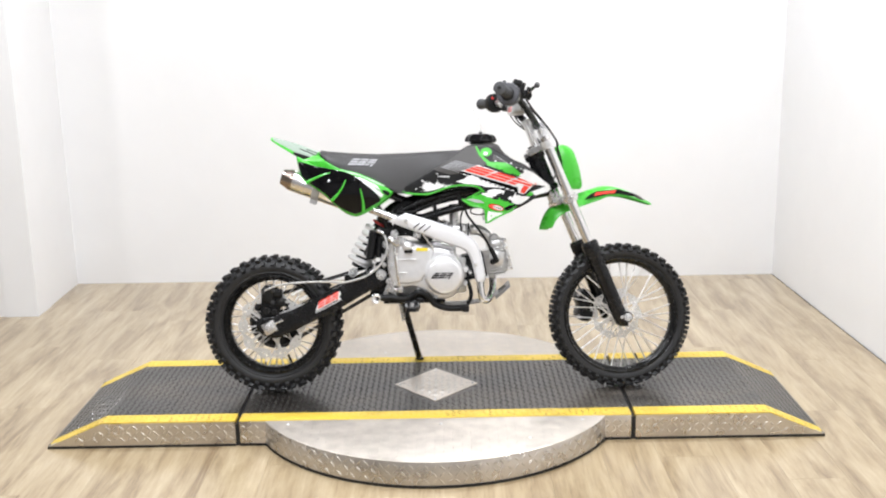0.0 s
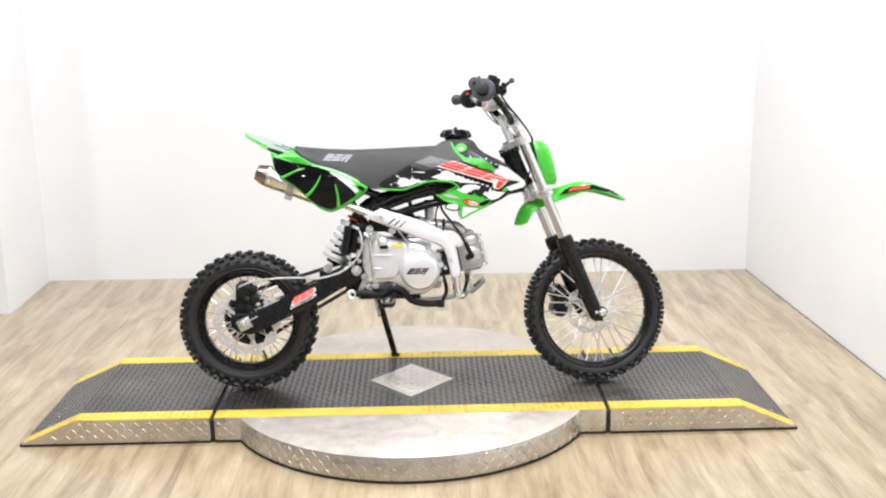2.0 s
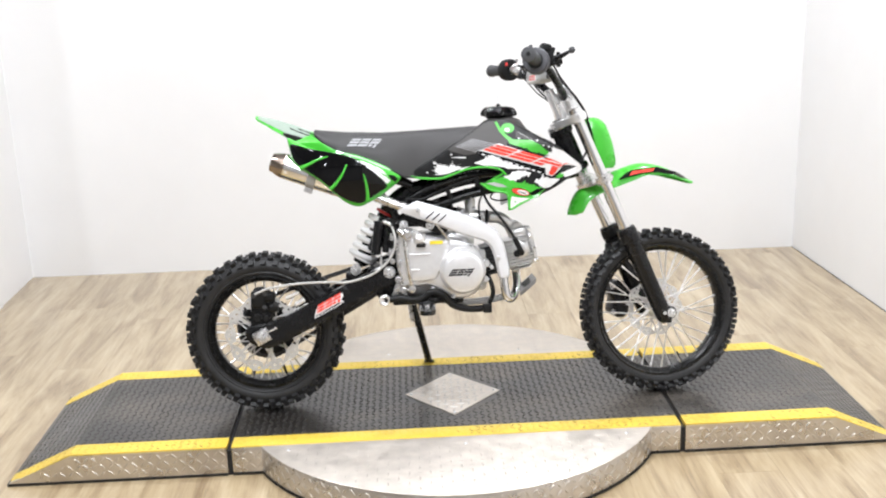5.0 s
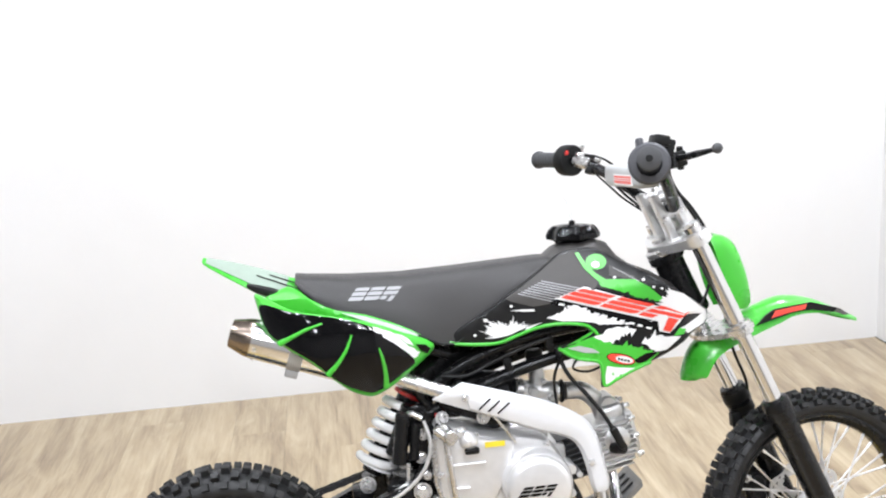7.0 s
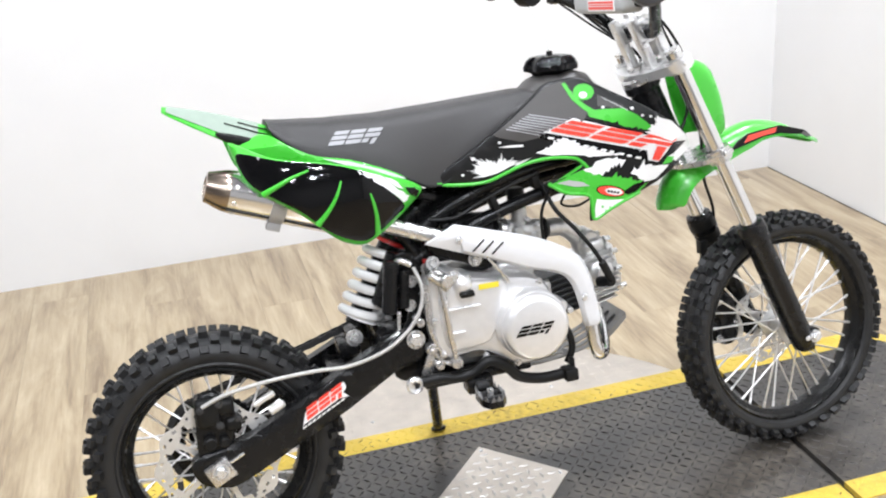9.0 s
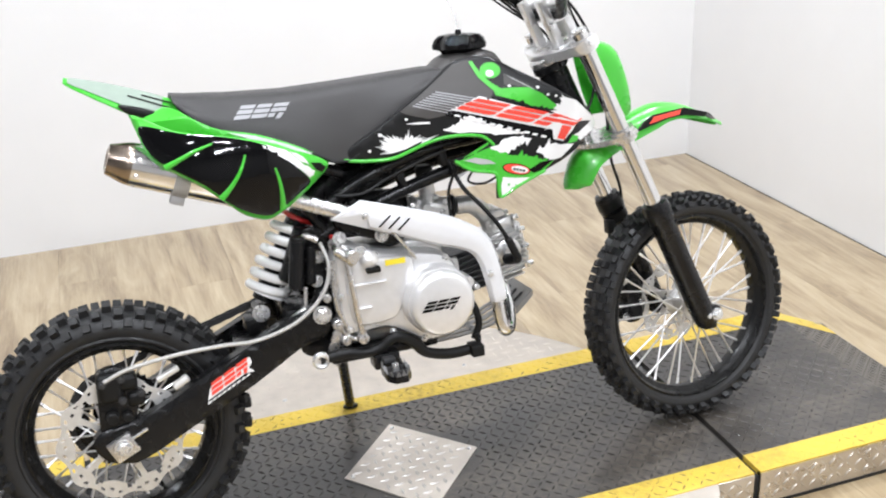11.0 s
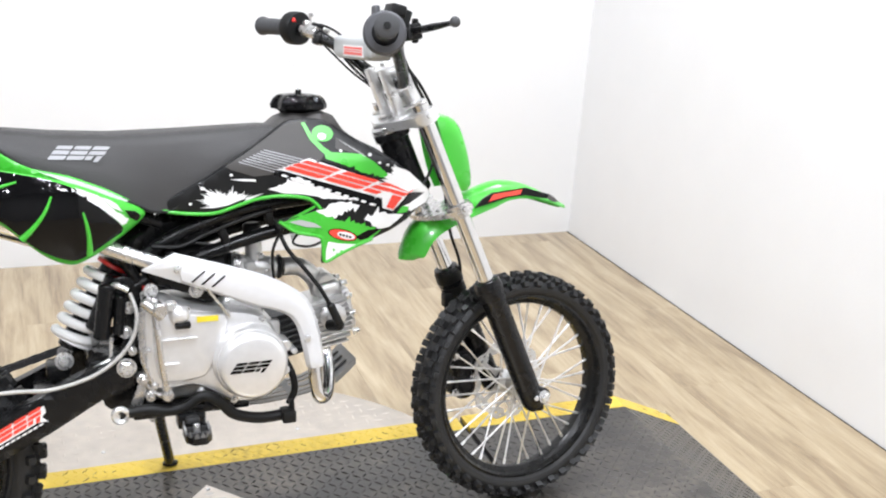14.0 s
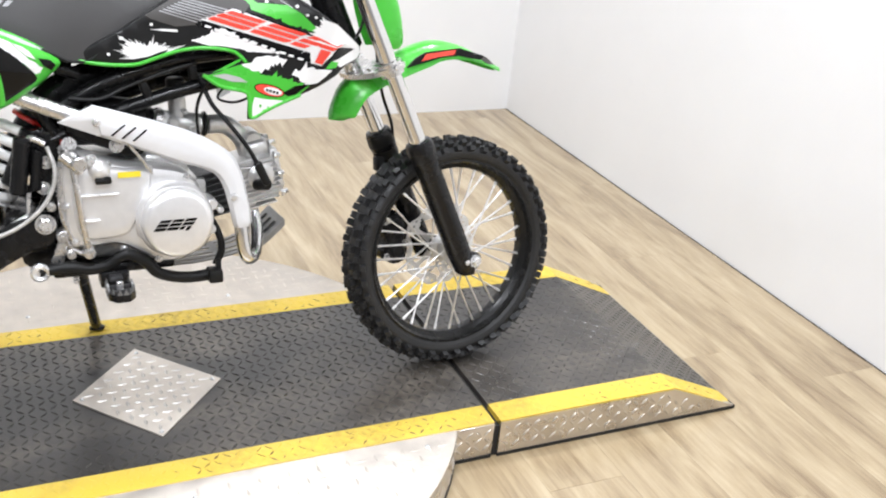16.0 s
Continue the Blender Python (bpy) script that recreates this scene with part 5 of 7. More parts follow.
SHROUD = [(0.048, 0.797), (0.085, 0.822), (0.118, 0.846), (0.150, 0.852), (0.190, 0.850), (0.236, 0.822), (0.290, 0.790), (0.338, 0.757), (0.376, 0.732), (0.402, 0.712), (0.408, 0.696), (0.394, 0.684), (0.364, 0.678), (0.338, 0.663), (0.305, 0.644), (0.240, 0.615), (0.185, 0.586), (0.179, 0.600), (0.177, 0.636), (0.132, 0.647), (0.100, 0.664), (0.100, 0.671), (0.132, 0.678), (0.163, 0.696), (0.150, 0.706), (0.110, 0.713), (0.060, 0.708), (0.018, 0.694), (-0.015, 0.685), (-0.080, 0.690), (-0.112, 0.700), (-0.085, 0.718), (-0.040, 0.742), (0.005, 0.770)]


def dense(pts, step=0.012):
    """A polygon's straight sides cut into short steps."""
    out = []
    for (ax, az), (bx, bz) in zip(pts, pts[1:] + pts[:1]):
        n = max(1, int(math.hypot(bx - ax, bz - az) / step))
        out += [(ax + (bx - ax) * k / n, az + (bz - az) * k / n) for k in range(n)]
    return out


for far in (False, True):
    bm = B()
    sheet(bm, soft([(x, min(z, 0.775)) for x, z in SHROUD] if far else SHROUD, 3), shroud_y, 0.004, 0.004, 0.006, far=far)
    p = part("tank_shroud", bm, WHITEV if far else GRAPHITE, bike, "black tank shroud with white, green and red graphics" if not far else "white-backed left tank shroud")
    if not far:
        shroud = p


def decal(pts, mat, d, name="shroud_decal", label="", owner=None, yf=None):
    f = yf or shroud_y
    bm = B()
    sheet(bm, pts, lambda x, z: f(x, z) - d, 0.0006, res=0.012)
    return part(name, bm, mat, owner or shroud, label)


def splash(base, spikes, seed, length=0.018):
    """A torn paint edge: a polyline of (x, z) broken into spikes to one side."""
    r = random.Random(seed)
    out = []
    for (ax, az), (bx, bz) in zip(base, base[1:]):
        n = max(2, int(math.hypot(bx - ax, bz - az) / spikes / 1.25))
        nx, nz = -(bz - az), bx - ax
        q = math.hypot(nx, nz)
        for k in range(n):
            t = k / n
            h = length * (r.random() ** 2.2 + 0.08) if k % 2 else -length * 0.1 * r.random()
            s = 0.55 * h * (0.5 + r.random())
            out.append((ax + (bx - ax) * t + nx / q * h + (bx - ax) / q * s, az + (bz - az) * t + nz / q * h + (bz - az) / q * s))
    out.append(base[-1])
    return out


# textured grey field at the rear, behind the pinstripes
decal(dense([(0.050, 0.795), (0.085, 0.819), (0.119, 0.843), (0.150, 0.849), (0.170, 0.824), (0.188, 0.792), (0.176, 0.775), (0.135, 0.768), (0.108, 0.757), (0.060, 0.752), (0.020, 0.765), (0.010, 0.771)]), TANKGREY, 0.0016, label="textured grey rear field")
# green moulded edge along the lower rim
edge_low = [(-0.100, 0.697), (-0.060, 0.691), (-0.012, 0.690), (0.022, 0.700), (0.062, 0.713), (0.105, 0.718), (0.150, 0.713), (0.168, 0.702), (0.176, 0.692)]
bm = B()
tube(bm, [(x, shroud_y(x, z) - 0.001, z - 0.002) for x, z in edge_low], 0.0034, 10, 6)
part("shroud_edge", bm, GREEN, shroud, "lime green moulded edge")
def burst(centre, a0, a1, inner, outer, count, seed, flat=0.8):
    """Torn paint rays round a centre, from one angle to another (degrees): points between inner and outer reach."""
    r = random.Random(seed)
    out = []
    ph = [r.uniform(0, 6.28) for _ in range(3)]
    for k in range(count * 2 + 1):
        a = radians(a0 + (a1 - a0) * (k + 0.75 * (r.random() - 0.5)) / (count * 2))
        wave = 1 + 0.16 * math.sin(2 * a + ph[0]) + 0.13 * math.sin(5 * a + ph[1]) + 0.08 * math.sin(9 * a + ph[2])
        q = inner * wave * r.uniform(0.82, 1.08) if k % 2 == 0 else inner * wave + (outer - inner) * (0.10 + 1.05 * r.random() ** 2.2)
        out.append((centre[0] + q * math.cos(a), centre[1] + q * flat * math.sin(a)))
    return out


# white nose, torn towards the rear
decal(dense([(0.399, 0.711), (0.404, 0.697), (0.392, 0.688), (0.362, 0.682), (0.346, 0.678), (0.330, 0.690)]) + [(0.316, 0.704)] + burst((0.338, 0.730), 215, 116, 0.042, 0.060, 13, 3, 0.8) + dense([(0.340, 0.755), (0.374, 0.729)]), WHITEV, 0.0019, label="white graphic with a torn edge")
# white streaks along the foot of the mark
decal(splash([(0.084, 0.7285), (0.1075, 0.7353), (0.1232, 0.7433), (0.1388, 0.7494), (0.150, 0.743), (0.165, 0.732), (0.1952, 0.7195), (0.218, 0.7125), (0.240, 0.7035)], 0.0032, 31, 0.0065) + splash([(0.240, 0.7035), (0.205, 0.7075), (0.1795, 0.7087), (0.1684, 0.7137), (0.1346, 0.7191), (0.112, 0.7202), (0.084, 0.7285)], 0.0036, 33, -0.002), WHITEV, 0.0024, label="white paint streaks")
decal([(0.017, 0.7475), (0.040, 0.7485), (0.062, 0.7470), (0.063, 0.7430), (0.040, 0.7445)], WHITEV, 0.0012, "paint_drop")
# white splash at the rear lower edge, its rays flying up and back
decal([(-0.036, 0.6985), (-0.012, 0.6975), (0.012, 0.7015), (0.034, 0.710), (0.058, 0.7175), (0.076, 0.7215)] + burst((0.016, 0.700), 24, 176, 0.043, 0.066, 24, 9, 0.60), WHITEV, 0.0012, label="white paint splash")
# green field on the upper edge with drips
decal([(0.186, 0.788), (0.195, 0.7925), (0.219, 0.7915), (0.253, 0.7885), (0.2754, 0.774), (0.290, 0.760), (0.300, 0.750)] + splash([(0.296, 0.743), (0.275, 0.748), (0.250, 0.756), (0.225, 0.7675), (0.200, 0.777)], 0.004, 41, -0.007) + [(0.188, 0.781)], GREEN, 0.0014, label="lime green graphic")
decal([(0.149, 0.845), (0.156, 0.846), (0.168, 0.821), (0.184, 0.804), (0.200, 0.792), (0.194, 0.783), (0.180, 0.795), (0.162, 0.815)], GREEN, 0.0026)
decal([(0.186 + 0.019 * math.cos(a), 0.826 + 0.0145 * math.sin(a)) for a in np.linspace(0, 6.28, 20)[:-1]], GREEN, 0.0024)
decal([(0.184 + 0.0075 * math.cos(a), 0.821 + 0.006 * math.sin(a)) for a in np.linspace(0, 6.28, 12)[:-1]], WHITEV, 0.0030)
decal(splash([(0.210, 0.818), (0.236, 0.804), (0.258, 0.788), (0.238, 0.792), (0.207, 0.799)], 0.004, 43, 0.003), TANKGREY, 0.0012, label="grey brushed field")
for k in range(5):
    decal([(0.214 + 0.008 * k, 0.815 - 0.0052 * k), (0.228 + 0.008 * k, 0.806 - 0.0052 * k), (0.227 + 0.008 * k, 0.8045 - 0.0052 * k)], GREYV, 0.0017, "brush_streak")
# green patch under the mark's tail
decal([(0.316, 0.676), (0.328, 0.690), (0.346, 0.692), (0.336, 0.678)], GREEN, 0.0024)
# pale pinstripes behind the mark
for k in range(8):
    q = k / 7
    ax_, az_ = 0.080 - 0.0455 * q, 0.800 - 0.020 * q
    bx_, bz_ = 0.148 - 0.0515 * q, 0.7815 - 0.021 * q
    decal(dense([(ax_, az_), (bx_, bz_), (bx_ - 0.0008, bz_ - 0.0021), (ax_ - 0.0008, az_ - 0.0021)]), SILVERV, 0.0030, "pinstripe")
for x, z, r in ((-0.030, 0.733, 0.004), (-0.052, 0.706, 0.003), (0.020, 0.756, 0.003), (0.100, 0.756, 0.0035), (0.300, 0.768, 0.003), (0.268, 0.787, 0.0035), (0.285, 0.772, 0.003), (0.318, 0.758, 0.003), (0.216, 0.795, 0.003)):
    decal([(x + r * math.cos(a), z + r * 0.8 * math.sin(a)) for a in np.linspace(0, 6.28, 10)[:-1]], WHITEV, 0.0018, "paint_drop")
# green lower fin with a torn upper edge, white tip and a small oval badge
decal(dense([(0.106, 0.667), (0.133, 0.675), (0.165, 0.692), (0.172, 0.700)]) + splash([(0.180, 0.690), (0.200, 0.668), (0.240, 0.662), (0.285, 0.645)], 0.0036, 12, 0.014) + dense([(0.268, 0.630), (0.238, 0.616), (0.186, 0.592), (0.181, 0.602), (0.179, 0.637), (0.133, 0.648), (0.104, 0.667)]), GREEN, 0.0016, label="lime green lower fin")
decal([(0.186, 0.592), (0.186, 0.612), (0.190, 0.628), (0.208, 0.624), (0.228, 0.622), (0.246, 0.620), (0.230, 0.6125), (0.208, 0.602)], WHITEV, 0.0022, label="white fin tip")
for x, z in ((0.200, 0.612), (0.214, 0.608), (0.206, 0.603)):
    decal([(x + 0.0022 * math.cos(a), z + 0.003 * math.sin(a)) for a in np.linspace(0, 6.28, 8)[:-1]], GREEN, 0.0026, "paint_drop")
bm = B()
tube(bm, [(x, shroud_y(x, z) - 0.0005, z) for x, z in ((0.102, 0.669), (0.133, 0.648), (0.174, 0.638), (0.181, 0.622), (0.182, 0.602), (0.187, 0.590), (0.212, 0.6035), (0.240, 0.617), (0.272, 0.6305))], 0.0036, 8, 6)
part("shroud_edge", bm, GREEN, shroud, "lime green moulded edge")
decal([(0.240, 0.6355), (0.262, 0.6475), (0.288, 0.650), (0.274, 0.640), (0.262, 0.6315), (0.248, 0.6285)], GLOSSBLK, 0.0024, label="black torn patch")
decal([(0.118, 0.668), (0.140, 0.671), (0.165, 0.664), (0.178, 0.655), (0.150, 0.657)], GREYV, 0.0022)
decal(splash([(0.168, 0.687), (0.186, 0.690), (0.192, 0.698), (0.2137, 0.702), (0.248, 0.6946)], 0.004, 71, 0.005) + splash([(0.246, 0.692), (0.226, 0.689), (0.220, 0.685), (0.208, 0.678), (0.192, 0.674), (0.176, 0.681), (0.168, 0.687)], 0.0038, 72, 0.009), WHITEV, 0.0022, label="white paint splash")
decal(splash([(0.288, 0.649), (0.274, 0.653), (0.264, 0.664), (0.258, 0.672), (0.272, 0.676), (0.288, 0.681), (0.304, 0.676)], 0.0036, 73, 0.014) + [(0.314, 0.676), (0.330, 0.674), (0.318, 0.664), (0.302, 0.652)], WHITEV, 0.0022, label="white paint splash")
ell = lambda cx, cz, a, b, t: [(cx + a * math.cos(k) * math.cos(t) - b * math.sin(k) * math.sin(t), cz + a * math.cos(k) * math.sin(t) + b * math.sin(k) * math.cos(t)) for k in np.linspace(0, 2 * math.pi, 25)[:-1]]
decal(ell(0.216, 0.640, 0.0275, 0.0105, -0.28), GLOSSBLK, 0.0026)
decal(ell(0.216, 0.640, 0.0255, 0.0090, -0.28), REDV, 0.0030, "badge_oval", "red oval badge")
decal(ell(0.222, 0.6385, 0.0165, 0.0064, -0.28), WHITEV, 0.0034, "badge_oval")
for k in range(4):
    decal([(0.210 + 0.006 * k, 0.6435 - 0.0018 * k), (0.214 + 0.006 * k, 0.6425 - 0.0018 * k), (0.213 + 0.006 * k, 0.638 - 0.0018 * k), (0.209 + 0.006 * k, 0.639 - 0.0018 * k)], GLOSSBLK, 0.0038, "badge_bar")
# the large red mark and the row of small bars under it
MT = -0.300
md, mu = Vector((math.cos(MT), math.sin(MT))), Vector((-math.sin(MT), math.cos(MT)))
block_mark(shroud, (0.1125, 0.7655), MT, 0.0258, shroud_y, (REDV, WHITEV, GLOSSBLK), lift=0.0046, long=2.74, slant=1.15, tail=((3.10, -0.72), (3.30, -0.72), (3.02, 0.285), (2.74, 0.285)))
bm = B()
sheet(bm, [(0.090, 0.762), (0.115, 0.766), (0.290, 0.706), (0.300, 0.692), (0.284, 0.689), (0.200, 0.718), (0.110, 0.749), (0.094, 0.755)], lambda x, z: shroud_y(x, z) - 0.0018, 0.0006, res=0.012)
part("text_ground", bm, GLOSSBLK, shroud, "black ground of the small print")
for k in range(11):
    p = Vector((0.106, 0.7525)) + Vector((math.cos(-0.345), math.sin(-0.345))) * (0.0168 * k)
    w = (0.0105, 0.0088, 0.0100, 0.0080)[k % 4]
    q = [p, p + md * w, p + md * (w + 0.002) + mu * 0.0038, p + md * 0.002 + mu * 0.0038]
    decal([tuple(v) for v in q], WHITEV, 0.0048, "small_bar")

# torn white patch on the front of the side panel
decal(splash([(-0.252, 0.754), (-0.226, 0.740), (-0.196, 0.720), (-0.170, 0.698), (-0.160, 0.690)], 0.005, 61, -0.007) + splash([(-0.166, 0.682), (-0.184, 0.694), (-0.205, 0.714), (-0.238, 0.740)], 0.005, 62, -0.005), WHITEV, 0.0028, "panel_decal", "torn white graphic", side_panel, panel_y)

# ---------------------------------------------------------------- frame
for name, pts, r in (
    ("frame_backbone", [(0.395, 0, 0.735), (0.30, 0, 0.722), (0.15, 0, 0.700), (0.0, 0, 0.672), (-0.12, 0, 0.640), (-0.175, 0, 0.590)], 0.026),
    ("frame_tube", [(0.40, -0.035, 0.685), (0.28, -0.055, 0.664), (0.10, -0.062, 0.640), (-0.05, -0.062, 0.598), (-0.15, -0.058, 0.555)], 0.0125),
    ("frame_tube", [(0.40, 0.035, 0.685), (0.28, 0.055, 0.664), (0.10, 0.062, 0.640), (-0.05, 0.062, 0.598), (-0.15, 0.058, 0.555)], 0.0125),
    ("frame_tube", [(0.18, -0.058, 0.700), (0.06, -0.066, 0.688), (-0.06, -0.066, 0.652), (-0.13, -0.060, 0.612)], 0.0125),
    ("frame_tube", [(0.18, 0.058, 0.700), (0.06, 0.066, 0.688), (-0.06, 0.066, 0.652), (-0.13, 0.060, 0.612)], 0.0125),
    ("subframe_tube", [(-0.10, -0.060, 0.668), (-0.22, -0.060, 0.715), (-0.34, -0.055, 0.766), (-0.42, -0.045, 0.800)], 0.011),
    ("subframe_tube", [(-0.10, 0.060, 0.668), (-0.22, 0.060, 0.715), (-0.34, 0.055, 0.766), (-0.42, 0.045, 0.800)], 0.011),
    ("subframe_tube", [(-0.145, -0.060, 0.565), (-0.20, -0.060, 0.65), (-0.27, -0.058, 0.73)], 0.010),
    ("subframe_tube", [(-0.145, 0.060, 0.565), (-0.20, 0.060, 0.65), (-0.27, 0.058, 0.73)], 0.010),
):
    bm = B()
    tube(bm, pts, r, 16, 6)
    part(name, bm, BLACK, bike, "black painted steel frame tube")
for s in (-1, 1):
    bm = B()
    y = lambda x, z: -0.068
    sheet(bm, soft([(-0.185, 0.575), (-0.135, 0.56), (-0.128, 0.50), (-0.140, 0.43), (-0.135, 0.36), (-0.165, 0.325), (-0.215, 0.340), (-0.205, 0.40), (-0.175, 0.46), (-0.190, 0.52)], 4), y, 0.008, 0.002, 0.004, far=s > 0)
    plate = part("pivot_plate", bm, BLACK, bike, "black frame plate at the swingarm pivot")
    for x, z, r in ((-0.164, 0.519, 0.0078), (-0.172, 0.474, 0.0078), (-0.150, 0.385, 0.005)):
        bm = B()
        bolt(bm, (x, s * 0.068, z), (0, s, 0), r, 0.006)
        part("plate_bolt", bm, BOLT, plate)
# dark web plates between the frame tubes, under the tank
bm = B()
sheet(bm, soft([(-0.12, 0.655), (-0.04, 0.668), (0.06, 0.700), (0.16, 0.712), (0.24, 0.700), (0.18, 0.672), (0.06, 0.660), (-0.05, 0.625), (-0.12, 0.595)], 4), lambda x, z: -0.030, 0.06)
part("frame_web", bm, BLACK, bike, "black pressed frame section")

# ---------------------------------------------------------------- swingarm, chain, rear brake
SW = [(-0.610, 0.252), (-0.594, 0.221), (-0.560, 0.207), (-0.524, 0.209), (-0.424, 0.255), (-0.312, 0.308), (-0.219, 0.360), (-0.172, 0.373), (-0.155, 0.400), (-0.165, 0.432), (-0.222, 0.423), (-0.324, 0.377), (-0.390, 0.347), (-0.490, 0.297), (-0.560, 0.280), (-0.598, 0.272)]
for far in (False, True):
    bm = B()
    sheet(bm, soft(SW, 3), lambda x, z: -0.098 + 0.0 * x, 0.026, 0.004, 0.008, far=far)
    arm = part("swingarm", bm, BLACK, bike, "black box-section swingarm")
    if not far:
        swingarm = arm
bm = B()
box(bm, (-0.335, -0.078, 0.322), (-0.275, 0.078, 0.364), 0.008)
box(bm, (-0.24, -0.072, 0.368), (-0.15, 0.072, 0.428), 0.010)
part("swingarm_bridge", bm, BLACK, bike, "black swingarm cross member")
bm = B()
sheet(bm, [(-0.404, 0.292), (-0.396, 0.318), (-0.386, 0.329), (-0.318, 0.3635), (-0.315, 0.352), (-0.322, 0.343), (-0.312, 0.334), (-0.330, 0.333), (-0.402, 0.296)], lambda x, z: -0.0985, 0.001)
swd = part("swingarm_decal", bm, WHITEV, swingarm, "white-edged red sticker")
block_mark(swd, (-0.394, 0.304), 0.475, 0.021, lambda x, z: -0.0988, (REDV, WHITEV, REDV), backing=False, lift=0.0006, long=1.25)
for k in range(9):
    bm = B()
    p = Vector((-0.404, 0.288)) + Vector((math.cos(0.46), math.sin(0.46))) * 0.0105 * k
    sheet(bm, [(p.x, p.y), (p.x + 0.007, p.y + 0.0035), (p.x + 0.008, p.y + 0.0075), (p.x + 0.001, p.y + 0.004)], lambda x, z: -0.0986, 0.0008)
    part("small_bar", bm, WHITEV, swingarm)
bm = B()
bolt(bm, (-0.176, -0.100, 0.417), (0, -1, 0), 0.014, 0.012, 1.25)
part("pivot_bolt", bm, BOLT, swingarm, "large zinc pivot nut")
bm = B()
rod(bm, RW + Vector((0, -0.118, 0)), RW + Vector((0, 0.118, 0)), 0.007, 12)
bolt(bm, RW + Vector((0, -0.106, 0)), (0, -1, 0), 0.012, 0.012, 1.3)
bolt(bm, RW + Vector((0, 0.106, 0)), (0, 1, 0), 0.012, 0.012, 1.3)
part("rear_axle", bm, BOLT, bike, "zinc-plated axle with nuts")
for s in (-1, 1):
    bm = B()
    box(bm, (-0.026, -0.006, -0.020), (0.020, 0.006, 0.020), 0.002, Matrix.Translation(RW + Vector((0.002, s * 0.102, 0))) @ pose(0, 0, 0, 0, -25, 0))
    rod(bm, RW + Vector((0.0, s * 0.100, 0.004)), RW + Vector((0.045, s * 0.100, 0.024)), 0.0035, 8)
    part("chain_adjuster", bm, STEEL, bike, "zinc axle adjuster block")
# rear brake caliper and bracket
bm = B()
sheet(bm, soft([(-0.592, 0.262), (-0.590, 0.33), (-0.584, 0.378), (-0.555, 0.388), (-0.528, 0.370), (-0.518, 0.330), (-0.535, 0.280), (-0.560, 0.258)], 4), lambda x, z: -0.090, 0.016, 0.003, 0.006)
cal = part("rear_brake_caliper", bm, BLACK, bike, "black rear brake caliper and bracket")
bm = B()
box(bm, (-0.588, -0.104, 0.326), (-0.545, -0.045, 0.380), 0.010, seg=3)
box(bm, (-0.556, -0.100, 0.345), (-0.518, -0.060, 0.372), 0.008, seg=3)
box(bm, (-0.54, -0.100, 0.312), (-0.510, -0.064, 0.338), 0.008, seg=3)
rod(bm, (-0.570, -0.090, 0.300), (-0.570, -0.110, 0.300), 0.011, 14, edge=0.002)
rod(bm, (-0.545, -0.090, 0.296), (-0.545, -0.106, 0.296), 0.009, 14, edge=0.002)
part("caliper_body", bm, BLACKPL, cal)
for x, z in ((-0.578, 0.365), (-0.548, 0.33), (-0.545, 0.37), (-0.515, 0.338), (-0.565, 0.30)):
    bm = B()
    bolt(bm, (x, -0.104 if z > 0.31 else -0.09, z), (0, -1, 0), 0.005, 0.005)
    part("caliper_bolt", bm, DARKFIN, cal)
bm = B()
rod(bm, (-0.485, -0.096, 0.352), (-0.445, -0.096, 0.369), 0.006, 14, edge=0.002)
rod(bm, (-0.458, -0.094, 0.332), (-0.43, -0.094, 0.346), 0.0075, 12, edge=0.002)
part("caliper_pin", bm, DISCM, cal, "steel guide pins")
# brake hose looping to the master cylinder
bm = B()
tube(bm, [(-0.574, -0.105, 0.370), (-0.528, -0.108, 0.387), (-0.447, -0.108, 0.396), (-0.365, -0.108, 0.397), (-0.303, -0.108, 0.394), (-0.237, -0.110, 0.410), (-0.191, -0.112, 0.439), (-0.163, -0.112, 0.475), (-0.154, -0.108, 0.515), (-0.163, -0.095, 0.552)], 0.0037, 10, 6)
part("brake_line", bm, HOSE, bike, "braided silver brake line")
bm = B()
tube(bm, [(-0.165, -0.090, 0.556), (-0.185, -0.085, 0.566), (-0.195, -0.082, 0.556)], 0.006, 10)
part("brake_line_banjo", bm, BOLT, bike)
bm = B()
rod(bm, (-0.215, -0.084, 0.470), (-0.200, -0.084, 0.568), 0.0145, 20, edge=0.003)
rod(bm, (-0.186, -0.082, 0.475), (-0.178, -0.082, 0.545), 0.010, 16, edge=0.002)
part("rear_master_cylinder", bm, BLACK, bike, "black rear brake master cylinder")
bm = B()
rod(bm, (-0.197, -0.083, 0.470), (-0.202, -0.083, 0.425), 0.0035, 8)
rod(bm, (-0.202, -0.083, 0.430), (-0.255, -0.083, 0.402), 0.0042, 8)
part("brake_rod", bm, BOLT, bike)
# chain: links along both runs and round the sprocket
bm = B()
CX, CY, CZ = -0.085, 0.056, 0.443
a = Vector((RW.x, CY, RW.z))
b = Vector((CX, CY, CZ))
way = (b - a).normalized()
nrm = Vector((-way.z, 0, way.x))
runs = [(a + nrm * 0.090, b + nrm * 0.030), (b - nrm * 0.030, a - nrm * 0.090)]
links = []
for p, q in runs:
    n = int((q - p).length / 0.0127)
    links += [(p + (q - p) * ((k + 0.5) / n), (q - p).normalized()) for k in range(n)]
for k in range(21):
    t = math.atan2(nrm.z, nrm.x) + math.pi * (k + 0.5) / 21
    r = Vector((math.cos(t), 0, math.sin(t)))
    links.append((a + r * 0.091, Vector((-r.z, 0, r.x))))
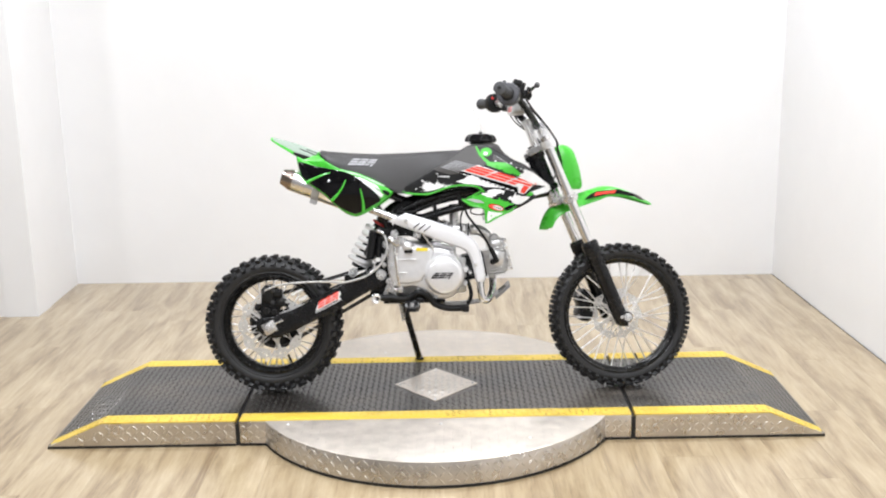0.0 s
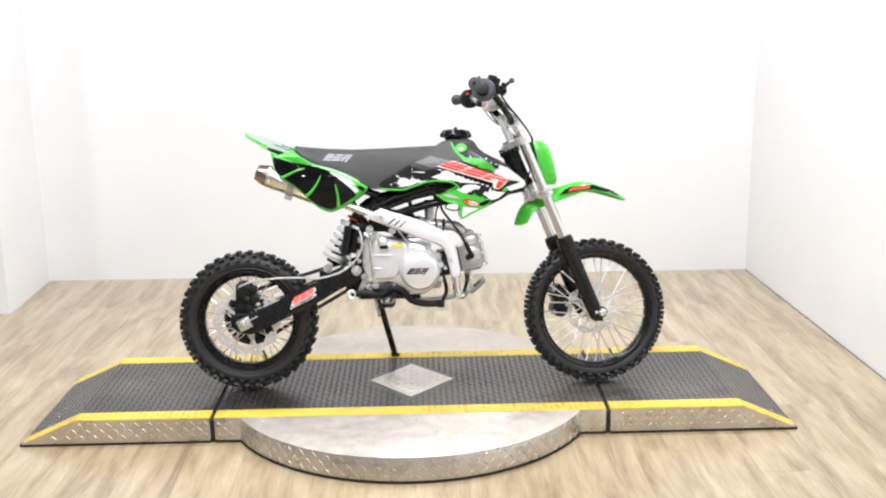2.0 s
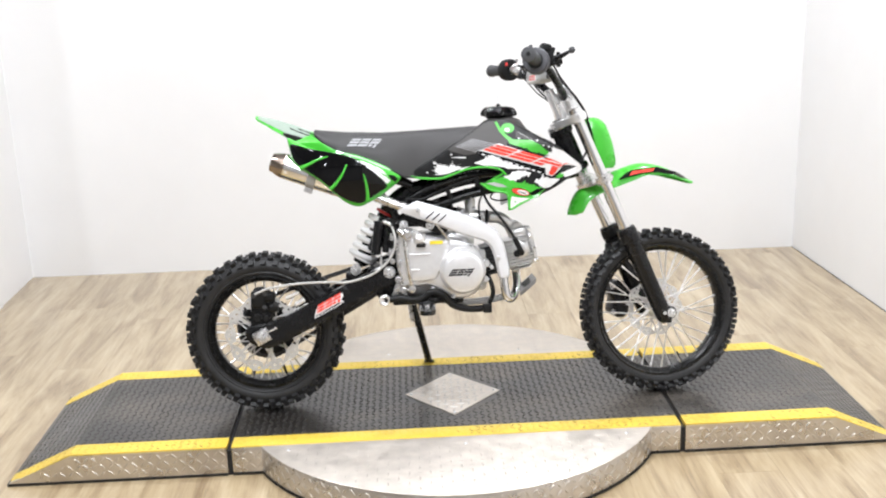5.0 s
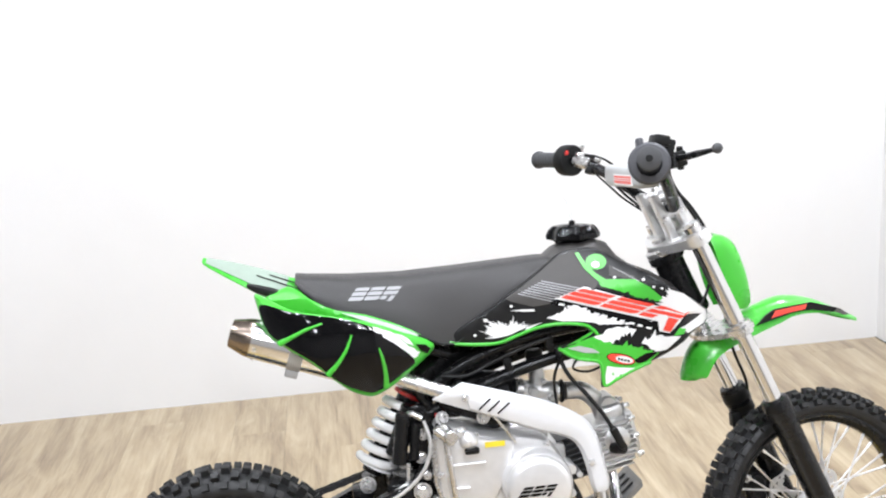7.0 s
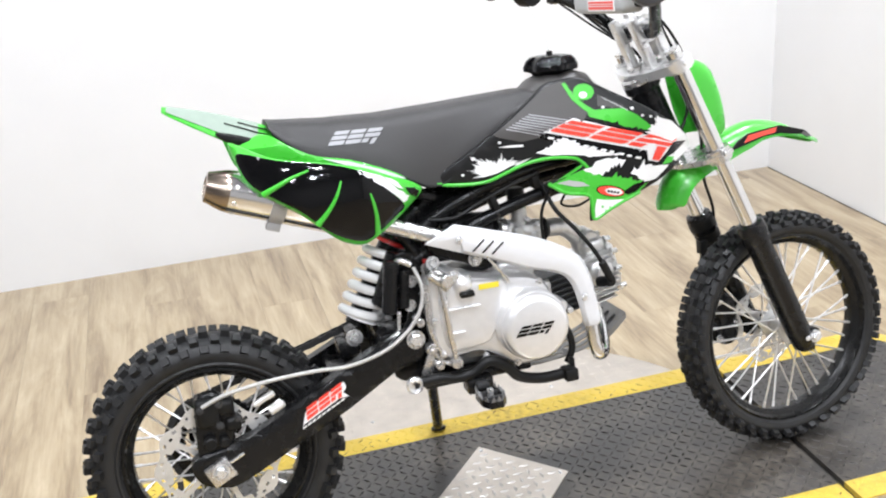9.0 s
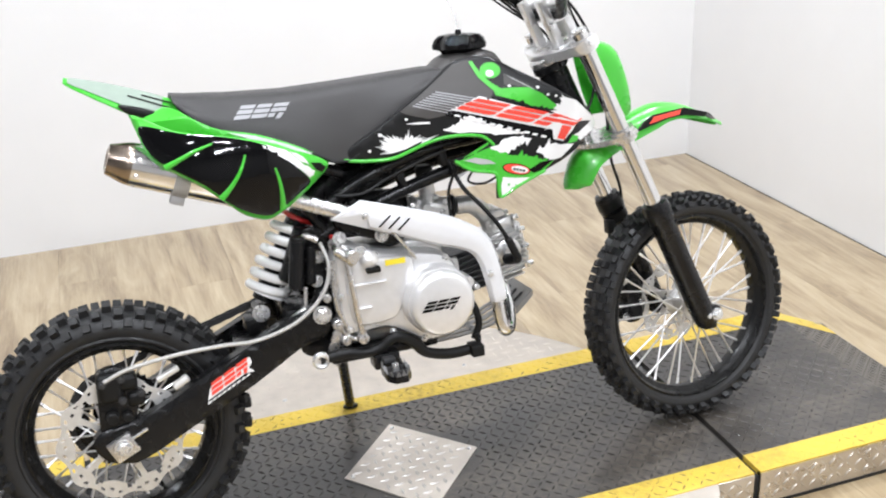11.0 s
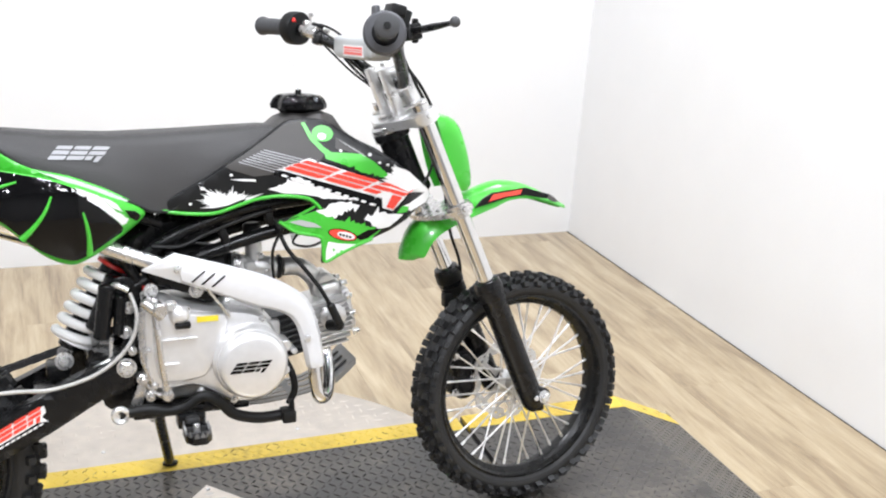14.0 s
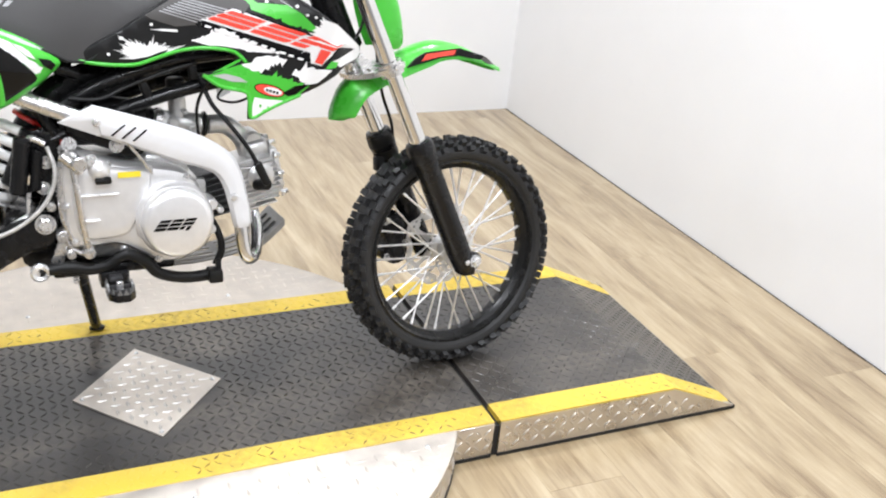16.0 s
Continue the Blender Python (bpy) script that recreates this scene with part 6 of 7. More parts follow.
for k, (p, d) in enumerate(links):
    up = Vector((-d.z, 0, d.x))
    w = 0.0068 if k % 2 else 0.0048
    for s in (-1, 1):
        y = Vector((0, s * w, 0))
        ring = lambda e: [p + y + d * e * 0.0072 + up * 0.0058, p + y + d * e * 0.0072 - up * 0.0058, p + y * 1.25 + d * e * 0.0072 - up * 0.0058, p + y * 1.25 + d * e * 0.0072 + up * 0.0058]
        loft(bm, [ring(-1), ring(1)])
    rod(bm, p - d * 0.006 - Vector((0, w, 0)), p - d * 0.006 + Vector((0, w, 0)), 0.0034, 6)
part("chain", bm, DARKFIN, bike, "dark steel drive chain")

# ---------------------------------------------------------------- rear shock
st, sb = Vector((-0.163, 0.0, 0.615)), Vector((-0.278, 0.0, 0.420))
sd = (sb - st).normalized()
L = (sb - st).length
bm = B()
rod(bm, st + sd * 0.02, st + sd * (L - 0.02), 0.021, 24)
rod(bm, st - Vector((0, 0.03, 0)), st + Vector((0, 0.03, 0)), 0.014, 18, edge=0.002)
rod(bm, sb - Vector((0, 0.028, 0)), sb + Vector((0, 0.028, 0)), 0.012, 18, edge=0.002)
shock = part("rear_shock", bm, BLACK, bike, "black rear shock absorber")
bm = B()
u, v, _ = basis(sd)
turns, pts = 5.8, []
for k in range(int(turns * 16) + 1):
    a = 2 * math.pi * k / 16
    h = 0.045 + (L - 0.085) * (k / (turns * 16))
    pts.append(st + sd * h + (u * math.cos(a) + v * math.sin(a)) * 0.0365)
tube(bm, pts, 0.0088, 12, 1)
part("shock_spring", bm, SPRINGW, shock, "white coil spring")
bm = B()
lathe(bm, [(0.021, 0.030), (0.030, 0.031), (0.031, 0.038), (0.021, 0.040)], st, sd, 28)
part("shock_collar", bm, REDP, shock, "red anodised collar")
bm = B()
lathe(bm, [(0.021, L - 0.044), (0.037, L - 0.040), (0.038, L - 0.034), (0.021, L - 0.030)], st, sd, 28)
part("spring_seat", bm, SPRINGW, shock)
bm = B()
rod(bm, (-0.222, -0.042, 0.475), (-0.180, -0.045, 0.572), 0.020, 24, edge=0.004)
part("shock_reservoir", bm, BLACK, shock, "black gas reservoir")
bm = B()
bolt(bm, sb + Vector((0, -0.03, 0)), (0, -1, 0), 0.011, 0.01)
part("shock_bolt", bm, BOLT, shock)
bm = B()
box(bm, (-0.310, -0.026, 0.380), (-0.268, 0.026, 0.412), 0.006)
part("shock_mount", bm, BLACK, bike)

# ---------------------------------------------------------------- engine
bm = B()
box(bm, (-0.130, -0.075, 0.335), (0.080, 0.085, 0.525), 0.018, seg=3)
box(bm, (0.03, -0.06, 0.345), (0.115, 0.06, 0.47), 0.012)
engine = part("engine", bm, CAST, bike, "cast aluminium single-cylinder engine")
CASE = [(-0.146, 0.515), (-0.135, 0.538), (-0.108, 0.542), (-0.075, 0.527), (-0.035, 0.518), (0.010, 0.512), (0.060, 0.500), (0.088, 0.470), (0.098, 0.420), (0.090, 0.365), (0.060, 0.337), (0.015, 0.333), (-0.020, 0.352), (-0.062, 0.374), (-0.120, 0.372), (-0.142, 0.400), (-0.146, 0.455)]
bm = B()
sheet(bm, soft(CASE, 4), lambda x, z: -0.122, 0.05, 0.012, 0.016, res=0.012)
cover = part("crankcase_cover", bm, SATIN, engine, "bright aluminium right crankcase cover")
bm = B()
sheet(bm, soft([(-0.128, 0.500), (-0.10, 0.520), (-0.04, 0.512), (0.0, 0.505), (-0.005, 0.46), (-0.03, 0.41), (-0.05, 0.392), (-0.11, 0.39), (-0.128, 0.42)], 4), lambda x, z: -0.132, 0.02, 0.008, 0.012, res=0.012)
part("cover_bulge", bm, SATIN, cover)
bm = B()
lathe(bm, [(0.068, 0.115), (0.067, 0.146), (0.064, 0.152), (0.0625, 0.152), (0.0618, 0.166), (0.057, 0.1725), (0.050, 0.1745), (0.020, 0.1755), (0, 0.176)], (0.039, 0, 0.417), (0, -1, 0), 64)
part("clutch_cover", bm, SATIN, cover, "round satin aluminium clutch cover")
block_mark(cover, (-0.006, 0.408), 0.0, 0.019, lambda x, z: -0.1758, (GLOSSBLK, GLOSSBLK, GLOSSBLK), backing=False, lift=0.0005, long=1.12, slant=0.65)
for x, z in ((-0.138, 0.53), (-0.07, 0.520), (0.0, 0.508), (0.066, 0.490), (0.094, 0.44), (0.09, 0.372), (0.01, 0.341), (-0.05, 0.366), (-0.13, 0.385), (-0.14, 0.45)):
    bm = B()
    bolt(bm, (x, -0.120, z), (0, -1, 0), 0.0046, 0.007, 1.5)
    part("case_bolt", bm, BOLT, cover)
bm = B()
lathe(bm, [(0.0185, -0.004), (0.018, 0.010), (0.016, 0.016), (0.011, 0.021), (0.005, 0.0235), (0, 0.024)], (-0.084, -0.124, 0.512), (0.0, -1, 0.35), 28)
filler = part("filler_boss", bm, SATIN, cover, "bright domed oil filler boss")
bm = B()
box(bm, (-0.014, -0.007, -0.005), (0.014, 0.007, 0.005), 0.004, Matrix.Translation((-0.080, -0.143, 0.4975)) @ pose(0, 0, 0, 20, 0, 0))
part("oil_filler", bm, BLACKPL, filler, "black oil filler plug")
bm = B()
box(bm, (-0.054, -0.1345, 0.498), (-0.016, -0.1325, 0.508))
part("yellow_label", bm, YELL, cover, "small yellow sticker")
for x, z in ((-0.108, 0.470), (-0.075, 0.470), (-0.108, 0.425)):
    bm = B()
    box(bm, (x - 0.012, -0.138, z - 0.0016), (x + 0.020, -0.131, z + 0.0016), 0.001)
    part("case_rib", bm, SATIN, cover)
bm = B()
sheet(bm, soft([(-0.128, 0.600), (-0.09, 0.590), (-0.02, 0.562), (0.004, 0.548), (-0.002, 0.528), (-0.03, 0.520), (-0.062, 0.540), (-0.124, 0.566)], 4), lambda x, z: -0.088, 0.05, 0.004, 0.006)
part("upper_bracket", bm, BLACK, engine, "black engine bracket")
for x, z, y in ((-0.051, 0.552, -0.122), (-0.098, 0.530, -0.135), (-0.128, 0.556, -0.110)):
    bm = B()
    bolt(bm, (x, y + 0.006, z), (0, -1, 0), 0.0085, 0.010)
    part("mount_bolt", bm, BOLT, engine)
bm = B()
tube(bm, [(-0.040, -0.140, 0.566), (-0.018, -0.138, 0.536), (0.004, -0.136, 0.503)], 0.0055, 10, 3, 0.5)
part("shield_stay", bm, STEEL, engine)
# kick starter
bm = B()
rod(bm, (-0.131, -0.09, 0.535), (-0.118, -0.165, 0.532), 0.0125, 18, edge=0.002)
rod(bm, (-0.146, -0.14, 0.546), (-0.112, -0.152, 0.517), 0.0095, 16, edge=0.003)
tube(bm, [(-0.128, -0.145, 0.528), (-0.124, -0.148, 0.48), (-0.118, -0.142, 0.42), (-0.110, -0.132, 0.372)], 0.0055, 12, 6)
lathe(bm, [(0, -0.010), (0.010, -0.008), (0.0115, 0.0), (0.012, 0.010), (0, 0.012)], (-0.110, -0.13, 0.368), (0, 1, 0), 18)
part("kick_starter", bm, STEEL, bike, "steel kick-start lever")
bm = B()
tube(bm, [(-0.145, -0.11, 0.52), (-0.148, -0.112, 0.44), (-0.13, -0.115, 0.38)], 0.006, 10)
tube(bm, [(-0.150, -0.105, 0.40), (-0.135, -0.11, 0.372), (-0.115, -0.115, 0.36)], 0.005, 10)
part("linkage_rod", bm, STEEL, bike)
for x, z, h in ((-0.136, 0.546, 0.036), (-0.142, 0.476, 0.048)):
    bm = B()
    box(bm, (x - 0.003, -0.072, z - h / 3), (x + 0.003, -0.052, z + h / 3), 0.002)
    rod(bm, (x, -0.070, z + h / 3 - 0.002), (x + 0.012, -0.076, z + h / 3 - 0.004), 0.002, 8)
    part("red_bracket", bm, REDP, bike, "small red clamp")
bm = B()
tube(bm, [(0.112, -0.085, 0.400), (0.124, -0.098, 0.372), (0.128, -0.100, 0.340), (0.116, -0.100, 0.312)], 0.0068, 10, 6)
part("breather_hose", bm, BLACKPL, bike, "black rubber breather hose")
for x, z, r in ((0.110, 0.432, 0.011), (0.108, 0.385, 0.0085), (0.126, 0.420, 0.006)):
    bm = B()
    rod(bm, (x, -0.07, z), (x, -0.118, z), r, 16, edge=0.002)
    part("case_boss", bm, SATIN, engine)
# kick-start return spring and gear linkage beside the case
bm = B()
pts = []
for k in range(81):
    q = Vector((-0.152, -0.098, 0.505)) * (1 - k / 80) + Vector((-0.140, -0.105, 0.405)) * (k / 80)
    pts.append(q + Vector((math.cos(k * 0.9), math.sin(k * 0.9), 0)) * 0.0065)
tube(bm, pts, 0.0014, 6, 1)
part("linkage_spring", bm, STEEL, bike, "thin steel coil spring")
for x, z, r in ((-0.150, 0.395, 0.011), (-0.138, 0.362, 0.009), (-0.165, 0.450, 0.008)):
    bm = B()
    rod(bm, (x, -0.075, z), (x, -0.116, z), r, 14, edge=0.002)
    bolt(bm, (x, -0.116, z), (0, -1, 0), r * 0.55, 0.006)
    part("linkage_pivot", bm, STEEL, bike)
bm = B()
box(bm, (-0.010, -0.004, -0.035), (0.010, 0.004, 0.035), 0.002, Matrix.Translation((-0.152, -0.100, 0.372)) @ pose(0, 0, 0, 0, 22, 0))
part("linkage_arm", bm, STEEL, bike)
# cylinder: dark fins, then the bright head
ax = Vector((1, 0, 0.20)).normalized()
up = Vector((-0.20, 0, 1)).normalized()
c0 = Vector((0.105, 0, 0.430))
mcyl = Matrix(((ax.x, 0, up.x), (0, 1, 0), (ax.z, 0, up.z))).to_4x4()
bm = B()
box(bm, (0, -0.042, -0.04), (0.075, 0.042, 0.04), 0.004, Matrix.Translation(c0) @ mcyl)
barrel = part("cylinder", bm, DARKFIN, bike, "black finned cylinder")
for k in range(8):
    bm = B()
    box(bm, (0.0, -0.052, -0.044 + 0.0118 * k), (0.074, 0.052, -0.0410 + 0.0118 * k), 0.001, Matrix.Translation(c0) @ mcyl, 1)
    part("fin", bm, DARKFIN, barrel)
bm = B()
box(bm, (0.074, -0.044, -0.044), (0.150, 0.044, 0.046), 0.008, Matrix.Translation(c0) @ mcyl, 2)
box(bm, (0.100, -0.038, 0.040), (0.152, 0.038, 0.076), 0.014, Matrix.Translation(c0) @ mcyl, 3)
box(bm, (0.148, -0.034, -0.034), (0.166, 0.034, 0.052), 0.008, Matrix.Translation(c0) @ mcyl, 2)
rod(bm, (Matrix.Translation(c0) @ mcyl) @ Vector((0.125, -0.030, 0.074)), (Matrix.Translation(c0) @ mcyl) @ Vector((0.125, 0.030, 0.074)), 0.018, 16, edge=0.004)
head = part("cylinder_head", bm, CAST, bike, "finned aluminium cylinder head")
for k in range(10):
    bm = B()
    box(bm, (0.078, -0.056, -0.048 + 0.0098 * k), (0.160 - 0.0016 * abs(k - 5) ** 1.6, 0.056, -0.0452 + 0.0098 * k), 0.001, Matrix.Translation(c0) @ mcyl, 1)
    part("fin", bm, CAST, head)
for y, z in ((-0.046, 0.040), (-0.046, -0.034), (0.046, 0.040), (0.046, -0.034), (-0.026, 0.062), (0.026, 0.062), (-0.046, 0.004)):
    bm = B()
    bolt(bm, (Matrix.Translation(c0) @ mcyl) @ Vector((0.152, y, z)), ax, 0.0052, 0.012)
    part("head_bolt", bm, BOLT, head)
bm = B()
m = Matrix.Translation(c0) @ mcyl
lathe(bm, [(0, 0.0), (0.026, 0), (0.026, 0.008), (0.020, 0.012), (0.012, 0.013), (0.012, 0.018), (0, 0.018)], m @ Vector((0.118, -0.050, 0.010)), (0, -1, 0), 24)
part("head_side_cover", bm, CAST, head, "round head side cover")
bm = B()
rod(bm, (0.205, -0.075, 0.452), (0.215, -0.115, 0.462), 0.011, 14, edge=0.003)
rod(bm, (0.215, -0.115, 0.462), (0.195, -0.118, 0.505), 0.008, 12, edge=0.002)
part("spark_plug_cap", bm, BLACKPL, engine, "black spark plug cap")
bm = B()
tube(bm, [(0.196, -0.118, 0.502), (0.178, -0.118, 0.535), (0.150, -0.110, 0.575), (0.120, -0.095, 0.615), (0.105, -0.07, 0.665)], 0.0042, 10, 6)
part("ignition_lead", bm, BLACKPL, bike, "black ignition lead")
bm = B()
tube(bm, [(0.122, -0.09, 0.66), (0.098, -0.082, 0.61), (0.10, -0.075, 0.55), (0.112, -0.07, 0.49)], 0.003, 8, 6)
tube(bm, [(0.15, -0.10, 0.65), (0.13, -0.105, 0.625), (0.165, -0.10, 0.615), (0.21, -0.09, 0.63)], 0.0024, 8, 6)
part("wiring", bm, BLACKPL, bike, "thin black wires")
# small brackets and loom clips on the frame tubes
for x, z, tilt in ((-0.085, 0.604, -20), (0.010, 0.640, -18), (0.095, 0.668, -10)):
    bm = B()
    box(bm, (-0.007, -0.014, -0.014), (0.007, 0.014, 0.014), 0.003, Matrix.Translation((x, -0.064, z)) @ pose(0, 0, 0, 0, tilt, 0))
    part("loom_clip", bm, BLACKPL, bike, "black plastic loom clip")
bm = B()
tube(bm, [(-0.120, -0.078, 0.630), (-0.070, -0.084, 0.628), (-0.02, -0.082, 0.648), (0.05, -0.080, 0.672), (0.10, -0.078, 0.684)], 0.0036, 8, 6)
part("wiring_loom", bm, BLACKPL, bike, "black taped wiring loom")
for x, z in ((-0.118, 0.588), (-0.135, 0.540)):
    bm = B()
    bolt(bm, (x, -0.072, z), (0, -1, 0), 0.0065, 0.008)
    part("frame_bolt", bm, BOLT, bike)
# carburettor, intake and air filter
bm = B()
rod(bm, (0.030, -0.01, 0.572), (0.118, -0.01, 0.560), 0.021, 24, edge=0.003)
rod(bm, (0.078, -0.01, 0.520), (0.074, -0.01, 0.625), 0.0165, 20, edge=0.003)
box(bm, (0.050, -0.036, 0.512), (0.108, 0.018, 0.548), 0.008)
rod(bm, (0.062, -0.030, 0.572), (0.062, -0.050, 0.572), 0.010, 14, edge=0.002)
rod(bm, (0.098, -0.030, 0.556), (0.098, -0.046, 0.556), 0.007, 12, edge=0.002)
carb = part("carburettor", bm, CAST, bike, "cast aluminium carburettor")
bm = B()
rod(bm, (0.074, -0.01, 0.622), (0.073, -0.01, 0.650), 0.0175, 20, edge=0.004)
part("carburettor_cap", bm, BLACKPL, carb)
bm = B()
lathe(bm, [(0, -0.034), (0.012, -0.034), (0.020, -0.028), (0.022, 0.0), (0, 0.0)], (0.080, -0.010, 0.540), (0, 0, 1), 20)
part("float_bowl", bm, CAST, carb, "cast float bowl")
for x, z, r in ((0.050, 0.585, 0.005), (0.085, 0.590, 0.005), (0.106, 0.575, 0.006), (0.070, 0.545, 0.004), (0.094, 0.538, 0.004)):
    bm = B()
    rod(bm, (x, -0.026, z), (x, -0.040, z), r, 10, edge=0.001)
    part("carburettor_screw", bm, BOLT, carb)
bm = B()
lathe(bm, [(0.021, -0.006), (0.025, -0.006), (0.025, 0.006), (0.021, 0.006)], (0.038, -0.01, 0.571), (1, 0, -0.13), 24)
part("carburettor_ring", bm, STEEL, carb)
bm = B()
rod(bm, (0.120, -0.01, 0.561), (0.127, -0.01, 0.5605), 0.0235, 22, edge=0.002)
part("intake_clamp", bm, BLACKPL, carb)
bm = B()
tube(bm, [(0.13, -0.01, 0.560), (0.165, -0.006, 0.556), (0.195, 0.0, 0.530), (0.208, 0.0, 0.495)], 0.018, 18, 6)
part("intake_pipe", bm, CAST, bike, "aluminium intake elbow")
bm = B()
lathe(bm, [(0, 0), (0.020, 0), (0.022, 0.012), (0.036, 0.022), (0.037, 0.10), (0.030, 0.115), (0, 0.118)], (0.035, 0.0, 0.572), (-1, 0, 0.12), 28)
part("air_filter", bm, BLACKPL, bike, "black air filter")
bm = B()
box(bm, (-0.13, -0.075, 0.545), (-0.02, 0.05, 0.600), 0.01)
part("battery_tray", bm, BLACKPL, bike, "black plastic box under the frame")
# skid plate with slots
def plate_strip(bm, pts, y0, y1, t=0.003):
    rings = []
    for y in (y0, y1):
        rings.append([(x, y, z) for x, z in pts] + [(x, y, z - t) for x, z in reversed(pts)])
    loft(bm, rings)


bm = B()
low = [(0.02, 0.304), (0.08, 0.304), (0.13, 0.308), (0.175, 0.316), (0.205, 0.328), (0.218, 0.336)]
for y0, y1 in ((-0.052, -0.040), (-0.032, -0.020), (-0.010, 0.010), (0.020, 0.032), (0.040, 0.052)):
    plate_strip(bm, low, y0, y1)
for k in (0, 2, 4):
    a = low[k]
    b = low[k + 1]
    plate_strip(bm, [(a[0], a[1]), (a[0] * 0.72 + b[0] * 0.28, a[1] * 0.72 + b[1] * 0.28)], -0.052, 0.052, 0.0032)
skid = part("skid_plate", bm, SKID, bike, "slotted grey aluminium skid plate")
bm = B()
nose = [(0.214, 0.333), (0.230, 0.345), (0.248, 0.360), (0.263, 0.374)]
plate_strip(bm, nose, -0.054, 0.054, 0.0045)
for y0, y1 in ((-0.0575, -0.054), (0.054, 0.0575)):
    plate_strip(bm, nose, y0, y1, 0.012)
part("skid_nose", bm, SKID, skid, "dark upturned front of the skid plate")
for y in (-0.030, 0.0, 0.030):
    bm = B()
    plate_strip(bm, [(0.226, 0.3445), (0.250, 0.3645)], y - 0.004, y + 0.004, 0.0015)
    part("skid_slot", bm, GAP, skid)
# brake pedal, peg, stand
bm = B()
tube(bm, [(-0.193, -0.118, 0.338), (-0.145, -0.120, 0.341), (-0.112, -0.122, 0.336), (-0.080, -0.126, 0.340), (-0.050, -0.130, 0.358), (-0.018, -0.130, 0.344), (0.008, -0.126, 0.315), (0.055, -0.124, 0.301), (0.105, -0.124, 0.302)], 0.0106, 12, 6)
box(bm, (0.094, -0.148, 0.290), (0.120, -0.112, 0.314), 0.004)
box(bm, (0.112, -0.128, 0.300), (0.121, -0.114, 0.328), 0.002)
pedal = part("brake_pedal", bm, BLACKPL, bike, "black curved brake pedal")
bm = B()
lathe(bm, [(0.006, 0.0), (0.0165, 0.0), (0.0165, 0.005), (0.013, 0.008), (0.008, 0.006), (0.007, 0.003), (0, 0.003)], (-0.193, -0.122, 0.338), (0, -1, 0), 24)
part("pedal_pivot", bm, BOLT, pedal, "zinc pedal pivot")
bm = B()
box(bm, (-0.17, -0.11, 0.318), (0.04, 0.11, 0.336), 0.005)
box(bm, (-0.095, -0.135, 0.300), (-0.045, -0.095, 0.330), 0.004)
part("peg_bracket", bm, BLACK, bike, "black foot peg bracket")
for s in (-1, 1):
    bm = B()
    box(bm, (-0.082, min(s * 0.12, s * 0.152), 0.310), (-0.058, max(s * 0.12, s * 0.152), 0.326), 0.004)
    peg = part("foot_peg", bm, DARKFIN, bike, "dark cleated foot peg")
    pan = [(-0.086, 0.150), (-0.092, 0.166), (-0.092, 0.210), (-0.081, 0.229), (-0.059, 0.229), (-0.047, 0.210), (-0.047, 0.166), (-0.053, 0.150)]
    inner = [(-0.0695 + (x + 0.0695) * 0.78, 0.1895 + (y - 0.1895) * 0.86) for x, y in pan]
    bm = B()
    rows = [[bm.verts.new((x, s * y, z)) for x, y in o] for o, z in ((pan, 0.304), (pan, 0.317), (inner, 0.317), (inner, 0.304))]
    for p, q in zip(rows, rows[1:] + rows[:1]):
        for k in range(8):
            bm.faces.new((p[k], p[(k + 1) % 8], q[(k + 1) % 8], q[k]))
    part("peg_pan", bm, BLACK, peg, "chamfered black peg pan")
    for k in range(7):
        (xa, ya), (xb, yb) = pan[k], pan[k + 1]
        n = max(1, int(math.hypot(xb - xa, yb - ya) / 0.011))
        for e in range(n):
            q = (e + 0.5) / n
            c = Vector((xa + (xb - xa) * q, s * (ya + (yb - ya) * q), 0.3165))
            way = Vector((xb - xa, s * (yb - ya), 0)).normalized()
            side = (Vector((-0.0695, s * 0.1895, 0.3165)) - c).normalized() * 0.0035
            bm = B()
            loft(bm, [[c - way * 0.0045, c + Vector((0, 0, 0.010)), c + way * 0.0045], [c - way * 0.0045 + side, c + Vector((0, 0, 0.010)) + side, c + way * 0.0045 + side]])
            part("peg_tooth", bm, SKID, peg)
    for y in (0.176, 0.205):
        bm = B()
        box(bm, (-0.090, s * y - 0.003, 0.305), (-0.049, s * y + 0.003, 0.319), 0.001)
        part("cleat", bm, DARKFIN, peg)
    bm = B()
    rod(bm, (-0.070, s * 0.190, 0.306), (-0.070, s * 0.190, 0.329), 0.006, 12, edge=0.001)
    part("peg_stud", bm, BOLT, peg)
bm = B()
tube(bm, [(-0.118, 0.085, 0.325), (-0.098, 0.165, 0.225), (-0.066, 0.300, 0.066)], 0.0115, 14, 5)
lathe(bm, [(0, -0.004), (0.017, -0.004), (0.017, 0.002), (0.010, 0.006), (0, 0.006)], (-0.063, 0.311, 0.0555), (0, 0.165, 0.985), 18)
stand = part("side_stand", bm, BLACK, bike, "black side stand")
bm = B()
pts = []
for k in range(97):
    t = k / 96
    p = Vector((-0.128, 0.08, 0.33)) * (1 - t) + Vector((-0.112, 0.135, 0.225)) * t
    pts.append(p + Vector((math.cos(k * 0.9), math.sin(k * 0.9), 0)) * 0.0058)
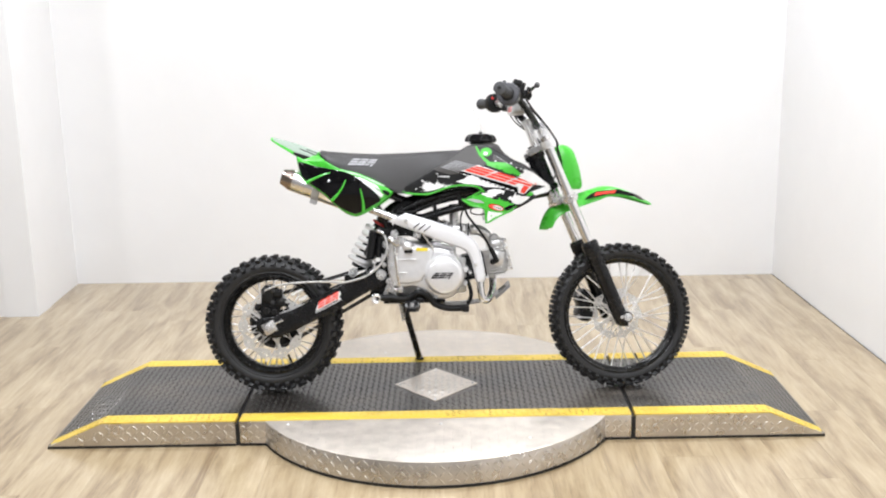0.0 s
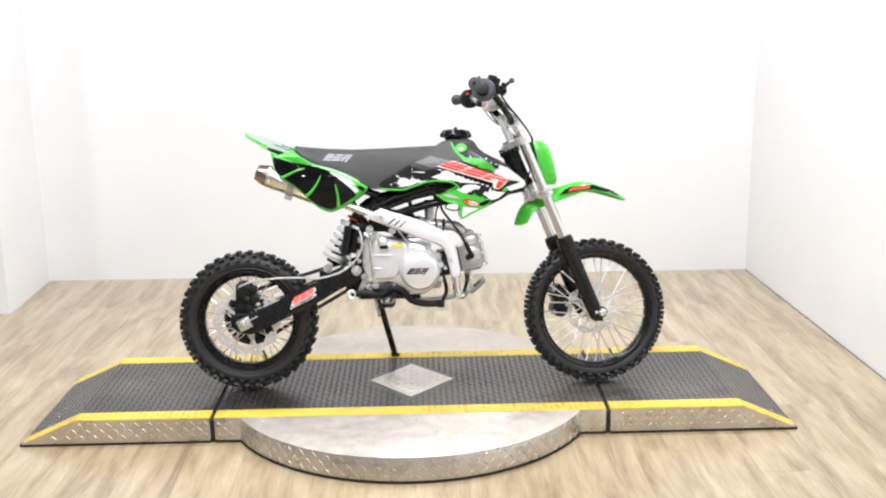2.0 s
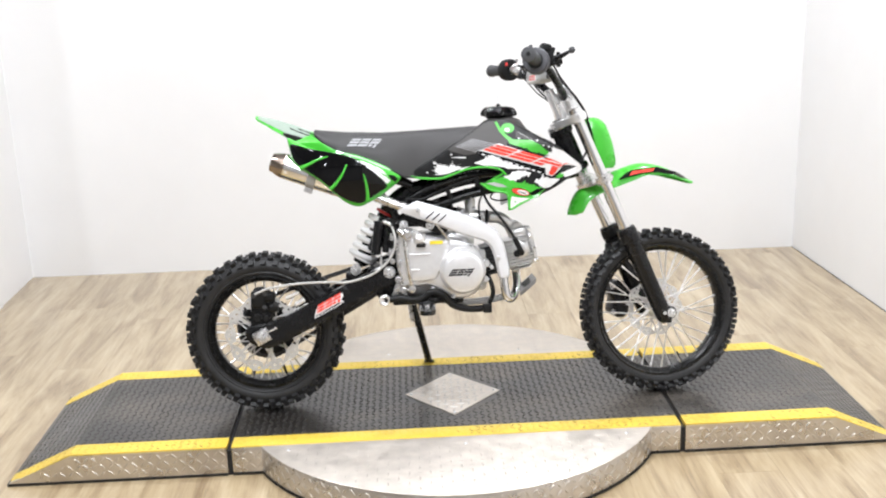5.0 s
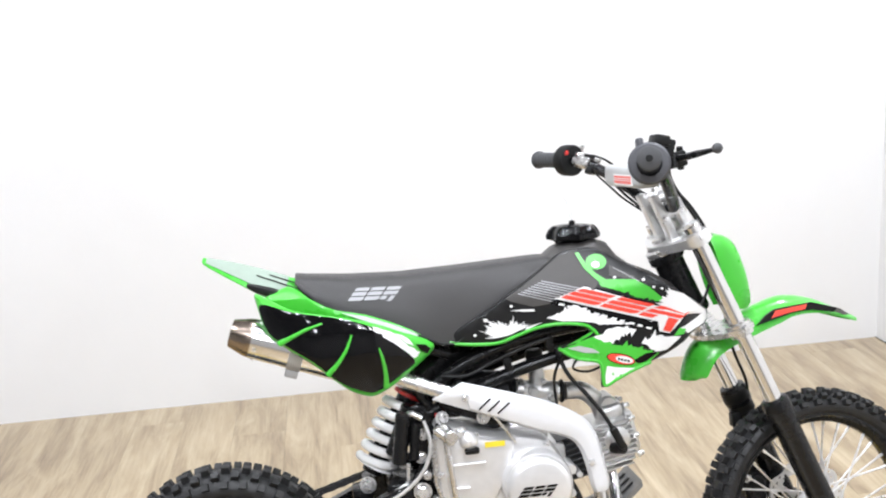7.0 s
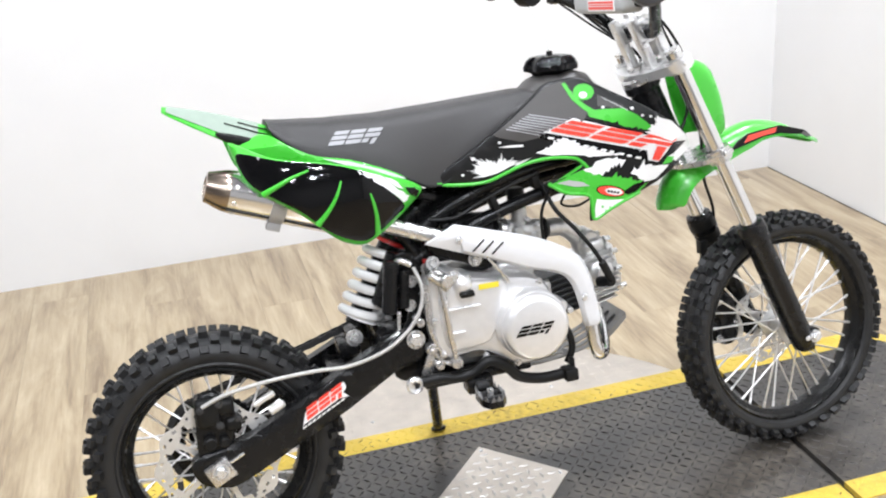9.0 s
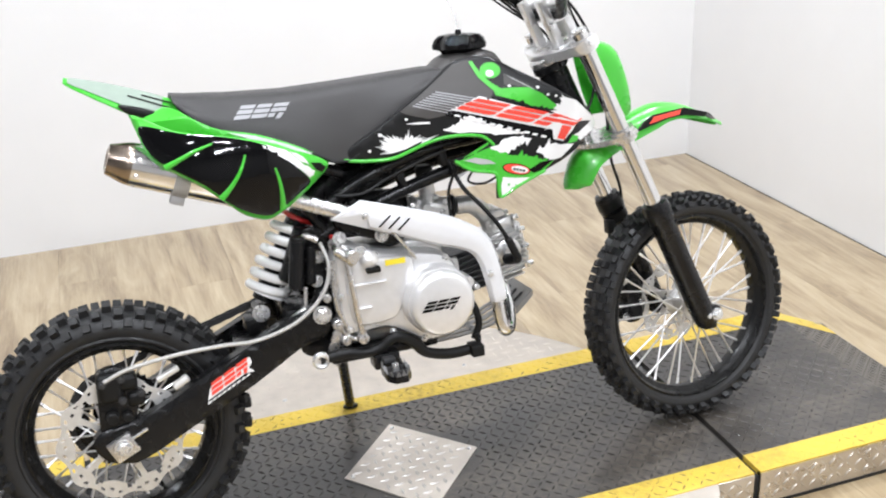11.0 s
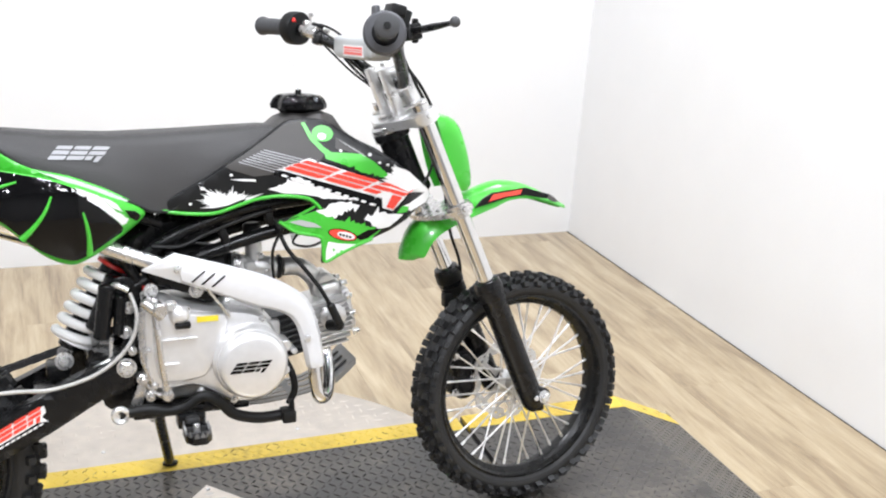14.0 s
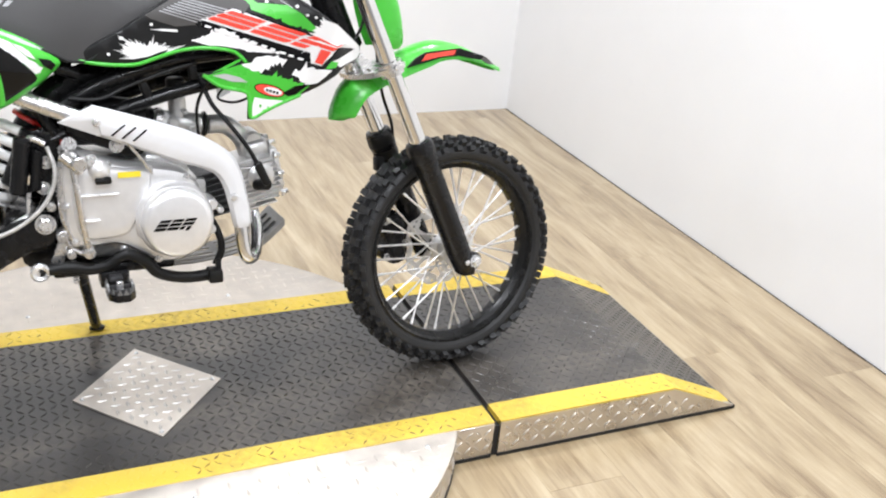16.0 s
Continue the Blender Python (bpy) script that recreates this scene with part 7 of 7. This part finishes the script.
tube(bm, pts, 0.0021, 6, 1)
part("stand_spring", bm, STEEL, stand, "steel return spring")
# front brake caliper on the far leg
bm = B()
sheet(bm, soft([(0.510, 0.332), (0.538, 0.343), (0.562, 0.326), (0.556, 0.290), (0.566, 0.258), (0.552, 0.230), (0.524, 0.230), (0.506, 0.252), (0.515, 0.284), (0.503, 0.308)], 4), lambda x, z: 0.028, 0.058, 0.008, 0.010)
box(bm, (0.55, 0.072, 0.262), (0.61, 0.086, 0.306), 0.006)
fcal = part("front_brake_caliper", bm, BLACK, bike, "black front brake caliper")
for x, z in ((0.534, 0.313), (0.538, 0.257)):
    bm = B()
    lathe(bm, [(0.017, -0.002), (0.0165, 0.006), (0.013, 0.009), (0.012, 0.006), (0, 0.006)], (x, 0.030, z), (0, -1, 0), 20)
    part("piston_boss", bm, BLACKPL, fcal)
for x, z in ((0.515, 0.325), (0.514, 0.246), (0.556, 0.272), (0.590, 0.286)):
    bm = B()
    bolt(bm, (x, 0.030 if x < 0.57 else 0.072, z), (0, -1, 0), 0.006, 0.006)
    part("caliper_bolt", bm, STEEL, fcal)
for ob in [o for o in bike.children if o.name.split(".")[0] == "front_brake_caliper"]:
    ob.matrix_basis = turn_m @ ob.matrix_basis

# ---------------------------------------------------------------- floor planks
PW, PLEN, NEAR, FAR = 0.178, 1.22, -4.98, 1.88
cuts = {}
for i in range(-20, 12):
    x = (i + 0.5) * PW
    y = NEAR + ((i * 0.43) % 1.0) * PLEN - PLEN
    while y < FAR:
        y0, y1 = max(y, NEAR), min(y + PLEN, FAR)
        size = round(y1 - y0, 3)
        if size > 0.02:
            if size not in cuts:
                bm = B()
                box(bm, (-PW / 2 + 0.00025, -size / 2 + 0.00025, -0.006), (PW / 2 - 0.00025, size / 2 - 0.00025, 0.0))
                cuts[size] = part("plank", bm, OAK, floor, sharp=60)
                cuts[size].location = (x, (y0 + y1) / 2, 0)
            else:
                twin(cuts[size], "plank", (x, (y0 + y1) / 2, 0), floor)
        y += PLEN
